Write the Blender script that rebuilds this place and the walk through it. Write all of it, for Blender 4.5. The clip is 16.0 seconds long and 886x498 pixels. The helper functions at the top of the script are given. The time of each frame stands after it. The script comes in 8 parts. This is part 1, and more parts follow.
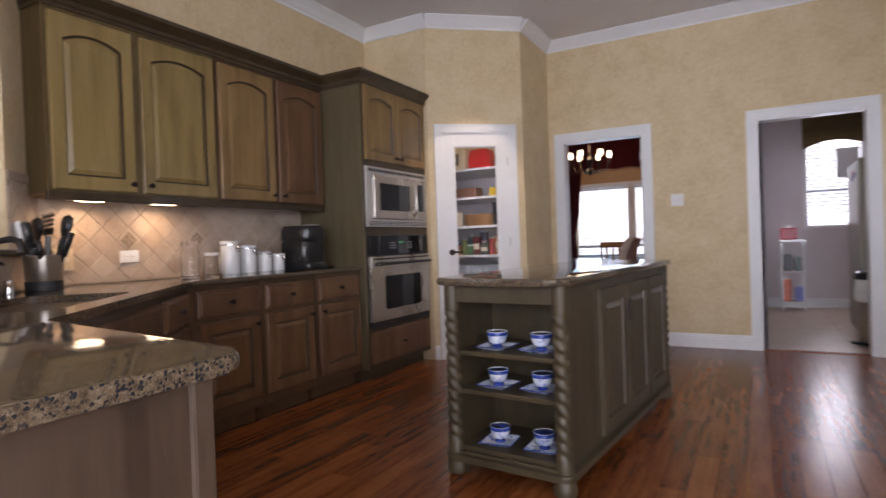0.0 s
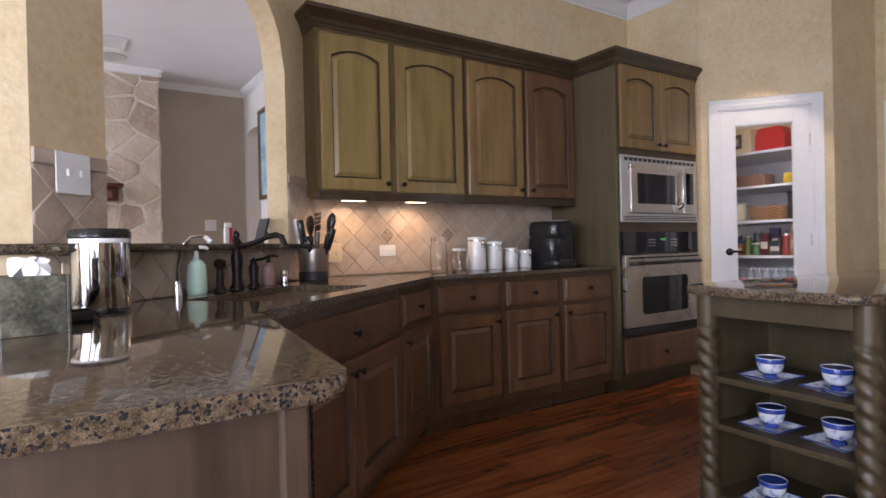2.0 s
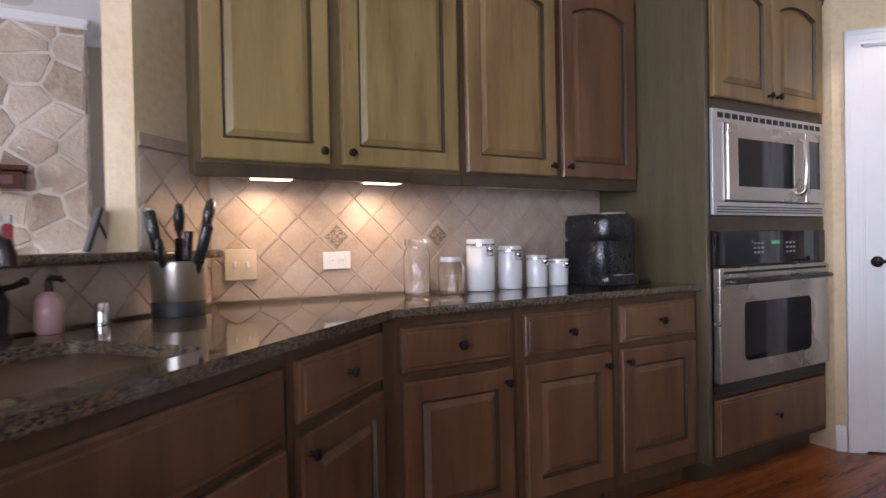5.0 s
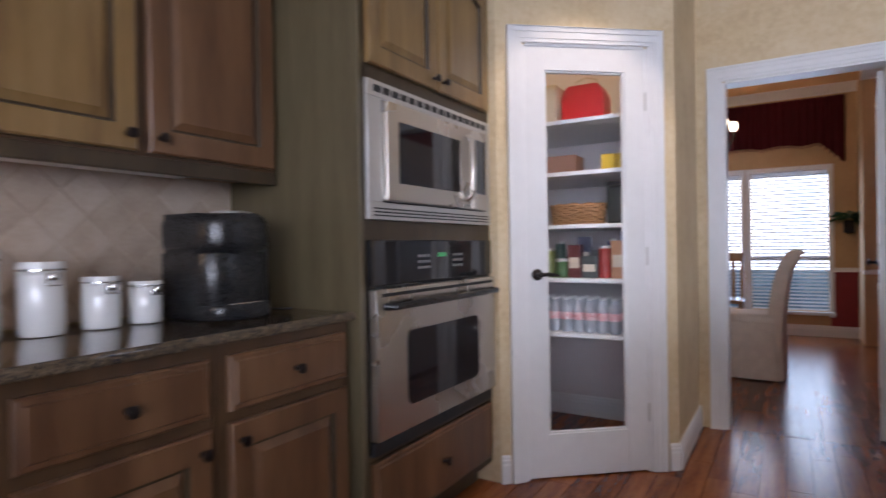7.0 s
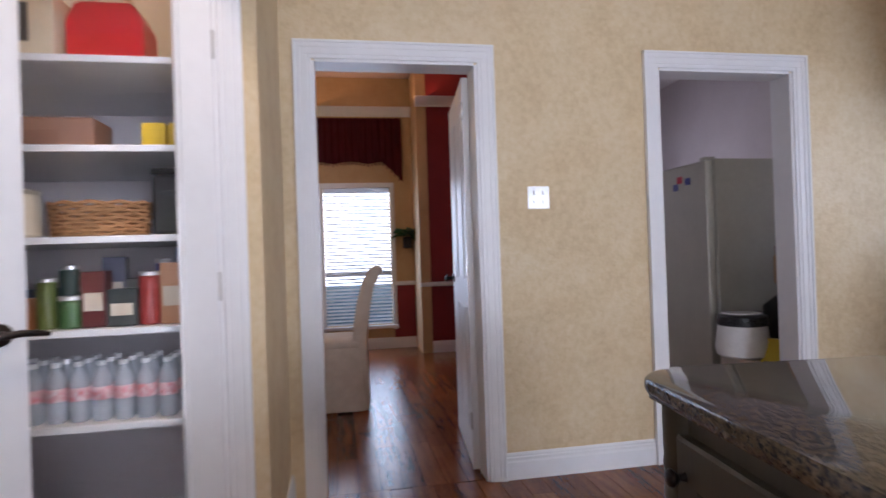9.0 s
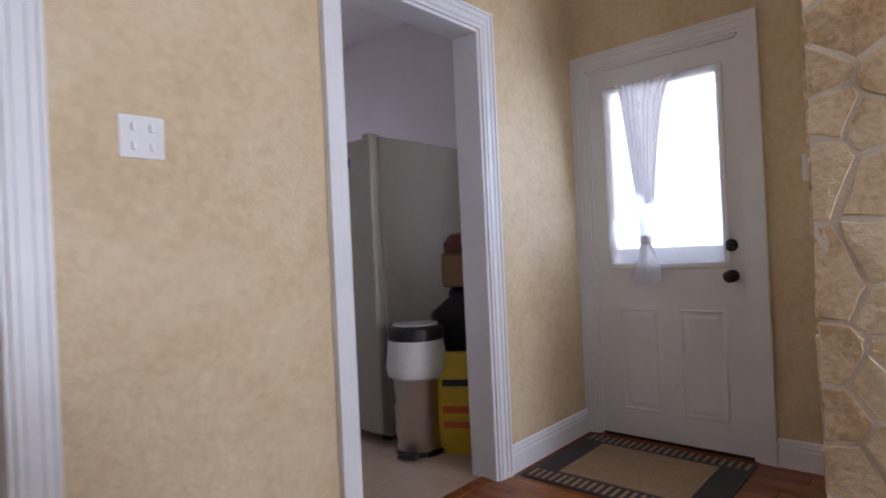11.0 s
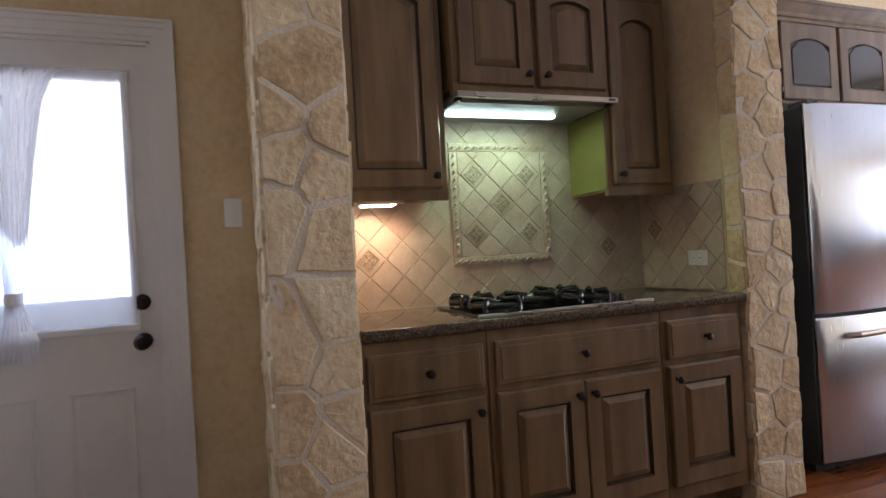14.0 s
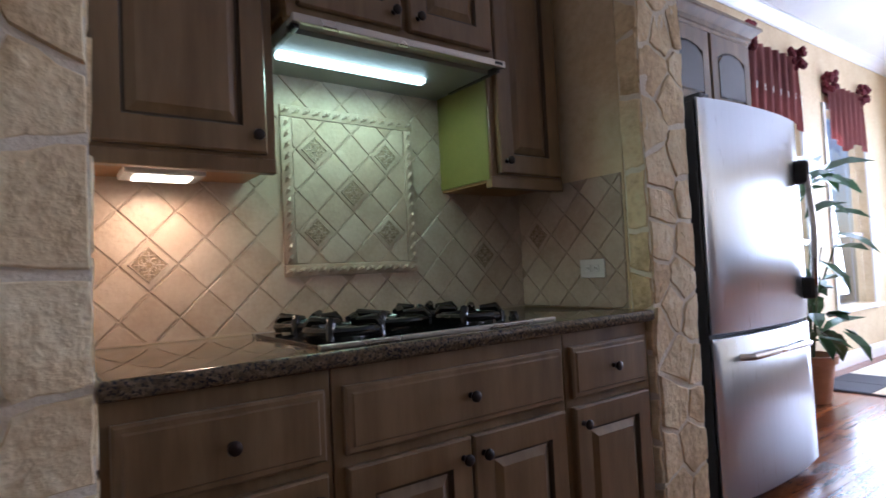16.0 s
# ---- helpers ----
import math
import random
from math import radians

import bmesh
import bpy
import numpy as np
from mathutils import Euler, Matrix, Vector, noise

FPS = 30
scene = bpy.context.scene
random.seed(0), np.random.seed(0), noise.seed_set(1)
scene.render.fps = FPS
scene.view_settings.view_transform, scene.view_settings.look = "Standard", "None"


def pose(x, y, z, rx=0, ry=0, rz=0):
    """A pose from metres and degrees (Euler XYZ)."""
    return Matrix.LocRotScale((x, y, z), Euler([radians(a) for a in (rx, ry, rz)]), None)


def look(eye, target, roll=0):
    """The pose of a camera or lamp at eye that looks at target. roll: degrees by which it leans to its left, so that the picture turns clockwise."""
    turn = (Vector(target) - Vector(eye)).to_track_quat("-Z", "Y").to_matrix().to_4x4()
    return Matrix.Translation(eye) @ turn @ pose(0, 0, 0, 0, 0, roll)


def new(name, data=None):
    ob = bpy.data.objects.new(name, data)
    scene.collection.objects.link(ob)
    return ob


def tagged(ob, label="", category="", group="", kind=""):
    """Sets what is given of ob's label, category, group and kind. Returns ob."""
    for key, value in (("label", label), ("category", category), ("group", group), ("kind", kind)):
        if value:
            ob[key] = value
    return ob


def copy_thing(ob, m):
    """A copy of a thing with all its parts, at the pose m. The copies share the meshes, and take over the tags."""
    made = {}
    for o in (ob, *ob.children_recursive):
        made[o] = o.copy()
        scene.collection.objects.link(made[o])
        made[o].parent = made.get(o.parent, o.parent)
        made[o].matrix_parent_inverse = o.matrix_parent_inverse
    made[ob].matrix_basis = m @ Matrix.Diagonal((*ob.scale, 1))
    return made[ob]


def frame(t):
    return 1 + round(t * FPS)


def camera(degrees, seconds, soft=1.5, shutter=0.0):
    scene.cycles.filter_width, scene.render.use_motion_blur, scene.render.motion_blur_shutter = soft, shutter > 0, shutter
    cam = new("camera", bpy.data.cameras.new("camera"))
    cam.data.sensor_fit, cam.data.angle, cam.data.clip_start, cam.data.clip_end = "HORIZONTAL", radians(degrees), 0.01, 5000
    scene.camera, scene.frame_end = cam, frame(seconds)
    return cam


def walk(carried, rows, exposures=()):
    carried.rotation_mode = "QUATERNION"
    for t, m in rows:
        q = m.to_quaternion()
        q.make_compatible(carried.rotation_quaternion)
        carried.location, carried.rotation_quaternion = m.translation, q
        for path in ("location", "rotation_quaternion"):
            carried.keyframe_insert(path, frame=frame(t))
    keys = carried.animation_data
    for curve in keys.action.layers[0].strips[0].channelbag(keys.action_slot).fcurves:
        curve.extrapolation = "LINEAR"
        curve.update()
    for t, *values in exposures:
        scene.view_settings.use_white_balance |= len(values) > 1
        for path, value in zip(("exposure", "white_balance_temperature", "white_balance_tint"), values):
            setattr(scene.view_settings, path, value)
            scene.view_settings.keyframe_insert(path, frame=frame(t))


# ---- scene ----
cam = camera(75.6, 16.0, 1.5, 0.5)
METRES, EYE, TILT, LEAN, TURN = 6.9, 1.10, 0.0, 0.0, 34.8
PATH = [
    (0, (-0.077, 0.365, 1.075), (-1.049, 2.113, 1.054), -2.0),
    (0.5, (-0.094, 0.524, 1.077), (-1.305, 2.116, 1.053), -1.8),
    (1, (-0.134, 0.615, 1.072), (-1.54, 2.038, 1.055), -1.6),
    (1.5, (-0.116, 0.653, 1.08), (-1.692, 1.884, 1.064), -1.4),
    (2, (-0.098, 0.691, 1.083), (-1.763, 1.799, 1.072), -1.3),
    (2.5, (-0.178, 0.78, 1.063), (-1.897, 1.801, 1.054), -1.2),
    (3, (-0.378, 0.957, 1.087), (-2.154, 1.876, 1.072), -1.2),
    (5.5, (-1.255, 1.822, 1.124), (-2.961, 2.865, 1.096), -1.0),
    (6, (-1.367, 1.972, 1.118), (-2.923, 3.228, 1.094), -0.8),
    (6.5, (-1.498, 2.193, 1.129), (-2.831, 3.683, 1.104), -0.9),
    (7, (-1.544, 2.46, 1.128), (-2.579, 4.171, 1.119), -0.9),
    (7.5, (-1.563, 2.717, 1.153), (-2.38, 4.543, 1.143), -0.8),
    (8, (-1.665, 2.944, 1.123), (-2.068, 4.903, 1.126), -0.8),
    (8.5, (-1.756, 3.186, 1.115), (-1.722, 5.186, 1.129), -1.4),
    (9, (-1.77, 3.501, 1.149), (-1.412, 5.469, 1.16), -1.9),
    (9.5, (-1.797, 3.76, 1.128), (-1.141, 5.65, 1.14), -2.1),
    (10, (-1.728, 4.03, 1.108), (-0.668, 5.726, 1.115), -2.1),
    (10.2, (-1.652, 4.15, 1.108), (-0.491, 5.778, 1.103), -2.4),
    (12.3, (-1.184, 5.291, 0.992), (0.782, 5.651, 1.046), -2.4),
    (12.5, (-1.193, 5.324, 1.008), (0.803, 5.44, 1.047), -2.4),
    (13, (-1.161, 5.366, 1.041), (0.788, 4.918, 1.056), -2.9),
    (13.5, (-1.021, 5.276, 1.107), (0.863, 4.606, 1.112), -3.2),
    (14, (-0.857, 5.127, 1.166), (1.021, 4.439, 1.173), -3.3),
    (14.5, (-0.692, 5.054, 1.168), (1.179, 4.349, 1.202), -3.3),
    (15, (-0.514, 4.988, 1.177), (1.307, 4.162, 1.254), -3.3),
    (15.5, (-0.324, 4.892, 1.113), (1.398, 3.878, 1.203), -3.1),
    (16, (-0.203, 4.845, 1.082), (1.415, 3.672, 1.161), -2.8),
]
walk(cam, [(t, look(eye, target, roll)) for t, eye, target, roll in PATH], [(0.0, -0.10, 6300, 20), (3.0, 0.06, 5950, 20), (5.5, 0.28, 5700, 20), (7.0, 0.12, 5850, 20), (9.0, 0.22, 5900, 20), (10.2, 0.32, 5850, 20), (12.5, 0.2, 5950, 20), (14.5, 0.1, 5750, 20), (16.0, -0.08, 5250, 20)])

# ---- world and light ----
world = bpy.data.worlds.new("sky")
scene.world = world
world.use_nodes = True
wn = world.node_tree.nodes
sky = wn.new("ShaderNodeTexSky")
sky.sky_type, sky.sun_disc, sky.sun_elevation, sky.sun_rotation = "NISHITA", False, radians(52), radians(255)
world.node_tree.links.new(sky.outputs[0], wn["Background"].inputs[0])
wn["Background"].inputs[1].default_value = 0.12
sun = new("sun", bpy.data.lights.new("sun", "SUN"))
sun.data.energy, sun.data.angle, sun.data.color = 2.5, radians(0.6), (1.0, 0.95, 0.88)
sun.matrix_world = look((-15, -4, 20), (0, 0, 0))


def lamp(name, kind, m, energy, color, sx=0.0, sy=0.0):
    ob = new(name, bpy.data.lights.new(name, kind))
    ob.data.energy, ob.data.color, ob.matrix_world = energy, color, m
    if kind == "AREA":
        ob.data.shape, ob.data.size, ob.data.size_y = "RECTANGLE", sx, sy
    elif sx:
        ob.data.shadow_soft_size = sx
    return ob


DAY = (0.86, 0.93, 1.0)
WARM = (1.0, 0.66, 0.36)
# daylight in the window openings
lamp("window_light_east", "AREA", look((1.93, -0.25, 1.45), (0, 1.2, 1.0)), 48, DAY, 0.9, 1.6)
lamp("window_light_east_2", "AREA", look((1.93, -1.77, 1.45), (0, 0.2, 1.0)), 50, DAY, 0.9, 1.6)
lamp("window_light_south", "AREA", look((0.2, -3.15, 1.5), (-0.4, 3, 1.4)), 175, DAY, 2.6, 1.8)
lamp("window_light_dining", "AREA", look((-2.0, 10.40, 1.15), (-1.9, 6, 0.6)), 18, (0.60, 0.78, 1.0), 1.9, 1.6)
lamp("window_light_laundry", "AREA", look((0.82, 9.66, 1.7), (0.5, 7, 0.9)), 11, (0.95, 0.93, 1.0), 0.6, 1.1)
lamp("window_light_door", "AREA", look((1.56, 5.80, 1.5), (0, 5.7, 1.2)), 4, (0.66, 0.80, 1.0), 0.5, 0.85)
# added to brighten the living room, at a made-up window out of view
lamp("added_light_living", "AREA", look((-5.0, -2.6, 1.6), (-5.0, 2, 1.2)), 115, DAY, 2.4, 1.8)
# electric light
for yy in (2.16, 2.60):
    lamp("undercabinet_light", "AREA", look((-3.245, yy, 1.338), (-3.255, yy, 0)), 1.35, WARM, 0.09, 0.14)
lamp("undercabinet_light_alcove", "AREA", look((1.49, 4.55, 1.345), (1.51, 4.55, 0)), 1.8, WARM, 0.09, 0.14)
lamp("hood_light", "AREA", look((1.445, 3.97, 1.742), (1.47, 3.97, 0)), 2.7, (0.66, 1.0, 0.60), 0.5, 0.05)
lamp("recessed_light", "SPOT", look((-1.75, 4.55, 3.10), (-2.25, 4.95, 1.6)), 60, (1.0, 0.80, 0.58), 0.05)
lamp("recessed_light_pantry", "POINT", look((-2.75, 5.45, 2.9), (-2.75, 5.45, 0)), 7, (1.0, 0.80, 0.50), 0.08)
lamp("cove_light_dining", "AREA", look((-1.2, 10.25, 2.98), (-1.4, 9.6, 3.6)), 1.7, (1.0, 0.48, 0.20), 1.6, 0.1)
lamp("cove_light_dining_side", "AREA", look((-0.3, 9.8, 2.98), (-0.6, 9.2, 3.6)), 2.2, (1.0, 0.48, 0.20), 1.2, 0.1)
lamp("chandelier_light", "POINT", look((-2.3, 8.9, 2.42), (0, 0, 0)), 14, (1.0, 0.72, 0.42), 0.12)


# ---- materials ----
def mat(name, colors, rough=0.5, scale=6.0, metal=0.0, bump=0.0, bump_scale=40.0, stretch=(1, 1, 1), coat=0.0, vary=0.0, detail=4.0, emit=None, spec=0.5, fine=0.35):
    """A surface of two or three colours blended by noise at two scales, at true size in the world."""
    m = bpy.data.materials.new(name)
    m.use_nodes = True
    nt = m.node_tree
    n, l = nt.nodes, nt.links.new
    b = n["Principled BSDF"]
    geo = n.new("ShaderNodeNewGeometry")
    mp = n.new("ShaderNodeMapping")
    mp.inputs["Scale"].default_value = stretch
    l(geo.outputs["Position"], mp.inputs["Vector"])
    big = n.new("ShaderNodeTexNoise")
    big.inputs["Scale"].default_value, big.inputs["Detail"].default_value = scale, detail
    l(mp.outputs[0], big.inputs["Vector"])
    small = n.new("ShaderNodeTexNoise")
    small.inputs["Scale"].default_value, small.inputs["Detail"].default_value = scale * 7, 3
    l(mp.outputs[0], small.inputs["Vector"])
    mixf = n.new("ShaderNodeMix")
    mixf.inputs["Factor"].default_value = fine
    l(big.outputs["Fac"], mixf.inputs["A"]), l(small.outputs["Fac"], mixf.inputs["B"])
    fac = mixf.outputs["Result"]
    if vary:
        info, add = n.new("ShaderNodeObjectInfo"), n.new("ShaderNodeMath")
        mul = n.new("ShaderNodeMath")
        mul.operation, mul.inputs[1].default_value = "MULTIPLY_ADD", vary
        mul.inputs[2].default_value = -vary / 2
        l(info.outputs["Random"], mul.inputs[0])
        l(mul.outputs[0], add.inputs[0]), l(fac, add.inputs[1])
        fac = add.outputs[0]
    ramp = n.new("ShaderNodeValToRGB")
    e = ramp.color_ramp.elements
    e[0].position, e[1].position = 0.32, 0.68
    e[0].color, e[1].color = (*colors[0], 1), (*colors[-1], 1)
    if len(colors) == 3:
        e.new(0.5).color = (*colors[1], 1)
    l(fac, ramp.inputs[0])
    l(ramp.outputs[0], b.inputs["Base Color"])
    b.inputs["Metallic"].default_value, b.inputs["Coat Weight"].default_value = metal, coat
    b.inputs["Specular IOR Level"].default_value = spec
    b.inputs["Coat Roughness"].default_value = 0.08
    rr = n.new("ShaderNodeMapRange")
    rr.inputs["To Min"].default_value, rr.inputs["To Max"].default_value = max(0.0, rough * 0.8), min(1.0, rough * 1.2)
    l(small.outputs["Fac"], rr.inputs["Value"]), l(rr.outputs[0], b.inputs["Roughness"])
    if bump:
        bn, bt = n.new("ShaderNodeBump"), n.new("ShaderNodeTexNoise")
        bt.inputs["Scale"].default_value, bt.inputs["Detail"].default_value = bump_scale, 5
        l(mp.outputs[0], bt.inputs["Vector"])
        bn.inputs["Strength"].default_value, bn.inputs["Distance"].default_value = bump, 0.01
        l(bt.outputs["Fac"], bn.inputs["Height"]), l(bn.outputs[0], b.inputs["Normal"])
    if emit:
        b.inputs["Emission Color"].default_value, b.inputs["Emission Strength"].default_value = (*emit[:3], 1), emit[3]
    return m


def glass(name, tint=(1, 1, 1), rough=0.0, ior=1.45):
    m = bpy.data.materials.new(name)
    m.use_nodes = True
    b = m.node_tree.nodes["Principled BSDF"]
    b.inputs["Base Color"].default_value, b.inputs["Roughness"].default_value = (*tint, 1), rough
    b.inputs["Transmission Weight"].default_value, b.inputs["IOR"].default_value = 1.0, ior
    return m


def granite_mat():
    m = mat("granite", [(0.028, 0.019, 0.012), (0.120, 0.086, 0.053), (0.250, 0.195, 0.135)], rough=0.05, scale=80, detail=6, fine=0.5, spec=0.3)
    nt = m.node_tree
    n, l = nt.nodes, nt.links.new
    geo, vo, ramp, mix = n.new("ShaderNodeNewGeometry"), n.new("ShaderNodeTexVoronoi"), n.new("ShaderNodeValToRGB"), n.new("ShaderNodeMix")
    vo.inputs["Scale"].default_value = 250
    l(geo.outputs["Position"], vo.inputs["Vector"])
    ramp.color_ramp.elements[0].position, ramp.color_ramp.elements[1].position = 0.63, 0.73
    l(vo.outputs["Color"], ramp.inputs[0])
    mix.data_type = "RGBA"
    b = n["Principled BSDF"]
    old = b.inputs["Base Color"].links[0].from_socket
    l(ramp.outputs[0], mix.inputs["Factor"])
    l(old, mix.inputs["A"])
    mix.inputs["B"].default_value = (0.022, 0.023, 0.028, 1)
    l(mix.outputs["Result"], b.inputs["Base Color"])
    return m


PLASTER = mat("wall_plaster", [(0.585, 0.44, 0.255), (0.67, 0.53, 0.325), (0.72, 0.595, 0.40)], 0.62, 5.0, bump=0.25, bump_scale=60, detail=7, fine=0.5)
PLASTER_E = PLASTER
WHITE = mat("white_trim_paint", [(0.76, 0.76, 0.77), (0.82, 0.82, 0.83)], 0.38, 3.0, bump=0.03)
CEIL = mat("ceiling_paint", [(0.74, 0.72, 0.73), (0.78, 0.77, 0.78)], 0.85, 3.0, bump=0.15, bump_scale=120)
GREYWALL = mat("grey_beige_wall", [(0.40, 0.34, 0.28), (0.45, 0.39, 0.32)], 0.8, 3.0, bump=0.1)
LIVWHITE = mat("living_wall_white", [(0.70, 0.67, 0.63), (0.76, 0.73, 0.69)], 0.8, 3.0, bump=0.12)
LAUNDRY = mat("laundry_wall", [(0.66, 0.61, 0.62), (0.72, 0.67, 0.68)], 0.8, 3.0, bump=0.1)
RED = mat("red_wall", [(0.20, 0.014, 0.018), (0.26, 0.02, 0.026)], 0.6, 4.0, bump=0.1)
TANWALL = mat("dining_tan_wall", [(0.50, 0.33, 0.17), (0.58, 0.40, 0.22)], 0.7, 4.0, bump=0.1)
# OLIVE and MIXED: real glaze colours, lightened with window sheen on the upper doors
OLIVE = mat("cabinet_olive_glaze_sheen", [(0.185, 0.120, 0.042), (0.255, 0.178, 0.063), (0.315, 0.225, 0.088)], 0.30, 2.6, stretch=(5, 5, 0.7), bump=0.04, bump_scale=60, vary=0.10, coat=0.15, fine=0.2)
MIXED = mat("cabinet_glaze_mixed_sheen", [(0.165, 0.092, 0.034), (0.235, 0.142, 0.052), (0.29, 0.182, 0.073)], 0.32, 2.6, stretch=(5, 5, 0.7), bump=0.04, bump_scale=60, vary=0.18, coat=0.15, fine=0.2)
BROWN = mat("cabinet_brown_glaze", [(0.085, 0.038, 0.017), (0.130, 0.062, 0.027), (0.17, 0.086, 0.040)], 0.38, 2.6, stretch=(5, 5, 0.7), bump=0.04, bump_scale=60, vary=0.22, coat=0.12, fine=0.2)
FRAME = mat("cabinet_dark_frame", [(0.036, 0.022, 0.011), (0.070, 0.046, 0.021)], 0.42, 3.0, stretch=(5, 5, 0.8), bump=0.04, coat=0.1)
GREEN_SIDE = mat("cabinet_green_side", [(0.085, 0.066, 0.034), (0.135, 0.106, 0.058)], 0.42, 3.0, stretch=(6, 6, 0.6), bump=0.04)
ALCOVE = mat("alcove_cabinet_glaze", [(0.132, 0.080, 0.038), (0.188, 0.118, 0.056), (0.235, 0.153, 0.077)], 0.36, 2.6, stretch=(5, 5, 0.7), bump=0.04, vary=0.12, coat=0.15, fine=0.2)
ISLAND = mat("island_olive_brown", [(0.046, 0.033, 0.017), (0.082, 0.062, 0.033)], 0.42, 2.6, stretch=(5, 5, 0.7), bump=0.05, vary=0.08)
RAWWOOD = mat("light_unfinished_wood", [(0.26, 0.13, 0.05), (0.33, 0.17, 0.07)], 0.55, 4.0, stretch=(5, 5, 1), bump=0.05)
PANEL_END = mat("peninsula_end_wood", [(0.034, 0.020, 0.012), (0.056, 0.035, 0.021), (0.078, 0.050, 0.031)], 0.5, 2.2, stretch=(1, 4, 0.6), bump=0.05)
GRANITE = granite_mat()
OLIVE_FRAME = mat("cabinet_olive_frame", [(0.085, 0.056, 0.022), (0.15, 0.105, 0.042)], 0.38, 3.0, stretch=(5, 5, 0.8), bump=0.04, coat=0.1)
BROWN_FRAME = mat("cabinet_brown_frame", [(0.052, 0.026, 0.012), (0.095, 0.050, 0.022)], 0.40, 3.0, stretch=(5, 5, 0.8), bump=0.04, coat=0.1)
FRIDGE = mat("brushed_steel_fridge", [(0.54, 0.58, 0.64), (0.57, 0.61, 0.67)], 0.30, 40.0, metal=1.0, stretch=(1, 1, 0.02))
ft = FRIDGE.node_tree
tang = ft.nodes.new("ShaderNodeTangent")
tang.direction_type, tang.axis = "RADIAL", "Z"
ft.links.new(tang.outputs[0], ft.nodes["Principled BSDF"].inputs["Tangent"])
ft.nodes["Principled BSDF"].inputs["Anisotropic"].default_value = 0.75
STEEL = mat("stainless_steel", [(0.55, 0.505, 0.45), (0.60, 0.555, 0.50)], 0.28, 0.6, metal=1.0)
CHROME = mat("polished_steel", [(0.66, 0.66, 0.67), (0.72, 0.72, 0.73)], 0.07, 6.0, metal=1.0)
SILVER = mat("silver_trim_plastic", [(0.55, 0.54, 0.53), (0.60, 0.59, 0.58)], 0.35, 6.0, metal=0.55)
BLACKGLASS = mat("black_glass", [(0.008, 0.008, 0.010), (0.012, 0.012, 0.014)], 0.05, 5.0, spec=0.6)
BLACK = mat("black_plastic", [(0.010, 0.010, 0.011), (0.018, 0.018, 0.019)], 0.28, 20.0, bump=0.02)
MATTBLACK = mat("matt_black", [(0.012, 0.012, 0.013), (0.022, 0.022, 0.023)], 0.55, 20.0, bump=0.03)
BRONZE = mat("oil_rubbed_bronze", [(0.016, 0.012, 0.012), (0.040, 0.030, 0.026)], 0.35, 30.0, metal=0.7)
IRON = mat("cast_iron_grate", [(0.005, 0.005, 0.005), (0.010, 0.010, 0.010)], 0.2, 60.0, bump=0.08, bump_scale=300)
PORCELAIN = mat("white_porcelain", [(0.76, 0.76, 0.76), (0.82, 0.82, 0.81)], 0.12, 6.0, coat=0.5)
BLUEWARE = mat("blue_white_china", [(0.06, 0.11, 0.42), (0.66, 0.71, 0.80), (0.78, 0.80, 0.84)], 0.12, 34.0, coat=0.5, detail=2, fine=0.2)
COBALT = mat("cobalt_glaze", [(0.02, 0.04, 0.22), (0.04, 0.08, 0.36)], 0.14, 20.0, coat=0.5)
TILE = mat("travertine_tile", [(0.40, 0.305, 0.23), (0.47, 0.375, 0.295), (0.535, 0.445, 0.365)], 0.40, 11.0, bump=0.15, bump_scale=70, vary=0.22, detail=7)
TILE_DARK = mat("relief_tile_bronze_clay", [(0.13, 0.09, 0.055), (0.30, 0.22, 0.14)], 0.45, 60.0, bump=0.3, bump_scale=120)
GROUT = mat("grout", [(0.46, 0.37, 0.28), (0.52, 0.42, 0.33)], 0.85, 30.0, bump=0.2)
STONE = mat("limestone_veneer", [(0.55, 0.395, 0.215), (0.82, 0.66, 0.41), (0.88, 0.765, 0.53)], 0.85, 6.0, bump=1.0, bump_scale=34, vary=0.24, detail=9, fine=0.4)
CHIMNEY_STONE = mat("pinkish_fieldstone", [(0.40, 0.30, 0.235), (0.56, 0.455, 0.365), (0.66, 0.57, 0.475)], 0.85, 5.0, bump=0.9, bump_scale=30, vary=0.34, detail=8)
PALE_MORTAR = mat("pale_mortar", [(0.76, 0.71, 0.64), (0.84, 0.79, 0.72)], 0.9, 20.0, bump=0.5, bump_scale=80)
MORTAR = mat("cream_mortar", [(0.80, 0.72, 0.59), (0.88, 0.81, 0.69)], 0.9, 20.0, bump=0.5, bump_scale=80)
PLANK = mat("hardwood_plank", [(0.10, 0.026, 0.008), (0.205, 0.060, 0.017), (0.285, 0.094, 0.028)], 0.23, 3.0, stretch=(9, 0.9, 1), bump=0.012, bump_scale=20, vary=0.24, detail=6, spec=0.36)


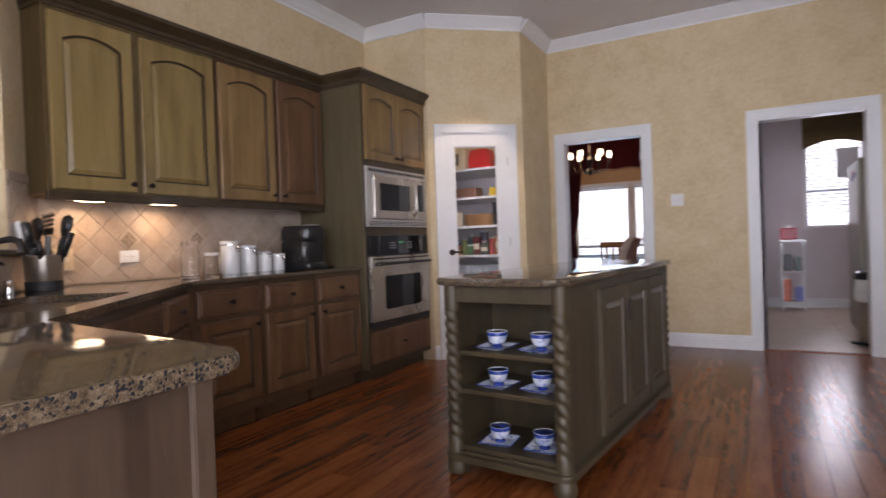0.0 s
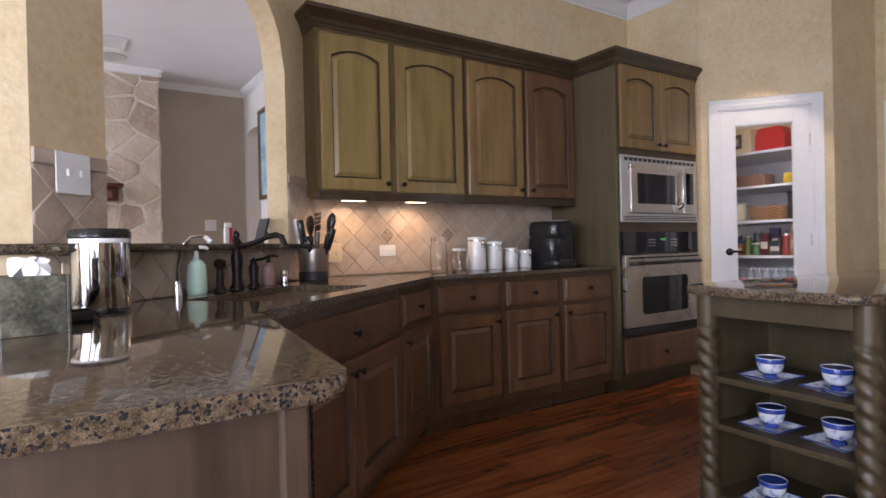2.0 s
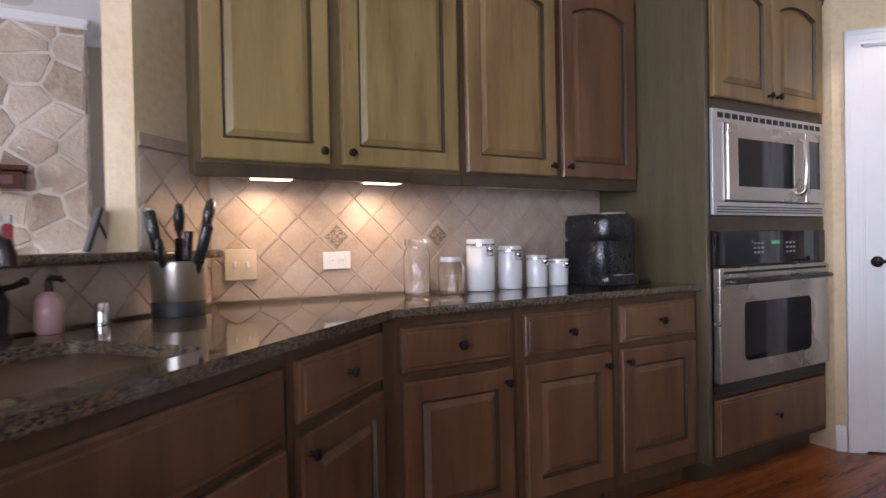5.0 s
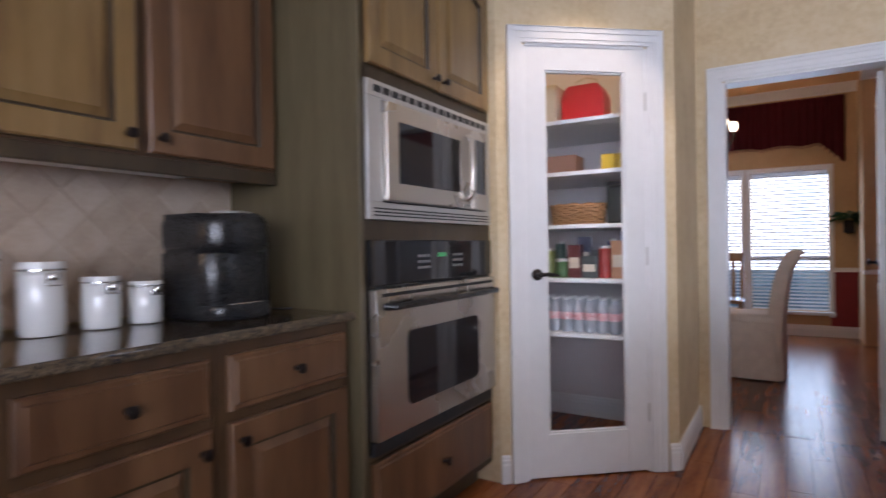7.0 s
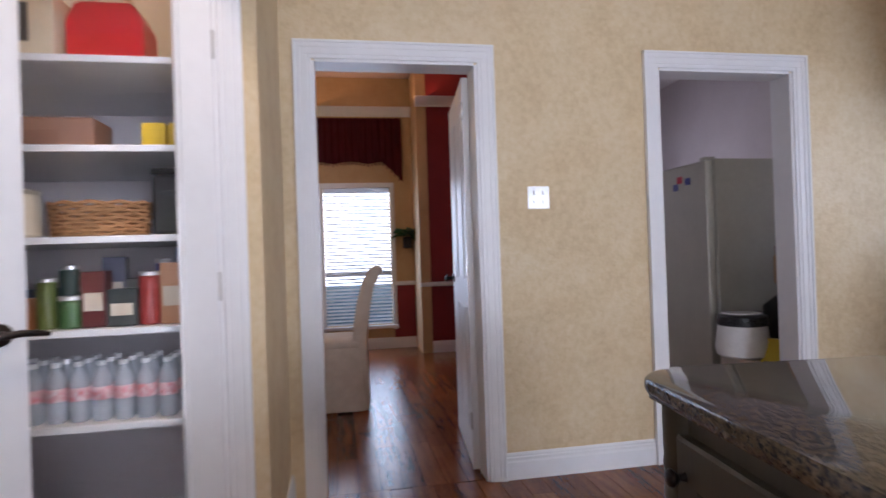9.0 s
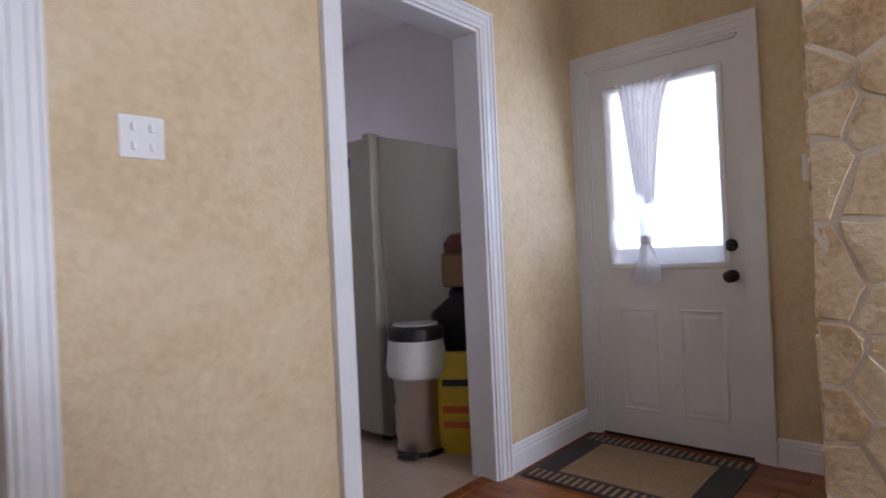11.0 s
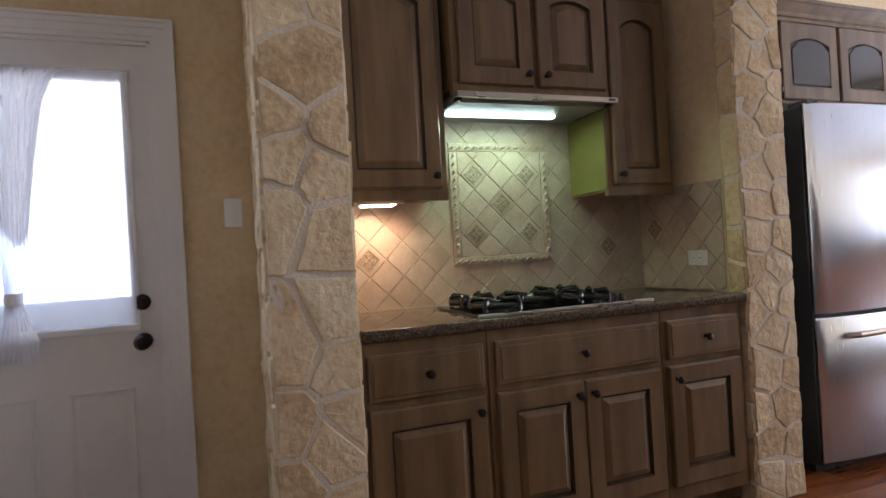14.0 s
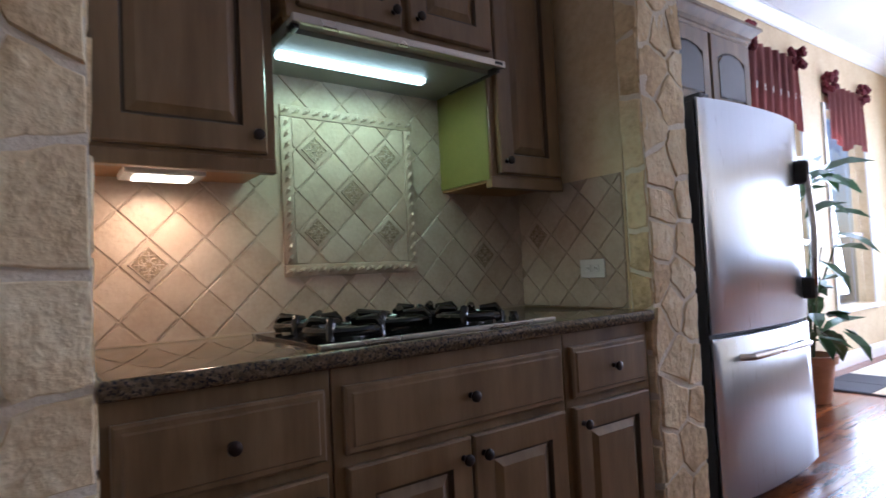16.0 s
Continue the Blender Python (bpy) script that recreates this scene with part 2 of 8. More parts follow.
def knots(m):
    """Short dark mineral streaks and knots along the grain."""
    n, l = m.node_tree.nodes, m.node_tree.links.new
    geo, mp, no, ramp, mix = n.new("ShaderNodeNewGeometry"), n.new("ShaderNodeMapping"), n.new("ShaderNodeTexNoise"), n.new("ShaderNodeValToRGB"), n.new("ShaderNodeMix")
    mp.inputs["Scale"].default_value = (17, 4.5, 1)
    l(geo.outputs["Position"], mp.inputs["Vector"]), l(mp.outputs[0], no.inputs["Vector"])
    no.inputs["Scale"].default_value, no.inputs["Detail"].default_value = 1.0, 4
    ramp.color_ramp.elements[0].position, ramp.color_ramp.elements[1].position = 0.715, 0.77
    l(no.outputs["Fac"], ramp.inputs[0])
    mix.data_type = "RGBA"
    b = n["Principled BSDF"]
    l(ramp.outputs[0], mix.inputs["Factor"]), l(b.inputs["Base Color"].links[0].from_socket, mix.inputs["A"])
    mix.inputs["B"].default_value = (0.022, 0.009, 0.005, 1)
    l(mix.outputs["Result"], b.inputs["Base Color"])


knots(PLANK)
GAP = mat("floor_gap_dark", [(0.02, 0.009, 0.005), (0.04, 0.015, 0.008)], 0.6, 10.0)
TILEFLOOR = mat("laundry_floor_tile", [(0.48, 0.37, 0.26), (0.58, 0.46, 0.34)], 0.35, 4.0, bump=0.05)
CLEAR = glass("clear_glass")
PANE = glass("window_pane")
FABRIC_CREAM = mat("cream_slipcover", [(0.58, 0.47, 0.36), (0.68, 0.57, 0.45)], 0.9, 14.0, bump=0.3, bump_scale=200)
BURGUNDY = mat("burgundy_drapery", [(0.085, 0.006, 0.012), (0.17, 0.014, 0.024)], 0.8, 10.0, stretch=(4, 4, 0.4), bump=0.3)
SHEER = mat("sheer_white_curtain", [(0.80, 0.80, 0.82), (0.88, 0.88, 0.90)], 0.9, 10.0, bump=0.2)
LEAF = mat("plant_leaf", [(0.025, 0.075, 0.022), (0.06, 0.15, 0.045)], 0.35, 12.0, vary=0.2)
TERRACOTTA = mat("terracotta", [(0.40, 0.20, 0.11), (0.50, 0.27, 0.16)], 0.75, 12.0, bump=0.1)


def plain(name, c, rough=0.5, metal=0.0, emit=0.0, vary=0.0):
    d = tuple(min(1, v * 1.18 + 0.004) for v in c)
    return mat(name, [c, d], rough, 9.0, metal=metal, bump=0.04, vary=vary, emit=(*c, emit) if emit else None)


# ---- builders ----
def part(name, bm, material, parent=None, label="", smooth=False):
    me = bpy.data.meshes.new(name)
    bmesh.ops.recalc_face_normals(bm, faces=bm.faces)
    bm.to_mesh(me)
    bm.free()
    me.materials.append(material)
    if any(p.material_index for p in me.polygons):
        me.materials.append(FRAME)
    if smooth:
        for p in me.polygons:
            p.use_smooth = True
        me.set_sharp_from_angle(angle=radians(40))
    ob = new(name, me)
    ob.parent = parent
    if label:
        ob["label"] = label
    return ob


def thing(name, m, label, category, group="", kind=""):
    ob = new(name)
    ob.empty_display_size = 0.1
    ob.matrix_world = m
    return tagged(ob, label, category, group, kind)


def structure(name, bm, material, label="", m=None, smooth=False):
    ob = part(name, bm, material, None, "", smooth)
    if m is not None:
        ob.matrix_world = m
    return tagged(ob, label or name.replace("_", " "), "", "", "structure")


def box(bm, x0, y0, z0, x1, y1, z1, bevel=0.0, m=None):
    lo, hi = Vector((min(x0, x1), min(y0, y1), min(z0, z1))), Vector((max(x0, x1), max(y0, y1), max(z0, z1)))
    g = bmesh.ops.create_cube(bm, size=1.0)["verts"]
    for v in g:
        v.co = Vector(((lo[i] + hi[i]) / 2 + v.co[i] * (hi[i] - lo[i])) for i in range(3))
    if bevel:
        edges = {e for v in g for e in v.link_edges}
        out = bmesh.ops.bevel(bm, geom=list(edges), offset=bevel, segments=2, affect="EDGES", profile=0.5)
        g = list({v for f in out["faces"] for v in f.verts} | {v for v in g if v.is_valid})
    if m is not None:
        bmesh.ops.transform(bm, matrix=m, verts=[v for v in g if v.is_valid])
    return bm


def boxes(*dims, bevel=0.0):
    bm = bmesh.new()
    for d in dims:
        box(bm, *d, bevel=bevel)
    return bm


def lathe(bm, profile, seg=24, m=None, axis="z", caps=(True, True)):
    """A turned body from (radius, height) pairs about the z axis."""
    rings = []
    for r, h in profile:
        rings.append([bm.verts.new((max(r, 1e-4) * math.cos(2 * math.pi * i / seg), max(r, 1e-4) * math.sin(2 * math.pi * i / seg), h)) for i in range(seg)])
    for a, b in zip(rings, rings[1:]):
        for i in range(seg):
            bm.faces.new((a[i], a[(i + 1) % seg], b[(i + 1) % seg], b[i]))
    if caps[0]:
        bm.faces.new(rings[0][::-1])
    if caps[1]:
        bm.faces.new(rings[-1])
    vs = [v for r in rings for v in r]
    if axis == "y":
        bmesh.ops.rotate(bm, verts=vs, cent=(0, 0, 0), matrix=Matrix.Rotation(radians(-90), 3, "X"))
    if m is not None:
        bmesh.ops.transform(bm, matrix=m, verts=vs)
    return bm


def tube(bm, pts, r, seg=8):
    """A round bar along points; r a number or one radius for each point."""
    pts = [Vector(p) for p in pts]
    rr = r if isinstance(r, (list, tuple)) else [r] * len(pts)
    rings, side = [], None
    for i, p in enumerate(pts):
        d = (pts[min(i + 1, len(pts) - 1)] - pts[max(i - 1, 0)]).normalized()
        side = d.orthogonal().normalized() if side is None else (side - d * side.dot(d)).normalized()
        up = d.cross(side)
        rings.append([bm.verts.new(p + rr[i] * (math.cos(2 * math.pi * k / seg) * side + math.sin(2 * math.pi * k / seg) * up)) for k in range(seg)])
    for a, b in zip(rings, rings[1:]):
        for k in range(seg):
            bm.faces.new((a[k], a[(k + 1) % seg], b[(k + 1) % seg], b[k]))
    bm.faces.new(rings[0][::-1]), bm.faces.new(rings[-1])
    return bm


def prism(bm, pts, z0, z1, bevel=0.0, seg=3):
    """An upright block over a plan outline."""
    low = [bm.verts.new((x, y, z0)) for x, y in pts]
    high = [bm.verts.new((x, y, z1)) for x, y in pts]
    n = len(pts)
    faces = [bm.faces.new(low[::-1]), bm.faces.new(high)]
    for i in range(n):
        faces.append(bm.faces.new((low[i], low[(i + 1) % n], high[(i + 1) % n], high[i])))
    if bevel:
        bmesh.ops.bevel(bm, geom=list(faces[1].edges) + list(faces[0].edges), offset=bevel, segments=seg, affect="EDGES", profile=0.5)
    return bm


def extrude_profile(bm, profile, a, b, out):
    """A moulding: a profile of (out, up) pairs swept from a to b; out is its outward way."""
    a, b, out = Vector(a), Vector(b), Vector(out)
    up = Vector((0, 0, 1))
    ra = [bm.verts.new(a + out * u + up * v) for u, v in profile]
    rb = [bm.verts.new(b + out * u + up * v) for u, v in profile]
    n = len(profile)
    for i in range(n):
        bm.faces.new((ra[i], ra[(i + 1) % n], rb[(i + 1) % n], rb[i]))
    bm.faces.new(ra[::-1]), bm.faces.new(rb)
    return bm


def face_frame(x, y, z, out):
    """A pose with x to the right, y up and z towards the viewer, for a front that faces the way out (degrees in plan)."""
    a = radians(out)
    o = Vector((math.cos(a), math.sin(a), 0))
    u = Vector((0, 0, 1))
    r = u.cross(o)
    m = Matrix((r, u, o)).transposed().to_4x4()
    m.translation = (x, y, z)
    return m


def panel_door(w, h, arch=0.0, stile=0.065, rail=0.07, thick=0.022, groove=0.012):
    """A raised-panel cabinet door in its own frame: x 0..w, y 0..h, z 0..thick; arch: the rise of the panel's top."""
    bm = bmesh.new()
    n = 12 if arch else 1

    def ring(inset, z, outer=False):
        if outer:
            x0, x1, y0, y1, a = inset, w - inset, inset, h - inset, 0.0
        else:
            x0, x1, y0, y1, a = stile + inset, w - stile - inset, rail + inset, h - rail - inset, arch
        pts = [(x0, y0), (x1, y0)]
        for i in range(n + 1):
            f = i / n
            u = abs(2 * f - 1)
            rise = 0.75 * a * (1 - u * u)
            pts.append((x1 + (x0 - x1) * f, y1 - a + rise))
        return [bm.verts.new((x, y, z)) for x, y in pts]

    rings = [ring(0, 0, True), ring(0, thick - 0.005, True), ring(0.005, thick, True), ring(0, thick), ring(0.005, thick - groove), ring(0.011, thick - groove), ring(0.034, thick - 0.001), ring(0.037, thick - 0.001)]
    for j, (a, b) in enumerate(zip(rings, rings[1:])):
        k = len(a)
        for i in range(k):
            # dark glaze settles in the groove
            bm.faces.new((a[i], a[(i + 1) % k], b[(i + 1) % k], b[i])).material_index = int(j in (3, 4))
    bm.faces.new(rings[0][::-1]), bm.faces.new(rings[-1])
    return bm


def drawer_front(w, h, thick=0.022):
    bm = bmesh.new()
    rs = []
    for inset, z in ((0, 0), (0, thick - 0.009), (0.006, thick - 0.004), (0.016, thick - 0.004), (0.020, thick), (0.024, thick)):
        rs.append([bm.verts.new(p) for p in ((inset, inset, z), (w - inset, inset, z), (w - inset, h - inset, z), (inset, h - inset, z))])
    for a, b in zip(rs, rs[1:]):
        for i in range(4):
            bm.faces.new((a[i], a[(i + 1) % 4], b[(i + 1) % 4], b[i]))
    bm.faces.new(rs[0][::-1]), bm.faces.new(rs[-1])
    return bm


def knob(parent, x, y, z):
    bm = lathe(bmesh.new(), [(0.009, 0), (0.007, 0.004), (0.0055, 0.012), (0.012, 0.018), (0.0155, 0.024), (0.0145, 0.029), (0.009, 0.032), (0.0, 0.0325)], 14)
    ob = part("knob", bm, BRONZE, parent, "dark bronze knob", True)
    ob.matrix_local = pose(x, y, z)
    return ob


def cabinet(name, m, w, h, depth, fronts, material, frame, label, group="", toe=0.0, side=None, floor_h=0.0):
    """A cabinet unit. fronts: (kind, x, y, w, h, arch, knob place) with places in its front; z=0 is the front of the box."""
    top = thing(name, m, label, "cabinet", group)
    bm = bmesh.new()
    box(bm, 0, toe, -depth, w, h, 0, 0.003)
    if toe:
        box(bm, 0.01, 0, -depth, w - 0.01, toe, -0.075)
    part("body", bm, frame, top)
    for kind, x, y, fw, fh, arch, kn in fronts:
        bmf = drawer_front(fw, fh) if kind == "drawer" else panel_door(fw, fh, arch)
        d = part(kind, bmf, material, top)
        d.matrix_local = pose(x, y, 0.001)
        if kn:
            knob(d, kn[0] if kn[0] >= 0 else fw + kn[0], kn[1] if kn[1] >= 0 else fh + kn[1], 0.021)
    return top


def slab_wall(name, a, b, thick, z0, z1, holes, material, label=""):
    """A wall from a to b in plan (its visible face on the right of the way from a to b is at the line); holes: (s0, s1, z0, z1, arch rise)."""
    a, b = Vector(a), Vector(b)
    length = (b - a).length
    d = (b - a) / length
    bm = bmesh.new()

    def seg(s0, s1, q0, q1, q0b=None):
        if s1 - s0 < 1e-4 or q1 - min(q0, q0b or q0) < 1e-4:
            return
        q0b = q0 if q0b is None else q0b
        vs = [bm.verts.new((s, t, q)) for t in (0, thick) for s, q in ((s0, q0), (s1, q0b), (s1, q1), (s0, q1))]
        for f in ((0, 1, 2, 3), (7, 6, 5, 4), (0, 4, 5, 1), (1, 5, 6, 2), (2, 6, 7, 3), (3, 7, 4, 0)):
            bm.faces.new([vs[i] for i in f])

    at = 0.0
    for s0, s1, q0, q1, rise in sorted(holes):
        seg(at, s0, z0, z1)
        seg(s0, s1, z0, q0)
        if rise:
            k = 24
            hh = [q1 + rise * max(0.0, 1 - (2 * i / k - 1) ** 2) ** 0.5 for i in range(k + 1)]
            for i in range(k):
                seg(s0 + (s1 - s0) * i / k, s0 + (s1 - s0) * (i + 1) / k, hh[i], z1, hh[i + 1])
        else:
            seg(s0, s1, q1, z1)
        at = s1
    seg(at, length, z0, z1)
    m = Matrix(((d.x, -d.y, 0, a.x), (d.y, d.x, 0, a.y), (0, 0, 1, 0), (0, 0, 0, 1)))
    bmesh.ops.remove_doubles(bm, verts=bm.verts, dist=1e-5)
    return structure(name, bm, material, label, m)


CASING = [(0, 0), (0, 0.085), (0.016, 0.085), (0.020, 0.078), (0.014, 0.060), (0.016, 0.050), (0.012, 0.030), (0.014, 0.018), (0.010, 0.0)]


def door_casing(name, m, w, h, depth, label, cw=0.085):
    """The jamb and casing of a doorway in its own frame: x 0..w is the clear opening, y up, z out of the wall's face."""
    top = thing(name, m, label, "door frame", "", "structure")
    for nm, dims in (("jamb", ((-0.018, 0, -depth - 0.004, 0.006, h, 0.002),)), ("jamb", ((w - 0.006, 0, -depth - 0.004, w + 0.018, h, 0.002),)), ("jamb", ((0.006, h - 0.006, -depth - 0.004, w - 0.006, h + 0.018, 0.002),))):
        part(nm, boxes(*dims, bevel=0.002), WHITE, top)
    steps = ((0.0, 0.014), (0.018, 0.018), (0.050, 0.022), (0.072, 0.028))

    def strip(along):
        bm = bmesh.new()
        for i, (o, t) in enumerate(steps):
            o2 = steps[i + 1][0] if i + 1 < len(steps) else cw
            if along == "l":
                box(bm, -0.008 - o2, 0, 0.001, -0.008 - o, h + 0.008 + o2, t, 0.0015)
            elif along == "r":
                box(bm, w + 0.008 + o, 0, 0.001, w + 0.008 + o2, h + 0.008 + o2, t, 0.0015)
            else:
                box(bm, -0.008 - o2, h + 0.008 + o, 0.001, w + 0.008 + o2, h + 0.008 + o2, t + 0.0006, 0.0015)
        return bm
    for k in "lrt":
        part("casing", strip(k), WHITE, top)
    return top


BASE_PROFILE = [(0, 0), (0.016, 0), (0.016, 0.085), (0.013, 0.095), (0.013, 0.108), (0.009, 0.114), (0.009, 0.122), (0.004, 0.132), (0, 0.132)]
CROWN_PROFILE = [(0, 0), (0.006, -0.0), (0.006, -0.105), (0.014, -0.105), (0.016, -0.088), (0.032, -0.074), (0.055, -0.045), (0.078, -0.022), (0.084, -0.014), (0.095, -0.010), (0.095, 0)]


def runs(name, profile, segs, z, material, label):
    bm = bmesh.new()
    for (ax, ay), (bx, by), (ox, oy) in segs:
        extrude_profile(bm, profile, (ax, ay, z), (bx, by, z), (ox, oy, 0))
    return structure(name, bm, material, label)


# ---- structure ----
CZ = 3.15
WX, NY, EX = -3.41, 6.27, 1.62
P1, P2 = (-2.72, 4.91), (-2.02, 5.49)
DIAG_A, DIAG_B = (-2.07, 0.62), (WX, 1.96)
slab_wall("wall_west", DIAG_B, (WX, 4.91), 0.14, 0, CZ, [], PLASTER, "yellow mottled plaster wall behind the cabinets")
slab_wall("wall_pantry_side", (WX, 4.91), P1, 0.10, 0, CZ, [], PLASTER, "yellow mottled plaster wall beside the oven")
pl = math.hypot(P2[0] - P1[0], P2[1] - P1[1])
PD0, PDW, PDH = 0.135, 0.62, 2.085
slab_wall("wall_pantry", P1, P2, 0.10, 0, CZ, [(PD0, PD0 + PDW, 0, PDH, 0)], PLASTER, "angled yellow plaster wall with the pantry door")
slab_wall("wall_pantry_end", P2, (P2[0], NY), 0.10, 0, CZ, [], PLASTER, "short yellow plaster wall")
D1, D2, DH = (-1.865, -1.075), (-0.075, 0.725), 2.08
slab_wall("wall_north", (-2.12, NY), (EX + 0.14, NY), 0.14, 0, CZ, [(D1[0] + 2.12, D1[1] + 2.12, 0, DH, 0), (D2[0] + 2.12, D2[1] + 2.12, 0, DH, 0)], PLASTER, "yellow mottled plaster wall with two doorways")
BD = (5.40, 6.185)
slab_wall("wall_east", (EX, NY), (EX, 5.03), 0.14, 0, CZ, [(NY - BD[1], NY - BD[0], 0, 2.04, 0)], PLASTER_E, "tan plaster wall with the back door")
slab_wall("wall_sink", DIAG_A, DIAG_B, 0.12, 0, CZ, [(0.276, 1.556, 1.085, 2.05, 0.47)], PLASTER, "angled plaster wall with an arched pass-through")
slab_wall("wall_bar", (-2.07, -3.2), DIAG_A, 0.20, 0, CZ, [], PLASTER, "plaster wall at the end of the counter")
# alcove
AX, AY0, AY1 = 1.645, 3.07, 4.755
PX = 1.0
slab_wall("wall_alcove_back", (AX, 5.03), (AX, 2.80), 0.10, 0, CZ, [], PLASTER, "tan plaster wall behind the cooktop")
structure("pillar_north", boxes((PX, AY1, 0, EX, 5.03, CZ)), MORTAR, "mortar core of the stone pillar")
structure("pillar_south", boxes((PX, 2.80, 0, 2.0, AY0, CZ)), MORTAR, "mortar core of the stone pillar")
structure("alcove_side_wall", boxes((PX + 0.09, AY0, 0, AX, AY0 + 0.005, CZ)), PLASTER, "tan plaster side of the cooktop alcove")
structure("alcove_header", boxes((PX, AY0, 2.62, AX, AY1, CZ)), PLASTER, "plaster header over the alcove")
# breakfast side
slab_wall("wall_east_breakfast", (2.0, 2.80), (2.0, -3.2), 0.14, 0, CZ, [(2.55, 3.55, 0.55, 2.45, 0), (4.10, 5.05, 0.55, 2.45, 0)], PLASTER, "pale plaster wall with windows")
slab_wall("wall_south", (2.0, -3.2), (-2.07, -3.2), 0.14, 0, CZ, [(0.5, 3.3, 0.55, 2.45, 0)], PLASTER, "pale plaster wall with a wide window")
structure("ceiling", boxes((-3.6, -3.4, CZ, 2.3, 6.42, CZ + 0.1)), CEIL, "white ceiling")
bm = bmesh.new()
prism(bm, [(-6.8, -3.3), (-2.25, -3.3), (-2.25, 0.62), (-3.57, 1.96), (-3.57, 2.6), (-6.8, 2.6)], 2.795, 2.90)
structure("ceiling_living", bm, CEIL, "pale grey ceiling of the living room")
bm = bmesh.new()
box(bm, -6.9, -3.4, -0.10, 2.3, 10.9, -0.014)
structure("floor", bm, GAP, "dark red-brown hardwood floor")
# living room
slab_wall("wall_living_far", (-6.45, -3.2), (-6.45, 2.36), 0.14, 0, 2.95, [], GREYWALL, "grey-beige living room wall")
slab_wall("wall_living_side", (-6.45, 2.36), (-3.55, 2.36), 0.14, 0, 2.95, [(0.10, 0.56, 0, 2.3, 0.05)], LIVWHITE, "off-white living room wall with an opening")
slab_wall("wall_living_hall", (-6.45, 3.1), (-4.4, 3.1), 0.1, 0, 2.95, [], TANWALL, "tan hall wall beyond the opening")
slab_wall("wall_living_south", (-2.25, -3.2), (-6.45, -3.2), 0.14, 0, 2.95, [(1.2, 3.8, 0.6, 2.5, 0)], LIVWHITE, "off-white living room wall with an added, unseen window opening")
structure("wall_living_return", boxes((-3.57, 1.98, 0, -3.551, 2.36, 2.95)), LIVWHITE, "off-white wall return")
# dining room
slab_wall("wall_dining_north", (-4.3, 10.49), (-0.72, 10.49), 0.14, 0, 3.35, [(1.35, 2.25, 0.29, 1.96, 0), (2.36, 3.16, 0.29, 1.96, 0)], TANWALL, "tan dining room wall with windows")
slab_wall("wall_dining_red", (-0.74, 10.0), (0.0, 10.0), 0.14, 0, 3.35, [], RED, "dark red dining room wall")
structure("wall_dining_return", boxes((-0.86, 9.98, 0, -0.742, 10.49, 3.35)), TANWALL, "tan wall return of the dining room")
slab_wall("wall_dining_west", (-4.3, 6.41), (-4.3, 10.49), 0.14, 0, 3.35, [], TANWALL, "tan dining room wall")
slab_wall("wall_dining_east", (-0.12, 10.0), (-0.12, 6.41), 0.08, 0, 3.35, [], RED, "red dining room wall")
slab_wall("wall_dining_south", (-2.12, 6.41), (-4.3, 6.41), 0.1, 0, 3.35, [], TANWALL, "tan dining room wall")
structure("ceiling_dining", boxes((-4.4, 6.41, 3.30, -0.02, 10.6, 3.4)), mat("dining_ceiling", [(0.58, 0.50, 0.52), (0.64, 0.56, 0.58)], 0.7, 3.0, bump=0.1), "warm dining room ceiling")
structure("wall_dining_red_lower", boxes((-1.125, 10.478, 0.13, -0.864, 10.488, 0.76)), RED, "dark red wainscot")
# laundry
slab_wall("wall_laundry_north", (-0.02, 9.75), (2.0, 9.75), 0.14, 0, CZ, [(0.53, 1.16, 1.14, 2.40, 0)], LAUNDRY, "pale grey laundry wall with a window")
slab_wall("wall_laundry_west", (-0.035, 6.41), (-0.035, 9.75), 0.08, 0, CZ, [], LAUNDRY, "pale grey laundry wall")
slab_wall("wall_laundry_east", (1.95, 9.75), (1.95, 6.41), 0.14, 0, CZ, [], LAUNDRY, "pale grey laundry wall")
structure("ceiling_laundry", boxes((-0.11, 6.41, CZ - 0.2, 2.1, 9.9, CZ)), CEIL, "laundry ceiling")
# pantry closet
structure("pantry_wall_back", boxes((-3.41, 6.16, 0, -2.121, 6.22, CZ)), LAUNDRY, "white pantry back wall")
structure("pantry_wall_west", boxes((-3.46, 5.02, 0, -3.411, 6.22, CZ)), LAUNDRY, "white pantry side wall")

# mouldings
runs("crown_moulding", CROWN_PROFILE, [((WX, 1.96), (WX, 4.91), (1, 0)), ((WX, 4.91), (P1[0] + 0.03, 4.91), (0, -1)), (P1, P2, (0.638, -0.770)), (P2, (P2[0], NY), (1, 0)), ((P2[0], NY), (EX, NY), (0, -1)), ((EX, NY), (EX, 5.03), (-1, 0)), ((2.0, 2.80), (2.0, -3.2), (-1, 0)), ((2.0, -3.2), (-2.07, -3.2), (0, 1)), ((-2.07, -3.2), DIAG_A, (1, 0)), (DIAG_A, DIAG_B, (0.7071, 0.7071))], CZ, WHITE, "white crown moulding")
SMALL_CROWN = [(u * 0.6, v * 0.6) for u, v in CROWN_PROFILE]
runs("crown_moulding_living", SMALL_CROWN, [((-6.45, -3.2), (-6.45, 2.36), (1, 0)), ((-6.45, 2.36), (-3.57, 2.36), (0, -1))], 2.795, WHITE, "white crown moulding of the living room")
dn = (0.638, -0.770)
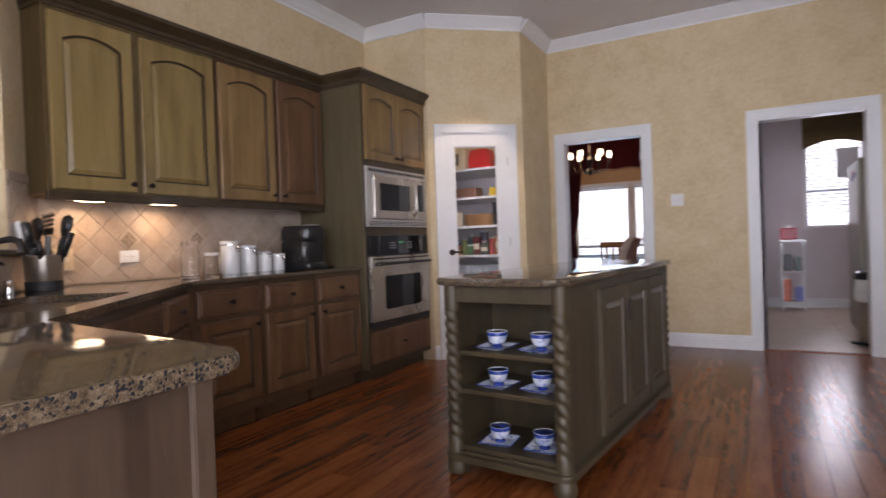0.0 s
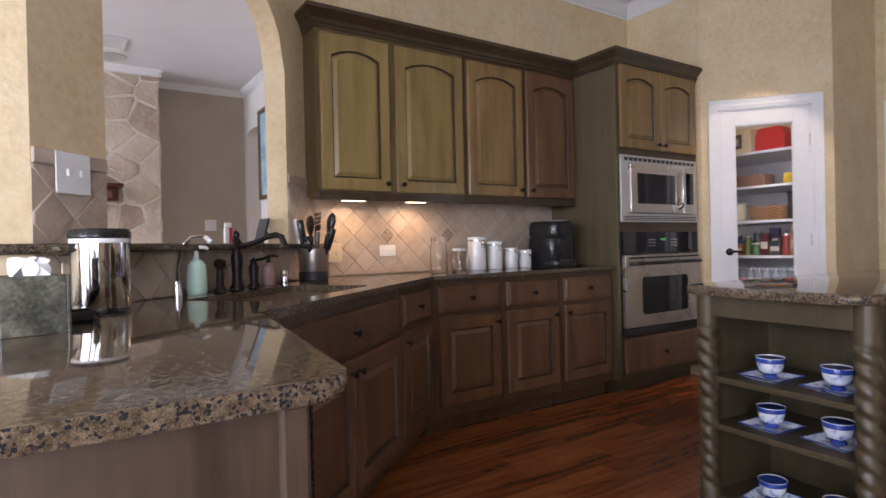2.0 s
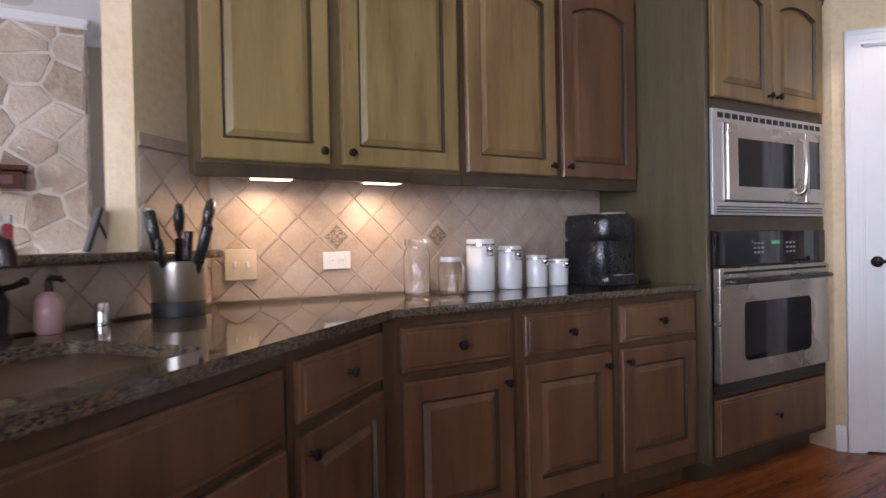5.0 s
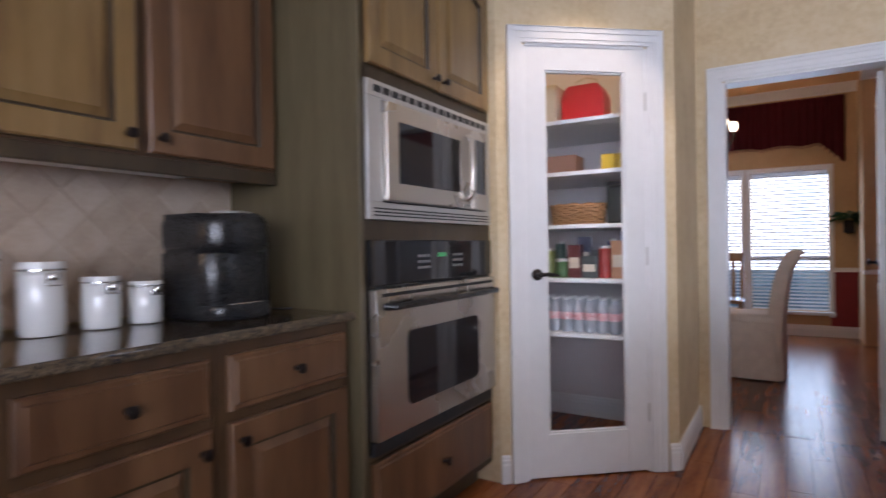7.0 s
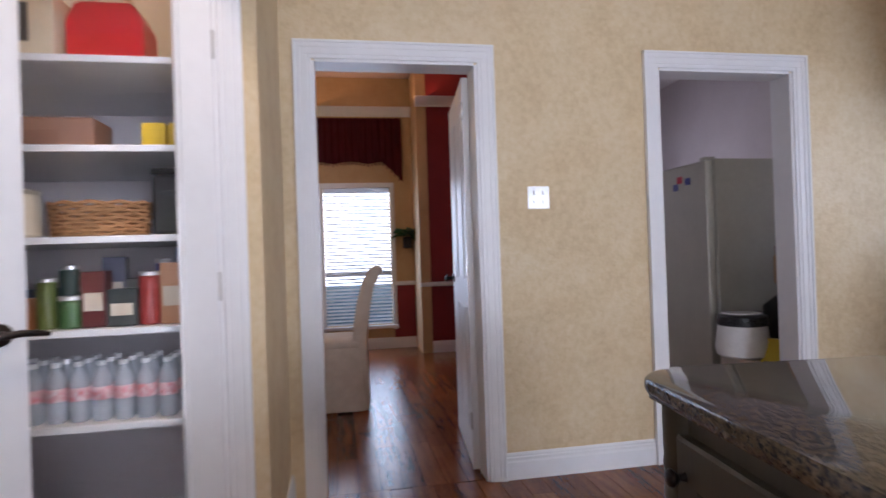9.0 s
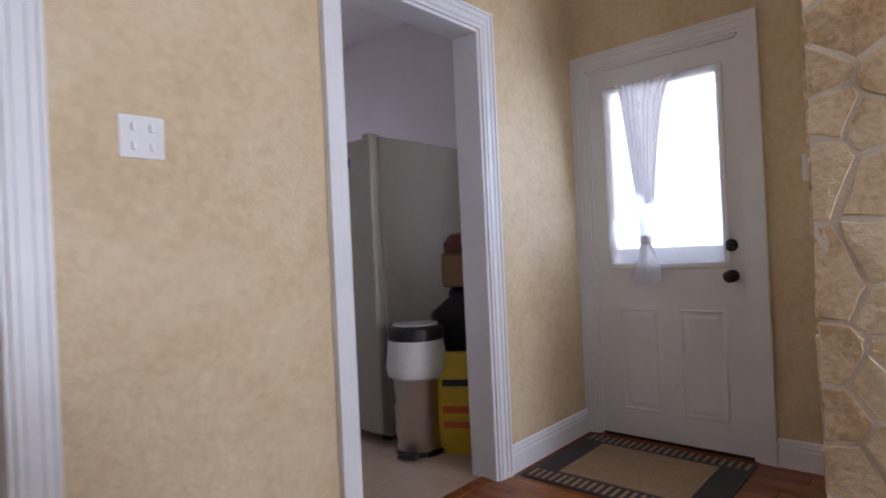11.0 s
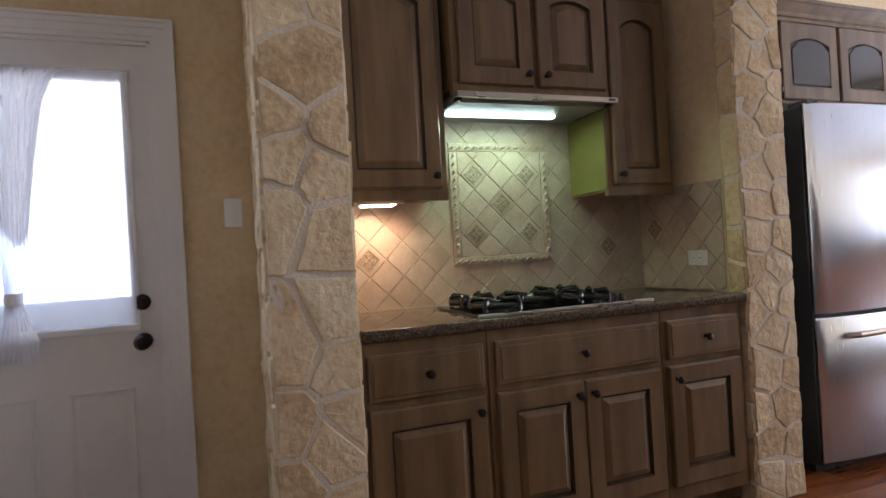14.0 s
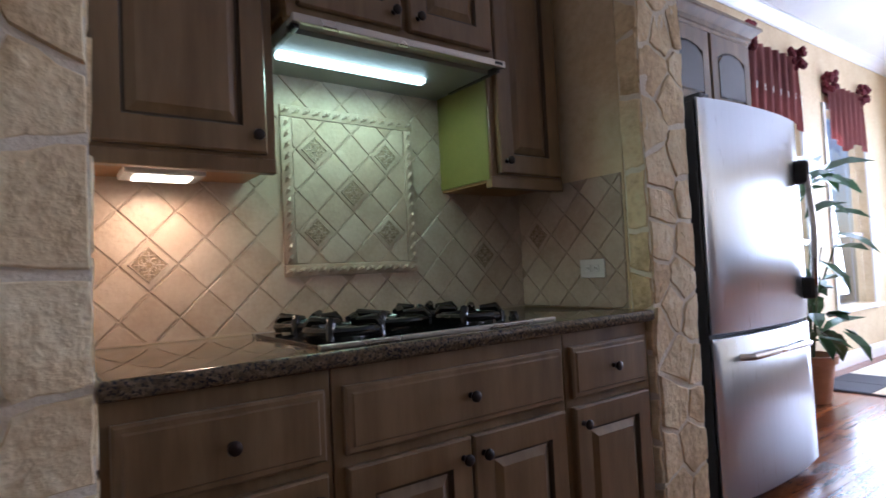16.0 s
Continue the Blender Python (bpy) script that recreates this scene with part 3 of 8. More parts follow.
runs("baseboard", BASE_PROFILE, [(P1, (P1[0] + 0.77 * 0.045, P1[1] + 0.638 * 0.045), dn), ((P2[0] - 0.77 * 0.05, P2[1] - 0.638 * 0.05), P2, dn), (P2, (P2[0], NY), (1, 0)), ((D1[1] + 0.094, NY), (D2[0] - 0.094, NY), (0, -1)), ((D2[1] + 0.094, NY), (EX, NY), (0, -1)), ((EX, 5.306), (EX, 5.035), (-1, 0)), ((2.0, 1.4), (2.0, -3.2), (-1, 0)), ((2.0, -3.2), (-2.07, -3.2), (0, 1))], 0, WHITE, "white baseboard")
runs("baseboard_dining", BASE_PROFILE, [((-4.3, 10.49), (-0.86, 10.49), (0, -1)), ((-0.86, 10.0), (-0.12, 9.98), (0, -1))], 0, WHITE, "white dining room baseboard")
runs("chair_rail", [(0, 0), (0.02, 0.0), (0.026, 0.02), (0.018, 0.05), (0, 0.05)], [((-1.12, 10.49), (-0.86, 10.49), (0, -1)), ((-0.86, 10.0), (-0.12, 9.98), (0, -1))], 0.76, WHITE, "white chair rail")
runs("cove_moulding_dining", CROWN_PROFILE, [((-4.3, 10.49), (-0.86, 10.49), (0, -1)), ((-0.87, 9.98), (-0.12, 9.98), (0, -1)), ((-4.3, 6.41), (-4.3, 10.49), (1, 0))], 2.93, WHITE, "white cove moulding")
runs("baseboard_pantry", BASE_PROFILE, [((-3.41, 6.16), (-2.122, 6.16), (0, -1))], 0, WHITE, "white pantry baseboard")
runs("baseboard_laundry", BASE_PROFILE, [((-0.03, 9.75), (1.95, 9.75), (0, -1))], 0, WHITE, "white laundry baseboard")

# door frames
door_casing("door_frame_dining", face_frame(D1[0], NY, 0, -90), D1[1] - D1[0], DH, 0.14, "white doorway casing to the dining room")
door_casing("door_frame_laundry", face_frame(D2[0], NY, 0, -90), D2[1] - D2[0], DH, 0.14, "white doorway casing to the laundry")
door_casing("door_frame_back", face_frame(EX, BD[1], 0, 180), BD[1] - BD[0], 2.04, 0.14, "white casing of the back door")
pa = math.degrees(math.atan2(-0.770, 0.638))
door_casing("door_frame_pantry", face_frame(P1[0] + PD0 * 0.77, P1[1] + PD0 * 0.638, 0, pa), PDW, PDH, 0.10, "white casing of the pantry door", 0.075)

# ---- kitchen cabinets, west run ----
SLIM = 0.003


def base_unit(y0, y1, doors, material, label):
    w = y1 - y0
    m = face_frame(-2.82, y0, 0, 0)
    fr = [("drawer", 0.03, 0.70, w - 0.06, 0.15, 0, ((w - 0.06) / 2, 0.075))]
    fr.append(("door", 0.03, 0.165, w - 0.06, 0.505, 0, doors))
    return cabinet("base_cabinet", m, w - SLIM, 0.885, 0.58, fr, material, BROWN_FRAME, label, "base cabinets along the kitchen wall", 0.10)


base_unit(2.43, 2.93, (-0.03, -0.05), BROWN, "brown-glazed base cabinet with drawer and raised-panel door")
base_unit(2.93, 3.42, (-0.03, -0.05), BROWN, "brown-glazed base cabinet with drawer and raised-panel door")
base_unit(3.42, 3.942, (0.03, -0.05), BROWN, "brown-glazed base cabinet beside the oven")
# angled sink run
A, B = Vector((-1.70, 1.17, 0)), Vector((-2.79, 2.42, 0))
dv = (B - A).normalized()
nv = Vector((dv.y, -dv.x, 0))
ang = math.degrees(math.atan2(nv.y, nv.x))


def on_diag(s, back=0.03):
    return A + dv * s - nv * back


def diag_unit(s0, s1, fronts, label):
    o = on_diag(s0)
    return cabinet("base_cabinet", face_frame(o.x, o.y, 0, ang), s1 - s0 - SLIM, 0.885, 0.52, fronts, BROWN, BROWN_FRAME, label, "base cabinets along the kitchen wall", 0.10)


diag_unit(0.03, 1.13, [("drawer", 0.03, 0.68, 1.04, 0.165, 0, (0.52, 0.08)), ("door", 0.03, 0.145, 0.515, 0.515, 0, (-0.03, -0.05)), ("door", 0.555, 0.145, 0.515, 0.515, 0, (0.03, -0.05))], "wide brown-glazed sink cabinet with two doors")
diag_unit(1.13, 1.645, [("drawer", 0.03, 0.70, 0.455, 0.15, 0, (0.23, 0.075)), ("door", 0.03, 0.165, 0.455, 0.505, 0, (0.03, -0.05))], "narrow brown-glazed base cabinet beside the sink")

filler = thing("cabinet_filler", pose(0, 0, 0), "brown-glazed filler strip at the bend of the cabinets", "cabinet")
part("stile", prism(bmesh.new(), [(-2.800, 2.390), (-2.90, 2.40), (-2.90, 2.4315), (-2.816, 2.4315)], 0.10, 0.884), BROWN_FRAME, filler)
part("toe_kick", prism(bmesh.new(), [(-2.87, 2.395), (-2.93, 2.40), (-2.93, 2.43), (-2.88, 2.43)], 0.0, 0.10), FRAME, filler)

# uppers
def upper_unit(y0, y1, spans, mats, label):
    m = face_frame(-3.150, y0, 1.36, 0)
    top = thing("upper_cabinet", m, label, "cabinet", "upper cabinets along the kitchen wall")
    w = y1 - y0 - SLIM
    bm = boxes((0, 0.035, -0.254, w, 0.98, 0))
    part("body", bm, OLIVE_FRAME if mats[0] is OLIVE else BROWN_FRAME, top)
    part("light_rail", boxes((0, 0.0, -0.022, w, 0.045, 0.004), bevel=0.003), FRAME, top)
    part("bottom_panel", boxes((0.002, 0.026, -0.254, w - 0.002, 0.034, -0.024)), RAWWOOD, top, "light wood underside")
    for i, (a, b) in enumerate(spans):
        d = part("door", panel_door(b - a, 0.89, 0.055), mats[i], top)
        d.matrix_local = pose(a - y0, 0.055, 0.001)
        knob(d, b - a - 0.03 if i % 2 == 0 else 0.03, 0.045, 0.021)
    return top


# door tone runs from olive to brown; the lighter colours include painted window sheen
upper_unit(1.89, 2.91, ((1.912, 2.346), (2.392, 2.888)), (OLIVE, OLIVE), "olive-glazed upper cabinet, window sheen in its colour, with two arched doors")
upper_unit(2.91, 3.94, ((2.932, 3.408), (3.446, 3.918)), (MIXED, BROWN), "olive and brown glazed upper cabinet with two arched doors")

# oven tower
OX = -2.765
WIDE = Matrix.Diagonal((1.05, 1, 1, 1))
tower = thing("oven_cabinet", face_frame(OX, 3.945, 0, 0) @ WIDE, "tall green-brown cabinet around the wall oven and microwave", "cabinet")
bm = boxes((0, 0.10, -0.645, 0.02, 2.40, 0), bevel=0.002)
part("side_panel", bm, GREEN_SIDE, tower, "green-stained side panel")
part("side_panel", boxes((0.90, 0.10, -0.645, 0.918, 2.40, 0), bevel=0.002), GREEN_SIDE, tower)
part("face_frame", boxes((0.02, 0.10, -0.02, 0.03, 1.74, 0), (0.888, 0.10, -0.02, 0.90, 1.74, 0), (0.03, 1.155, -0.02, 0.888, 1.222, 0), (0.03, 0.10, -0.02, 0.888, 0.135, 0), (0.02, 1.70, -0.02, 0.90, 2.40, 0), (0.03, 0.395, -0.02, 0.888, 0.415, 0)), FRAME, tower)
part("back", boxes((0.02, 0.10, -0.645, 0.90, 2.40, -0.60)), FRAME, tower)
part("toe_kick", boxes((0.01, 0, -0.64, 0.90, 0.10, -0.075)), FRAME, tower)
d = part("drawer", drawer_front(0.85, 0.255), BROWN, tower)
d.matrix_local = pose(0.034, 0.137, 0.001)
knob(d, 0.425, 0.125, 0.021)
for i, x in enumerate((0.035, 0.463)):
    d = part("door", panel_door(0.42, 0.585, 0.05, 0.06, 0.065), MIXED, tower)
    d.matrix_local = pose(x, 1.755, 0.001)
    knob(d, 0.39 if i == 0 else 0.03, 0.04, 0.021)


def cornice(parent, pts, z, label="dark carved cornice"):
    """A stepped cornice along plan points, outward to the right of the way walked."""
    prof = [(0, 0), (0.006, 0.0), (0.008, 0.018), (0.016, 0.024), (0.020, 0.045), (0.040, 0.062), (0.058, 0.078), (0.066, 0.082), (0.066, 0.098), (0, 0.098)]
    bm = bmesh.new()
    pts = [Vector((*p, 0)) for p in pts]
    rings = []
    for i, p in enumerate(pts):
        d0 = (p - pts[i - 1]).normalized() if i else (pts[1] - p).normalized()
        d1 = (pts[i + 1] - p).normalized() if i + 1 < len(pts) else d0
        n0, n1 = Vector((d0.y, -d0.x, 0)), Vector((d1.y, -d1.x, 0))
        mit = (n0 + n1) / (1 + n0.dot(n1))
        rings.append([bm.verts.new(p + mit * u + Vector((0, 0, z + v))) for u, v in prof])
    k = len(prof)
    for a, b in zip(rings, rings[1:]):
        for i in range(k):
            bm.faces.new((a[i], a[(i + 1) % k], b[(i + 1) % k], b[i]))
    bm.faces.new(rings[0][::-1]), bm.faces.new(rings[-1])
    return bm


crown = thing("cabinet_crown", pose(0, 0, 0), "dark brown stepped crown along the cabinet tops", "moulding")
part("cornice", cornice(None, [(-3.405, 1.885), (-3.143, 1.885), (-3.143, 3.94), (OX + 0.006, 3.94), (OX + 0.006, 4.905)], 2.33), FRAME, crown)
part("cornice_top", boxes((-3.405, 1.825, 2.429, -3.08, 4.90, 2.437), (-3.08, 3.885, 2.429, -2.70, 4.90, 2.437)), FRAME, crown)
bm = bmesh.new()
for i in range(119):
    yy = 1.897 + i * 0.0171
    tube(bm, [(-3.1325, yy, 2.355), (-3.1325, yy + 0.012, 2.367)], 0.005, 6)
part("rope_bead", bm, FRAME, crown, "carved rope bead")

# ---- countertops ----
def rounded(pts, radii, k=6):
    out = []
    n = len(pts)
    for i in range(n):
        p, a, b, r = Vector(pts[i]), Vector(pts[i - 1]), Vector(pts[(i + 1) % n]), radii[i]
        if not r:
            out.append(tuple(p))
            continue
        u, v = (a - p).normalized(), (b - p).normalized()
        t = r / math.tan(u.angle(v) / 2)
        c = p + (u + v).normalized() * (r / math.sin(u.angle(v) / 2))
        s, e = p + u * t, p + v * t
        a0, a1 = math.atan2(*(s - c).yx), math.atan2(*(e - c).yx)
        da = (a1 - a0 + math.pi) % (2 * math.pi) - math.pi
        out += [(c.x + r * math.cos(a0 + da * j / k), c.y + r * math.sin(a0 + da * j / k)) for j in range(k + 1)]
    return out


def cut(ob, cutter):
    """Take the cutter's volume out of ob's mesh."""
    mod = ob.modifiers.new("cut", "BOOLEAN")
    mod.operation, mod.object, mod.solver = "DIFFERENCE", cutter, "EXACT"
    dg = bpy.context.evaluated_depsgraph_get()
    me = bpy.data.meshes.new_from_object(ob.evaluated_get(dg))
    ob.modifiers.clear()
    ob.data = me
    bpy.data.objects.remove(cutter)


TOP = 0.915
ctr = thing("countertop", pose(0, 0, 0), "polished brown speckled granite countertop with a rounded edge", "countertop")
outline = [(-0.797, 1.012), (-1.665, 1.135), (-2.785, 2.42), (-2.785, 3.942), (WX + 0.002, 3.942), (WX + 0.002, 1.962), (-2.068, 0.622), (-2.068, -0.75), (-0.797, -0.75)]
slab = part("slab", prism(bmesh.new(), rounded(outline, [0.05, 0.02, 0.02, 0, 0, 0, 0, 0, 0.03]), TOP - 0.030, TOP, 0.012, 4), GRANITE, ctr, "", True)
SK = on_diag(0.60, 0.30)
cutm = bmesh.new()
g = prism(cutm, rounded([(-0.37, -0.21), (0.37, -0.21), (0.37, 0.21), (-0.37, 0.21)], [0.07] * 4), 0.6, 1.2)
cutter = part("cutter", cutm, STEEL)
SINKM = Matrix(((dv.x, -nv.x, 0, SK.x), (dv.y, -nv.y, 0, SK.y), (0, 0, 1, 0), (0, 0, 0, 1)))
cutter.matrix_world = SINKM
cut(slab, cutter)
part("ledge", prism(bmesh.new(), [(-2.0, -0.75), (-2.0, 0.62), (-2.04, 0.70), (-3.35, 2.005), (-3.407, 1.955), (-3.407, 1.56), (-2.33, 0.48), (-2.26, 0.30), (-2.26, -0.75)], 1.085, 1.115, 0.011, 3), GRANITE, ctr, "raised granite ledge", True)
for s in slab, :
    s.data.polygons.foreach_set("use_smooth", [True] * len(s.data.polygons))
    s.data.set_sharp_from_angle(angle=radians(35))
sink = thing("sink", SINKM, "undermount stainless steel double-bowl sink", "sink")
bm = bmesh.new()
for x0, x1 in ((-0.385, -0.012), (0.012, 0.385)):
    rim = rounded([(x0, -0.225), (x1, -0.225), (x1, 0.225), (x0, 0.225)], [0.07] * 4)
    rows = []
    for f, z in ((1.0, TOP - 0.043), (0.97, TOP - 0.06), (0.94, TOP - 0.17), (0.85, TOP - 0.20)):
        cx = (x0 + x1) / 2
        rows.append([bm.verts.new((cx + (x - cx) * f, y * f, z)) for x, y in rim])
    for a, b in zip(rows, rows[1:]):
        for i in range(len(a)):
            bm.faces.new((a[i], a[(i + 1) % len(a)], b[(i + 1) % len(a)], b[i]))
    bm.faces.new(rows[-1])
part("bowl", bm, STEEL, sink, "", True)
part("divider", boxes((-0.014, -0.21, TOP - 0.19, 0.014, 0.21, TOP - 0.055), bevel=0.004), STEEL, sink)
# peninsula body
pen = thing("peninsula_cabinet", pose(0, 0, 0), "brown wooden peninsula base under the granite counter", "cabinet")
part("end_panel", boxes((-0.835, -0.70, 0.10, -0.822, 0.935, 0.884), bevel=0.002), PANEL_END, pen, "flat brown wood end panel")
part("corner_post", boxes((-0.842, 0.915, 0.0, -0.814, 0.955, 0.884), bevel=0.006), PANEL_END, pen)
part("body", prism(bmesh.new(), [(-0.836, 0.93), (-0.836, -0.70), (-2.06, -0.70), (-2.06, 0.60), (-1.72, 1.06)], 0.10, 0.884), FRAME, pen)
part("toe_kick", boxes((-0.90, -0.65, 0.0, -2.0, 0.86, 0.10)), FRAME, pen)
dwd = part("dishwasher_door", boxes((-1.55, 0.975, 0.12, -0.92, 0.999, 0.86), bevel=0.004), BLACK, pen, "dark dishwasher front edge")

# ---- island ----
ISL = pose(-1.0, 3.535, 0, 0, 0, -5.2)
isl = thing("kitchen_island", ISL, "olive-brown wooden island with open shelves and granite top", "kitchen island")
IW, IL = 0.29, 0.87
top_b = part("granite_top", prism(bmesh.new(), rounded([(-0.325, -0.95), (0.325, -0.95), (0.325, 0.95), (-0.325, 0.95)], [0.09] * 4, 8), 0.883, TOP, 0.013, 4), GRANITE, isl, "polished brown speckled granite", True)
part("body", boxes((-IW + 0.01, -IL + 0.40, 0.10, IW - 0.01, IL - 0.01, 0.882)), ISLAND, isl)
part("shelf_back", boxes((-IW + 0.02, -IL + 0.385, 0.12, IW - 0.02, -IL + 0.399, 0.86)), ISLAND, isl)
for sx in (-1, 1):
    part("side_panel", boxes((sx * (IW - 0.012), -IL + 0.05, 0.10, sx * (IW - 0.03), -IL + 0.41, 0.882)), ISLAND, isl)
for z in (0.112, 0.375, 0.552):
    part("shelf", boxes((-IW + 0.03, -IL + 0.02, z, IW - 0.03, -IL + 0.39, z + 0.022), bevel=0.003), ISLAND, isl)
part("top_rail", boxes((-IW + 0.05, -IL, 0.80, IW - 0.05, -IL + 0.02, 0.882), bevel=0.003), ISLAND, isl)
part("bottom_rail", boxes((-IW + 0.05, -IL, 0.10, IW - 0.05, -IL + 0.02, 0.113), bevel=0.003), ISLAND, isl)
part("base_moulding", prism(bmesh.new(), rounded([(-0.315, -0.90), (0.315, -0.90), (0.315, 0.89), (-0.315, 0.89)], [0.05] * 4), 0.072, 0.102, 0.008, 2), ISLAND, isl)


def rope_post(parent, x, y):
    bm = bmesh.new()
    seg, rows = 20, 120
    rings = []
    for j in range(rows + 1):
        h = 0.16 + 0.60 * j / rows
        ring = []
        for i in range(seg):
            a = 2 * math.pi * i / seg
            r = 0.027 + 0.011 * abs(math.sin(1.0 * (a + h * 2 * math.pi / 0.105)))
            ring.append(bm.verts.new((x + r * math.cos(a), y + r * math.sin(a), h)))
        rings.append(ring)
    for a, b in zip(rings, rings[1:]):
        for i in range(seg):
            bm.faces.new((a[i], a[(i + 1) % seg], b[(i + 1) % seg], b[i]))
    bm.faces.new(rings[0][::-1]), bm.faces.new(rings[-1])
    part("rope_post", bm, ISLAND, parent, "carved rope-twist corner post", True)
    bm = bmesh.new()
    lathe(bm, [(0.036, 0.76), (0.038, 0.77), (0.036, 0.785), (0.037, 0.80), (0.037, 0.882)], 20, Matrix.Translation((x, y, 0)))
    part("post_block", bm, ISLAND, parent, "", True)
    part("post_base", lathe(bmesh.new(), [(0.038, 0.102), (0.038, 0.15), (0.034, 0.16)], 20, Matrix.Translation((x, y, 0))), ISLAND, parent, "", True)


for sx in (-1, 1):
    for sy in (-1, 1):
        rope_post(isl, sx * (IW - 0.022), sy * (IL - 0.022))
        part("foot", lathe(bmesh.new(), [(0.03, 0), (0.046, 0.008), (0.05, 0.03), (0.046, 0.055), (0.036, 0.072)], 20, Matrix.Translation((sx * (IW - 0.025), sy * (IL - 0.022), 0))), ISLAND, isl, "bun foot", True)
for k, (y0, w) in enumerate(((-0.43, 0.40), (-0.01, 0.40), (0.41, 0.40))):
    d = part("door", panel_door(w, 0.70, 0), ISLAND, isl)
    d.matrix_local = Matrix(((0, 0, 1, IW - 0.011), (1, 0, 0, y0), (0, 1, 0, 0.13), (0, 0, 0, 1)))
for k, (y0, w) in enumerate(((-0.03, 0.38), (0.40, 0.38), (0.82, 0.38))):
    d = part("door", panel_door(w, 0.70, 0), ISLAND, isl)
    d.matrix_local = Matrix(((0, 0, -1, -IW + 0.011), (-1, 0, 0, y0), (0, 1, 0, 0.13), (0, 0, 0, 1)))
    knob(d, 0.03, 0.64, 0.021)
part("outlet_cover", boxes((IW + 0.012, -0.045, 0.63, IW + 0.018, 0.025, 0.75), bevel=0.002), MATTBLACK, isl, "dark outlet cover")

# ---- built-in appliances ----
TF = face_frame(OX, 3.945, 0, 0) @ WIDE
mw = thing("microwave", TF, "stainless built-in microwave with silver trim frame", "microwave")
part("body", boxes((0.05, 1.24, -0.40, 0.868, 1.68, 0.004)), BLACK, mw)
for d in ((0.026, 1.224, 0.002, 0.892, 1.285, 0.018), (0.026, 1.645, 0.002, 0.892, 1.702, 0.018), (0.026, 1.285, 0.002, 0.105, 1.645, 0.018), (0.845, 1.285, 0.002, 0.892, 1.645, 0.018)):
    part("trim_frame", boxes(d, bevel=0.003), SILVER, mw)
for k in range(16):
    x = 0.06 + k * 0.0505
    part("vent_slot", boxes((x, 1.662, 0.018, x + 0.038, 1.686, 0.0195)), MATTBLACK, mw)
for z in (1.236, 1.248, 1.260):
    part("vent_slat", boxes((0.05, z, 0.018, 0.87, z + 0.005, 0.0205)), MATTBLACK, mw)
part("door", boxes((0.11, 1.29, 0.004, 0.70, 1.64, 0.035), bevel=0.006), STEEL, mw, "brushed steel door")
part("window", boxes((0.175, 1.355, 0.035, 0.60, 1.575, 0.0375), bevel=0.001), BLACKGLASS, mw, "dark glass window")
bm = tube(bmesh.new(), [(0.655, 1.33, 0.036), (0.655, 1.345, 0.062), (0.655, 1.46, 0.066), (0.655, 1.585, 0.062), (0.655, 1.60, 0.036)], 0.013, 10)
part("handle", bm, STEEL, mw, "steel handle", True)
part("control_panel", boxes((0.71, 1.29, 0.004, 0.84, 1.64, 0.032), bevel=0.004), STEEL, mw)
part("keypad", boxes((0.735, 1.36, 0.032, 0.825, 1.60, 0.0335)), BLACKGLASS, mw)

ov = thing("wall_oven", TF, "stainless wall oven with black control panel", "oven")
part("body", boxes((0.04, 0.42, -0.55, 0.876, 1.15, 0.002)), BLACK, ov)
part("control_panel", boxes((0.03, 0.995, 0.0025, 0.888, 1.154, 0.022), bevel=0.004), BLACKGLASS, ov, "black glass control panel")
part("display", boxes((0.435, 1.088, 0.022, 0.495, 1.104, 0.0235)), plain("oven_display_green", (0.05, 0.30, 0.10), 0.3, 0, 0.25), ov, "green lit clock display")
for r in range(3):
    for c in range(3):
        part("button", boxes((0.30 + c * 0.028, 1.045 + r * 0.022, 0.022, 0.318 + c * 0.028, 1.055 + r * 0.022, 0.0233)), plain("button_grey", (0.20, 0.20, 0.20)), ov)
        part("button", boxes((0.55 + c * 0.028, 1.045 + r * 0.022, 0.022, 0.568 + c * 0.028, 1.055 + r * 0.022, 0.0233)), bpy.data.materials["button_grey"], ov)
part("door", boxes((0.034, 0.468, 0.0025, 0.884, 0.985, 0.040), bevel=0.006), STEEL, ov, "brushed steel oven door")
part("vent_strip", boxes((0.06, 0.958, 0.040, 0.86, 0.970, 0.0415)), MATTBLACK, ov)
wb = bmesh.new()
prism(wb, rounded([(0.20, 0.555), (0.72, 0.555), (0.72, 0.825), (0.20, 0.825)], [0.03] * 4), 0.0402, 0.0425)
part("window", wb, BLACKGLASS, ov, "dark oven window")
bm = tube(bmesh.new(), [(0.07, 0.925, 0.042), (0.085, 0.925, 0.075), (0.46, 0.925, 0.080), (0.835, 0.925, 0.075), (0.85, 0.925, 0.042)], 0.013, 10)
part("handle", bm, BLACK, ov, "dark bar handle", True)
part("lower_vent", boxes((0.034, 0.416, 0.0025, 0.884, 0.462, 0.02), bevel=0.003), MATTBLACK, ov)

# ---- pantry door and pantry ----
PM = face_frame(P1[0] + PD0 * 0.77, P1[1] + PD0 * 0.638, 0, pa)
pd = thing("pantry_door", PM, "white glass-panel pantry door, closed, with bronze lever", "door")
W, H = PDW - 0.006, PDH - 0.004
part("stile", boxes((0.003, 0.008, -0.04, 0.105, H, -0.003), bevel=0.002), WHITE, pd)
part("stile", boxes((W - 0.102, 0.008, -0.04, W, H, -0.003), bevel=0.002), WHITE, pd)
part("rail", boxes((0.105, 0.008, -0.04, W - 0.102, 0.215, -0.003), bevel=0.002), WHITE, pd)
part("rail", boxes((0.105, H - 0.115, -0.04, W - 0.102, H, -0.003), bevel=0.002), WHITE, pd)
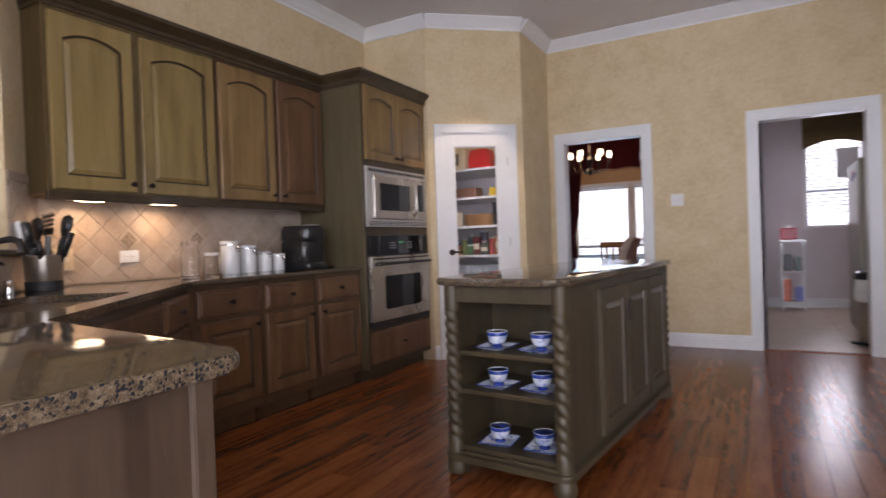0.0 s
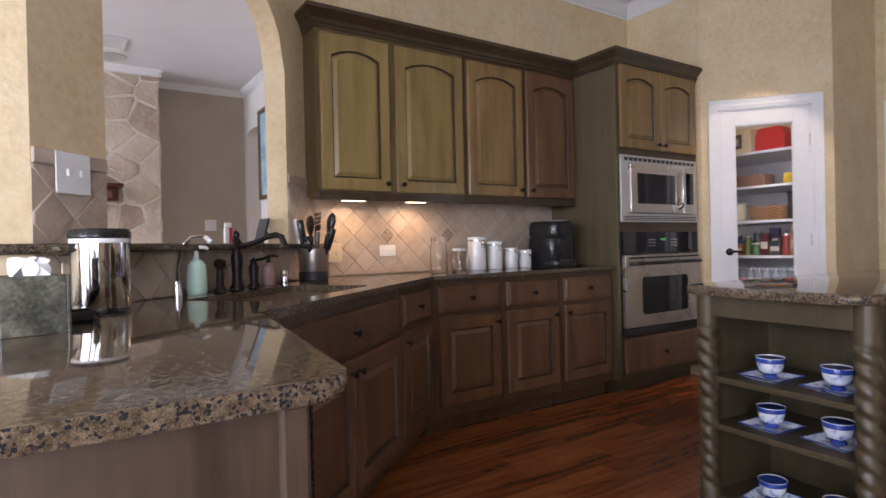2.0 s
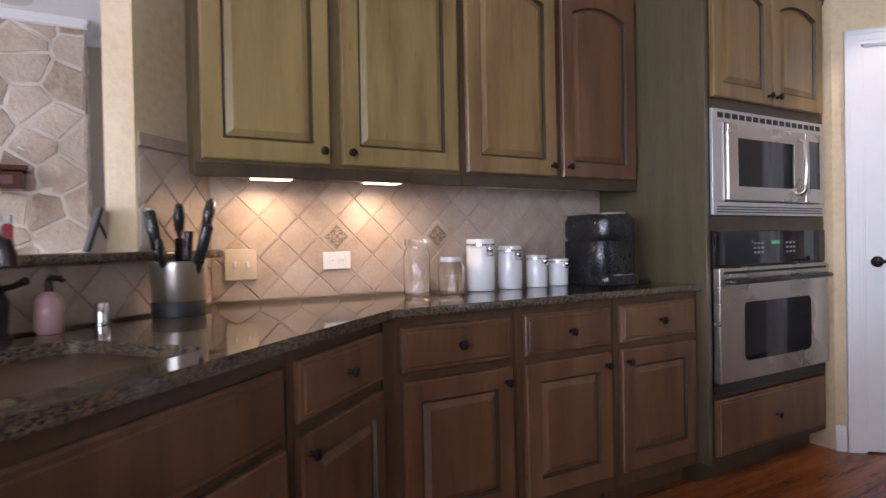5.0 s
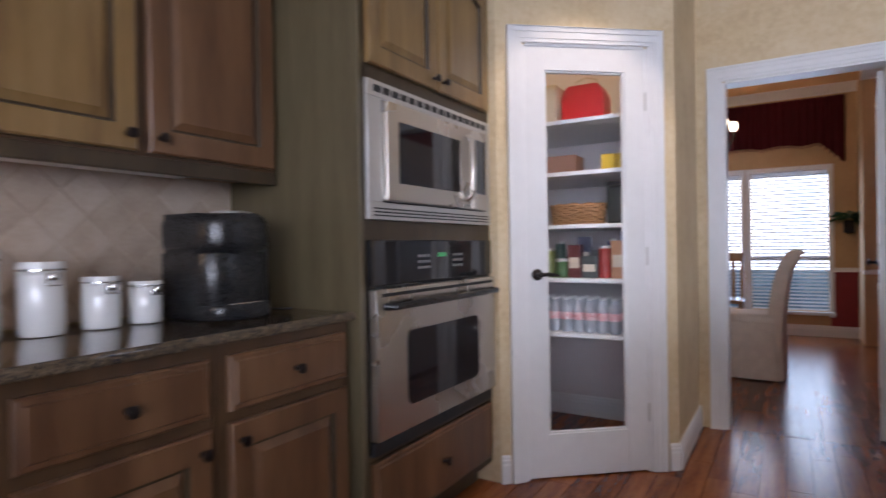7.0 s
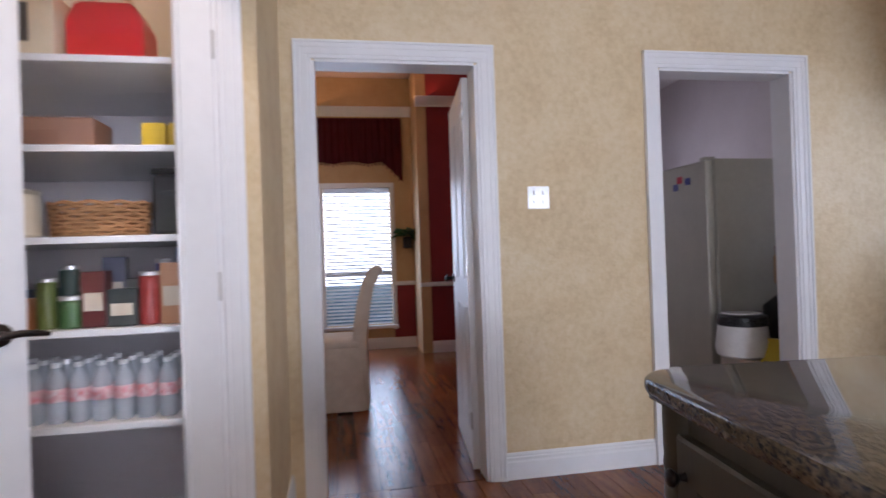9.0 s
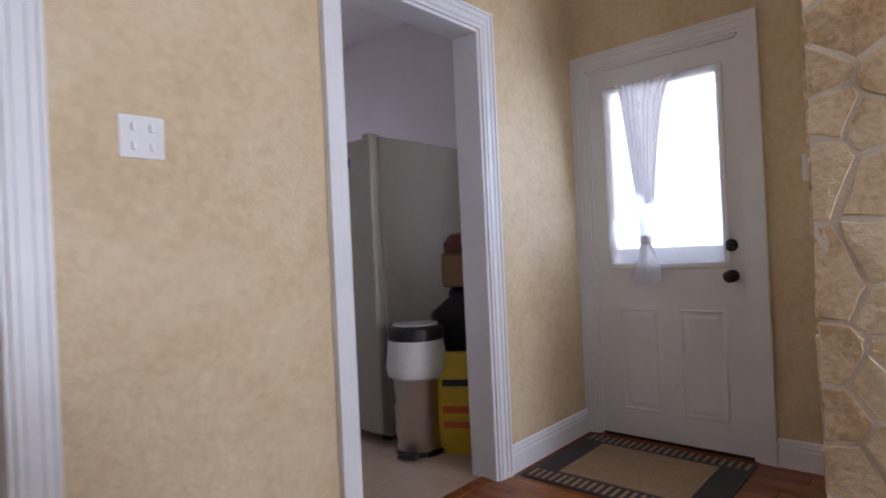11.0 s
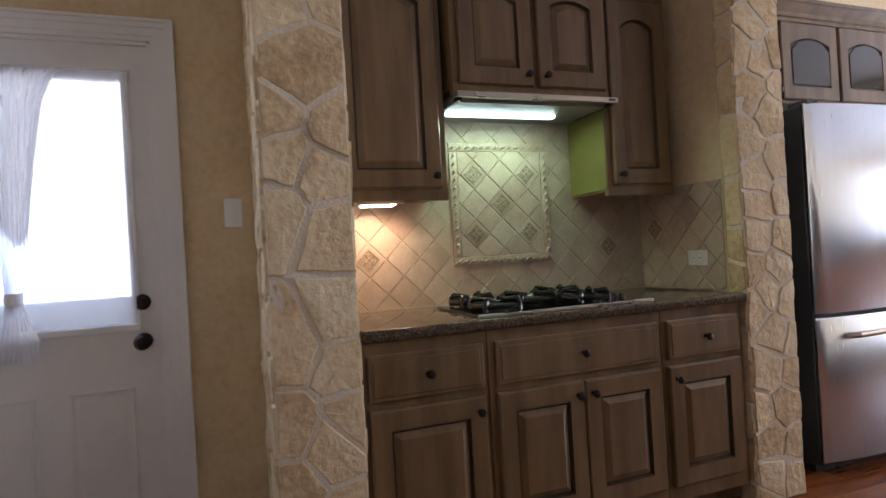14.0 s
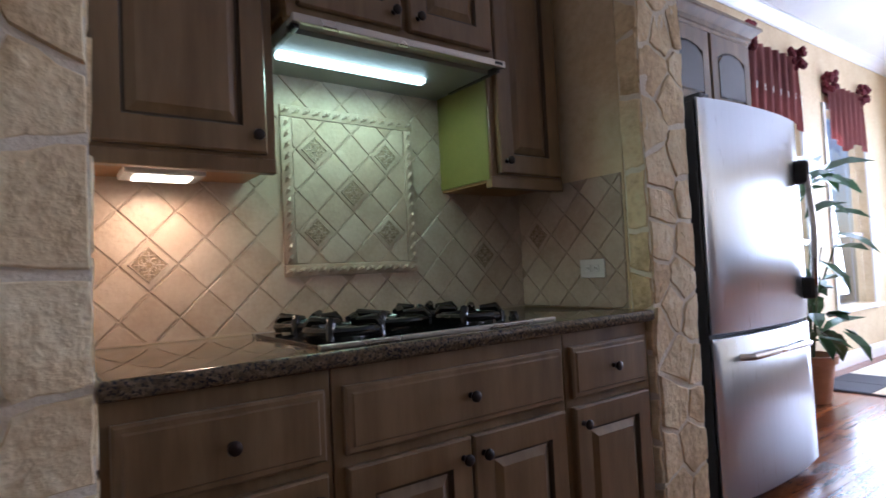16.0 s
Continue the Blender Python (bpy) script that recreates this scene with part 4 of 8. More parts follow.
for d in ((0.105, 0.215, -0.034, 0.115, H - 0.115, -0.010), (W - 0.112, 0.215, -0.034, W - 0.102, H - 0.115, -0.010), (0.115, 0.215, -0.034, W - 0.112, 0.225, -0.010), (0.115, H - 0.125, -0.034, W - 0.112, H - 0.115, -0.010)):
    part("glazing_bead", boxes(d, bevel=0.003), WHITE, pd)
gp = part("glass_pane", boxes((0.116, 0.226, -0.024, W - 0.113, H - 0.126, -0.020)), PANE, pd, "clear glass pane")
gp.visible_shadow = False
bm = lathe(bmesh.new(), [(0.028, -0.003), (0.028, 0.004), (0.020, 0.010), (0.011, 0.014), (0.011, 0.040), (0.0, 0.041)], 20, Matrix.Translation((0.055, 0.985, 0)))
tube(bm, [(0.055, 0.985, 0.036), (0.09, 0.988, 0.040), (0.125, 0.985, 0.040), (0.15, 0.980, 0.038)], [0.010, 0.009, 0.008, 0.006], 10)
part("lever_handle", bm, BRONZE, pd, "dark bronze lever handle", True)
for z in (0.25, 1.02, 1.78):
    part("hinge", boxes((W - 0.002, z, -0.004, W + 0.008, z + 0.09, 0.006), bevel=0.002), SILVER, pd)

SHELVES = (0.65, 0.945, 1.235, 1.52, 1.80)
for z in SHELVES:
    tagged(part("pantry_shelf", prism(bmesh.new(), [(-3.405, 6.155), (-2.125, 6.155), (-2.125, 5.62), (-2.28, 5.44), (-2.95, 5.44), (-3.10, 5.30), (-3.10, 5.03), (-3.405, 5.03)], z - 0.022, z, 0.003, 1), WHITE), "white painted pantry shelf", "shelf", "pantry shelves")


def carton(name, x, y, z, w, d, h, material, label, category, rz=0.0, group=""):
    t = thing(name, pose(x, y, z, 0, 0, rz), label, category, group)
    part("body", boxes((-w / 2, -d / 2, 0.0005, w / 2, d / 2, h), bevel=0.004), material, t)
    part("lid_flap", boxes((-w / 2 + 0.004, -d / 2 + 0.004, h, w / 2 - 0.004, -0.002, h + 0.002), (-w / 2 + 0.004, 0.002, h, w / 2 - 0.004, d / 2 - 0.004, h + 0.002)), material, t)
    return t


c = carton("cardboard_box", -2.74, 5.56, 1.80, 0.24, 0.22, 0.20, plain("cream_carton", (0.62, 0.52, 0.36), 0.6), "cream printed carton on the pantry shelf", "box")
part("printed_picture", boxes((-0.06, -0.1115, 0.04, 0.05, -0.1105, 0.16)), plain("dark_print", (0.05, 0.045, 0.04)), c)
part("printed_mark", boxes((-0.035, -0.1125, 0.07, 0.02, -0.1118, 0.13)), plain("light_print", (0.55, 0.5, 0.42)), c)
tin = thing("red_lunch_tin", pose(-2.49, 5.57, 1.80), "bright red tin with a rounded lid and wire handle", "tin")
bm = bmesh.new()
prof = [(-0.115, 0.001), (0.115, 0.001), (0.115, 0.13), (0.085, 0.19), (-0.085, 0.19), (-0.115, 0.13)]
va = [bm.verts.new((x, -0.08, z)) for x, z in prof]
vb = [bm.verts.new((x, 0.08, z)) for x, z in prof]
for i in range(6):
    bm.faces.new((va[i], va[(i + 1) % 6], vb[(i + 1) % 6], vb[i]))
bm.faces.new(va[::-1]), bm.faces.new(vb)
bmesh.ops.bevel(bm, geom=bm.edges[:], offset=0.008, segments=2, affect="EDGES")
part("body", bm, plain("red_tin_paint", (0.55, 0.015, 0.02), 0.3), tin)
part("handle", tube(bmesh.new(), [(-0.07, 0, 0.185), (-0.06, 0, 0.225), (0, 0, 0.245), (0.06, 0, 0.225), (0.07, 0, 0.185)], 0.004), STEEL, tin)
carton("shoe_box", -2.66, 5.57, 1.52, 0.26, 0.16, 0.095, plain("brown_carton", (0.26, 0.13, 0.085), 0.6), "reddish brown cardboard box", "box")
for k, xx in enumerate((-2.36, -2.28)):
    carton("yellow_carton", xx, 5.56, 1.52, 0.075, 0.09, 0.085, plain("yellow_print", (0.62, 0.42, 0.02), 0.45), "small yellow printed carton", "box", 6 * k, "yellow cartons")
crock = thing("stoneware_crock", pose(-2.80, 5.54, 1.235), "cream stoneware crock with a dark printed mark", "crock")
part("body", lathe(bmesh.new(), [(0.075, 0.001), (0.085, 0.01), (0.088, 0.12), (0.082, 0.14), (0.088, 0.15), (0.084, 0.155), (0.0, 0.156)], 28), plain("cream_stoneware", (0.52, 0.46, 0.36), 0.35), crock, "", True)
part("printed_mark", boxes((-0.02, -0.0905, 0.03, 0.02, -0.0885, 0.10)), plain("mark_dark", (0.06, 0.05, 0.05)), crock)
basket = thing("wicker_basket", pose(-2.54, 5.56, 1.235), "tan woven wicker basket", "basket")
bm = bmesh.new()
for j in range(9):
    f = 0.135 + 0.012 * j / 8
    z = 0.008 + j * 0.0125
    pts = [(f * 1.05 * math.cos(a), f * 0.6 * math.sin(a), z + 0.004 * math.sin(a * 11 + j * math.pi)) for a in np.linspace(0, 2 * math.pi, 45)]
    tube(bm, pts, 0.0068, 6)
part("weave", bm, mat("wicker", [(0.26, 0.12, 0.045), (0.40, 0.21, 0.09)], 0.7, 60.0, bump=0.5, bump_scale=150), basket, "", True)
part("bottom", lathe(bmesh.new(), [(0.12, 0.001), (0.12, 0.006)], 24, Matrix.Diagonal((1.1, 0.62, 1, 1))), bpy.data.materials["wicker"], basket)
tallb = thing("black_canister", pose(-2.30, 5.58, 1.235), "tall black canister on the pantry shelf", "canister")
part("body", boxes((-0.07, -0.07, 0.001, 0.07, 0.07, 0.20), bevel=0.012), MATTBLACK, tallb)
part("lid", boxes((-0.074, -0.074, 0.20, 0.074, 0.074, 0.222), bevel=0.008), BLACK, tallb)
GOODS = [(-2.86, 0.05, 0.13, (0.35, 0.02, 0.02), 0), (-2.77, 0.06, 0.10, (0.30, 0.12, 0.05), 1), (-2.69, 0.045, 0.15, (0.10, 0.13, 0.03), 0), (-2.62, 0.06, 0.09, (0.05, 0.12, 0.04), 0), (-2.545, 0.05, 0.18, (0.10, 0.02, 0.02), 1), (-2.46, 0.06, 0.12, (0.05, 0.06, 0.06), 1), (-2.385, 0.05, 0.16, (0.28, 0.035, 0.03), 0), (-2.31, 0.05, 0.20, (0.40, 0.20, 0.10), 1), (-2.235, 0.05, 0.22, (0.45, 0.10, 0.05), 0)]
for x, r, h, colr, sq in GOODS:
    for row, yy in enumerate((5.52, 5.65)):
        hh = h * (1.0 if row == 0 else 1.25)
        cc = colr if row == 0 else tuple(0.5 * v + 0.05 for v in colr[::-1])
        g = thing("food_package" if sq else "food_can", pose(x + 0.012 * row, yy, 0.945, 0, 0, 8 * row), "coloured food package on the pantry shelf" if sq else "labelled food can on the pantry shelf", "food", "pantry food")
        mm = plain("package_print", cc, 0.4)
        if sq:
            part("carton", boxes((-r * 0.72, -r * 0.6, 0.001, r * 0.72, r * 0.6, hh), bevel=0.003), mm, g)
            part("label_band", boxes((-r * 0.55, -r * 0.62, hh * 0.3, r * 0.55, -r * 0.6, hh * 0.62)), plain("label_pale", (0.55, 0.48, 0.38)), g)
        else:
            part("can", lathe(bmesh.new(), [(r * 0.62, 0.001), (r * 0.68, 0.006), (r * 0.65, 0.01), (r * 0.65, hh - 0.01), (r * 0.68, hh - 0.005), (r * 0.6, hh)], 18), mm, g, "", True)
            part("lid", lathe(bmesh.new(), [(r * 0.66, hh), (r * 0.66, hh + 0.012), (r * 0.6, hh + 0.014)], 18), SILVER, g, "", True)
# water bottles
film = plain("clear_plastic", (0.70, 0.76, 0.82), 0.12)
film.node_tree.nodes["Principled BSDF"].inputs["Alpha"].default_value = 0.35
bot = thing("water_bottle", pose(-2.86, 5.50, 0.65), "clear plastic water bottle with red and white label", "bottle", "water bottles on the shelf")
part("bottle", lathe(bmesh.new(), [(0.026, 0.001), (0.031, 0.01), (0.029, 0.04), (0.031, 0.06), (0.031, 0.115), (0.026, 0.14), (0.013, 0.165), (0.0125, 0.175)], 14), film, bot, "", True)
part("label", lathe(bmesh.new(), [(0.0316, 0.07), (0.0319, 0.072), (0.0319, 0.108), (0.0316, 0.11)], 14), mat("bottle_label", [(0.55, 0.05, 0.06), (0.75, 0.72, 0.75)], 0.4, 60), bot, "", True)
part("cap", lathe(bmesh.new(), [(0.014, 0.175), (0.014, 0.188), (0.012, 0.19)], 14), PORCELAIN, bot, "", True)
for i in range(9):
    for j in range(3):
        if i or j:
            copy_thing(bot, pose(-2.86 + i * 0.066, 5.50 + j * 0.068, 0.65))
jar = thing("food_jar", pose(-2.24, 5.53, 0.65), "orange-labelled food jar with red lid", "jar")
part("jar", lathe(bmesh.new(), [(0.035, 0.001), (0.04, 0.01), (0.04, 0.09), (0.03, 0.105), (0.03, 0.11)], 16), plain("orange_label", (0.5, 0.18, 0.05)), jar, "", True)
part("lid", lathe(bmesh.new(), [(0.033, 0.11), (0.033, 0.13), (0.0, 0.131)], 16), plain("jar_lid", (0.4, 0.03, 0.03)), jar, "", True)

# ---- cooktop alcove ----
CX = 1.022


def alcove_unit(y1, y0, fronts, label):
    return cabinet("base_cabinet", face_frame(CX, y1, 0, 180), y1 - y0 - SLIM, 0.873, AX - CX - 0.01, fronts, ALCOVE, ALCOVE, label, "cooktop base cabinets", 0.09)


alcove_unit(4.75, 4.292, [("drawer", 0.018, 0.672, 0.418, 0.158, 0, (0.21, 0.08)), ("door", 0.018, 0.16, 0.418, 0.485, 0, (-0.03, -0.05))], "grey-brown base cabinet with drawer and raised-panel door")
alcove_unit(4.292, 3.522, [("drawer", 0.026, 0.672, 0.72, 0.158, 0, (0.36, 0.08)), ("door", 0.026, 0.16, 0.357, 0.485, 0, (-0.03, -0.05)), ("door", 0.39, 0.16, 0.357, 0.485, 0, (0.03, -0.05))], "wide grey-brown base cabinet under the cooktop")
alcove_unit(3.522, 3.09, [("drawer", 0.02, 0.672, 0.375, 0.158, 0, (0.19, 0.08)), ("door", 0.02, 0.16, 0.375, 0.485, 0, (0.03, -0.05))], "narrow grey-brown base cabinet beside the pillar")
ac = thing("countertop", pose(0, 0, 0), "dark polished granite counter around the cooktop", "countertop")
part("slab", prism(bmesh.new(), [(0.990, 4.752), (0.990, 3.085), (AX - 0.002, 3.085), (AX - 0.002, 4.752)], 0.874, TOP, 0.014, 4), GRANITE, ac, "", True)
part("back_joint", boxes((AX - 0.010, 3.09, TOP + 0.0002, AX - 0.0065, 4.75, TOP + 0.006)), GROUT, ac, "grout bead at the wall")


def alcove_upper(y1, x, z, w, h, depth, doors, label, green=False):
    top = thing("upper_cabinet", face_frame(x, y1, z, 180), label, "cabinet", "cooktop upper cabinets")
    part("body", boxes((0, 0.03, -depth, w, h, 0), bevel=0.003), ALCOVE, top)
    part("light_rail", boxes((0, 0, -0.03, w, 0.04, 0.004), bevel=0.003), ALCOVE, top)
    if green:
        part("side_panel", boxes((-0.004, 0.03, -depth, -0.0005, h, -0.004)), plain("yellow_green_side", (0.155, 0.135, 0.03), 0.4), top, "yellow-green side panel")
        part("bottom_panel", boxes((0.002, 0.02, -depth, w - 0.002, 0.0295, -0.032)), RAWWOOD, top)
    else:
        part("bottom_panel", boxes((0.002, 0.02, -depth, w - 0.002, 0.0295, -0.032)), RAWWOOD, top, "light wood underside")
    for a, b, y0, hh, arch, kx in doors:
        d = part("door", panel_door(b - a, hh, arch), ALCOVE, top)
        d.matrix_local = pose(a, y0, 0.001)
        knob(d, kx if kx > 0 else b - a + kx, 0.045, 0.021)
    return top


alcove_upper(4.75, 1.337, 1.375, 0.465, 0.95, AX - 1.339, [(0.02, 0.435, 0.05, 0.87, 0.05, -0.03)], "grey-brown upper cabinet with one tall door")
alcove_upper(4.262, 1.285, 1.805, 0.755, 0.52, AX - 1.287, [(0.03, 0.365, 0.035, 0.46, 0.04, -0.03), (0.395, 0.73, 0.035, 0.46, 0.04, 0.03)], "grey-brown cabinet with two doors above the hood")
alcove_upper(3.50, 1.337, 1.375, 0.37, 0.95, AX - 1.339, [(0.03, 0.345, 0.05, 0.85, 0.05, 0.03)], "grey-brown upper cabinet with an arched door and green side", True)
acr = thing("cabinet_crown", pose(0, 0, 0), "dark stepped crown over the cooktop cabinets", "moulding")
part("cornice", cornice(None, [(AX - 0.01, 4.745), (1.335, 4.745), (1.335, 4.266), (1.283, 4.266), (1.283, 3.503), (1.335, 3.503), (1.335, 3.13), (AX - 0.01, 3.13)], 2.326), ALCOVE, acr)

hood = thing("range_hood", pose(0, 0, 0), "slim pull-out range hood with steel front and lit tube", "range hood")
part("body", boxes((1.30, 3.51, 1.77, AX - 0.004, 4.255, 1.803)), plain("hood_underside", (0.22, 0.23, 0.21), 0.4), hood)
part("front_strip", boxes((1.235, 3.495, 1.776, 1.253, 4.262, 1.800), bevel=0.003), STEEL, hood, "brushed steel front edge")
part("visor", boxes((1.253, 3.51, 1.786, 1.30, 4.255, 1.80)), mat("hood_inner_paint", [(0.42, 0.44, 0.40), (0.50, 0.52, 0.48)], 0.4, 8), hood)
for y in (3.515, 4.245):
    part("slide_rail", boxes((1.253, y - 0.008, 1.765, 1.54, y + 0.008, 1.785), bevel=0.002), BLACK, hood)
part("switch", boxes((1.2335, 3.51, 1.783, 1.2355, 3.545, 1.793)), BLACK, hood)
part("light_tube", boxes((1.425, 3.70, 1.748, 1.465, 4.235, 1.7695), bevel=0.008), plain("lit_tube", (0.74, 1.0, 0.88), 0.4, 0, 5.0), hood, "glowing fluorescent tube")


def puck(x, y, z, label):
    t = thing("undercabinet_lamp", pose(x, y, z), label, "lamp", "undercabinet lamps")
    part("housing", boxes((-0.065, -0.10, 0, 0.065, 0.10, 0.02), bevel=0.004), PORCELAIN, t)
    part("lens", boxes((-0.04, -0.07, -0.004, 0.04, 0.07, 0.0005), bevel=0.002), plain("warm_lit_lens", (1.0, 0.80, 0.52), 0.4, 0, 9.0), t, "glowing warm lens")
    return t


puck(-3.245, 2.16, 1.370, "lit white undercabinet lamp")
puck(-3.245, 2.60, 1.370, "lit white undercabinet lamp")
puck(1.49, 4.55, 1.372, "lit white undercabinet lamp")
strip = thing("undercabinet_strip_lamp", pose(-3.245, 3.35, 1.370), "long white undercabinet lamp, switched off", "lamp")
part("housing", boxes((-0.05, -0.30, 0, 0.05, 0.30, 0.02), bevel=0.004), PORCELAIN, strip)
part("lens", boxes((-0.035, -0.28, -0.004, 0.035, 0.28, 0.0005), bevel=0.002), WHITE, strip)

ck = thing("gas_cooktop", pose(1.235, 3.93, TOP), "black glass gas cooktop with cast iron grates and steel edge", "cooktop")
part("glass_plate", prism(bmesh.new(), rounded([(-0.20, -0.38), (0.27, -0.38), (0.27, 0.38), (-0.20, 0.38)], [0.01] * 4, 3), 0.0005, 0.010, 0.002, 2), BLACKGLASS, ck)
part("front_edge", boxes((-0.214, -0.385, 0.0005, -0.2, 0.385, 0.013), bevel=0.003), STEEL, ck, "brushed steel front edge")
part("back_edge", boxes((0.27, -0.385, 0.0005, 0.278, 0.385, 0.012), bevel=0.002), STEEL, ck)
for bx, by, r in ((-0.08, 0.26, 0.042), (0.15, 0.26, 0.036), (0.03, 0.05, 0.055), (-0.08, -0.15, 0.036), (0.15, -0.15, 0.042)):
    bur = part("burner", lathe(bmesh.new(), [(r + 0.016, 0.0), (r + 0.016, 0.006), (r, 0.010), (r, 0.022), (r * 0.75, 0.028), (0.0, 0.029)], 20), IRON, ck, "", True)
    bur.matrix_local = pose(bx, by, 0.010)
    bm = bmesh.new()
    R = r + 0.052
    ringp = [(R * math.cos(a), R * math.sin(a), 0.022) for a in np.linspace(0, 2 * math.pi, 25)]
    tube(bm, ringp, 0.012, 8)
    for k in range(4):
        a = math.pi / 4 + k * math.pi / 2
        ca, sa = math.cos(a), math.sin(a)
        tube(bm, [(R * ca * 1.06, R * sa * 1.06, 0.002), (R * ca * 1.05, R * sa * 1.05, 0.034), (R * ca * 0.95, R * sa * 0.95, 0.046), (0.036 * ca, 0.036 * sa, 0.044)], [0.011, 0.012, 0.013, 0.008], 8)
    gr = part("grate", bm, IRON, ck, "black cast iron grate", True)
    gr.matrix_local = pose(bx, by, 0.010)
for k in range(5):
    kb = part("control_knob", lathe(bmesh.new(), [(0.017, 0), (0.017, 0.004), (0.014, 0.008), (0.013, 0.022), (0.0, 0.023)], 14), BLACK, ck, "", True)
    kb.matrix_local = pose(-0.09 + 0.06 * k, -0.325, 0.010)

# ---- refrigerator ----
FX, FY0, FY1 = 1.03, 1.665, 2.575
fr = thing("refrigerator", pose(FX, (FY0 + FY1) / 2, 0), "stainless bottom-freezer refrigerator with black sides", "refrigerator")
hw = (FY1 - FY0) / 2
part("body", boxes((0.058, -hw, 0.04, 0.74, hw, 1.755), bevel=0.008), MATTBLACK, fr, "black cabinet sides")
part("kick_grille", boxes((0.10, -hw + 0.02, 0.0, 0.72, hw - 0.02, 0.04)), BLACK, fr)


def curved_front(z0, z1):
    bm = bmesh.new()
    k = 16
    rows = []
    for z, ins in ((z0, 0.006), (z0 + 0.008, 0), (z1 - 0.008, 0), (z1, 0.006)):
        row = []
        for i in range(k + 1):
            u = -1 + 2 * i / k
            y = u * (hw - ins)
            x = 0.006 + 0.036 * abs(u) ** 2.2 + ins
            row.append(bm.verts.new((x, y, z)))
        rows.append(row)
    back = [[bm.verts.new((0.054, v.co.y, v.co.z)) for v in r] for r in rows]
    for a, b in zip(rows, rows[1:]):
        for i in range(k):
            bm.faces.new((a[i], a[i + 1], b[i + 1], b[i]))
    for i in range(k):
        bm.faces.new((rows[0][i], back[0][i], back[0][i + 1], rows[0][i + 1]))
        bm.faces.new((rows[-1][i], rows[-1][i + 1], back[-1][i + 1], back[-1][i]))
        bm.faces.new((back[0][i], back[-1][i], back[-1][i + 1], back[0][i + 1]))
    for s in (0, k):
        bm.faces.new([r[s] for r in rows] + [back[-1][s], back[0][s]])
    return bm


part("door", curved_front(0.765, 1.765), FRIDGE, fr, "curved brushed steel door", True)
part("freezer_drawer", curved_front(0.06, 0.745), FRIDGE, fr, "curved brushed steel freezer drawer", True)
part("hinge_cap", boxes((0.04, hw - 0.10, 1.755, 0.14, hw - 0.02, 1.785), bevel=0.006), BLACK, fr)
part("badge", boxes((0.0405, hw - 0.125, 1.56, 0.044, hw - 0.10, 1.62)), SILVER, fr)
bm = tube(bmesh.new(), [(0.05, -hw + 0.06, 0.90), (-0.02, -hw + 0.055, 0.93), (-0.035, -hw + 0.055, 1.20), (-0.02, -hw + 0.055, 1.47), (0.05, -hw + 0.06, 1.50)], 0.015, 10)
part("door_handle", bm, STEEL, fr, "long curved door handle", True)
part("handle_bracket", boxes((-0.03, -hw + 0.03, 0.86, 0.05, -hw + 0.08, 0.97), bevel=0.02), MATTBLACK, fr)
part("handle_bracket", boxes((-0.03, -hw + 0.03, 1.43, 0.05, -hw + 0.08, 1.55), bevel=0.02), MATTBLACK, fr)
bm = tube(bmesh.new(), [(0.02, 0.28, 0.655), (-0.03, 0.27, 0.66), (-0.045, 0.0, 0.665), (-0.03, -0.27, 0.66), (0.02, -0.28, 0.655)], 0.014, 10)
part("drawer_handle", bm, STEEL, fr, "steel bar handle", True)
fc = thing("upper_cabinet", face_frame(1.40, 2.795, 1.86, 180), "grey-brown cabinet over the refrigerator with arched glass doors", "cabinet")
part("body", boxes((0, 0, -0.54, 1.38, 0.45, 0), bevel=0.003), ALCOVE, fc)
for a, b, gl in ((0.02, 0.47, 0), (0.49, 0.92, 1), (0.94, 1.36, 1)):
    d = part("door", panel_door(b - a, 0.42, 0.05), ALCOVE, fc)
    d.matrix_local = pose(a, 0.02, 0.001)
    if gl:
        w = b - a
        gm = prism(bmesh.new(), [(0.075, 0.08), (w - 0.075, 0.08), (w - 0.075, 0.27), (w * 0.7, 0.315), (w / 2, 0.33), (w * 0.3, 0.315), (0.075, 0.27)], 0.021, 0.0235)
        part("glass", gm, BLACKGLASS, d, "reflective dark glass")
    else:
        knob(d, b - a - 0.03, 0.04, 0.021)
fcc = thing("cabinet_crown", pose(0, 0, 0), "stepped crown over the refrigerator cabinet", "moulding")
part("cornice", cornice(None, [(1.398, 2.795), (1.398, 1.41), (1.99, 1.41)], 2.31), ALCOVE, fcc)
part("cornice_top", boxes((1.34, 1.35, 2.409, 1.99, 2.795, 2.416)), ALCOVE, fcc)

# ---- doors and windows ----
def two_shader(name, color, mixv):
    m = bpy.data.materials.new(name)
    m.use_nodes = True
    n, l = m.node_tree.nodes, m.node_tree.links.new
    b, tr, mx = n["Principled BSDF"], n.new("ShaderNodeBsdfTranslucent"), n.new("ShaderNodeMixShader")
    b.inputs["Base Color"].default_value, b.inputs["Roughness"].default_value = (*color, 1), 0.9
    tr.inputs["Color"].default_value = (*color, 1)
    mx.inputs[0].default_value = mixv
    l(b.outputs[0], mx.inputs[1]), l(tr.outputs[0], mx.inputs[2])
    l(mx.outputs[0], n["Material Output"].inputs[0])
    return m


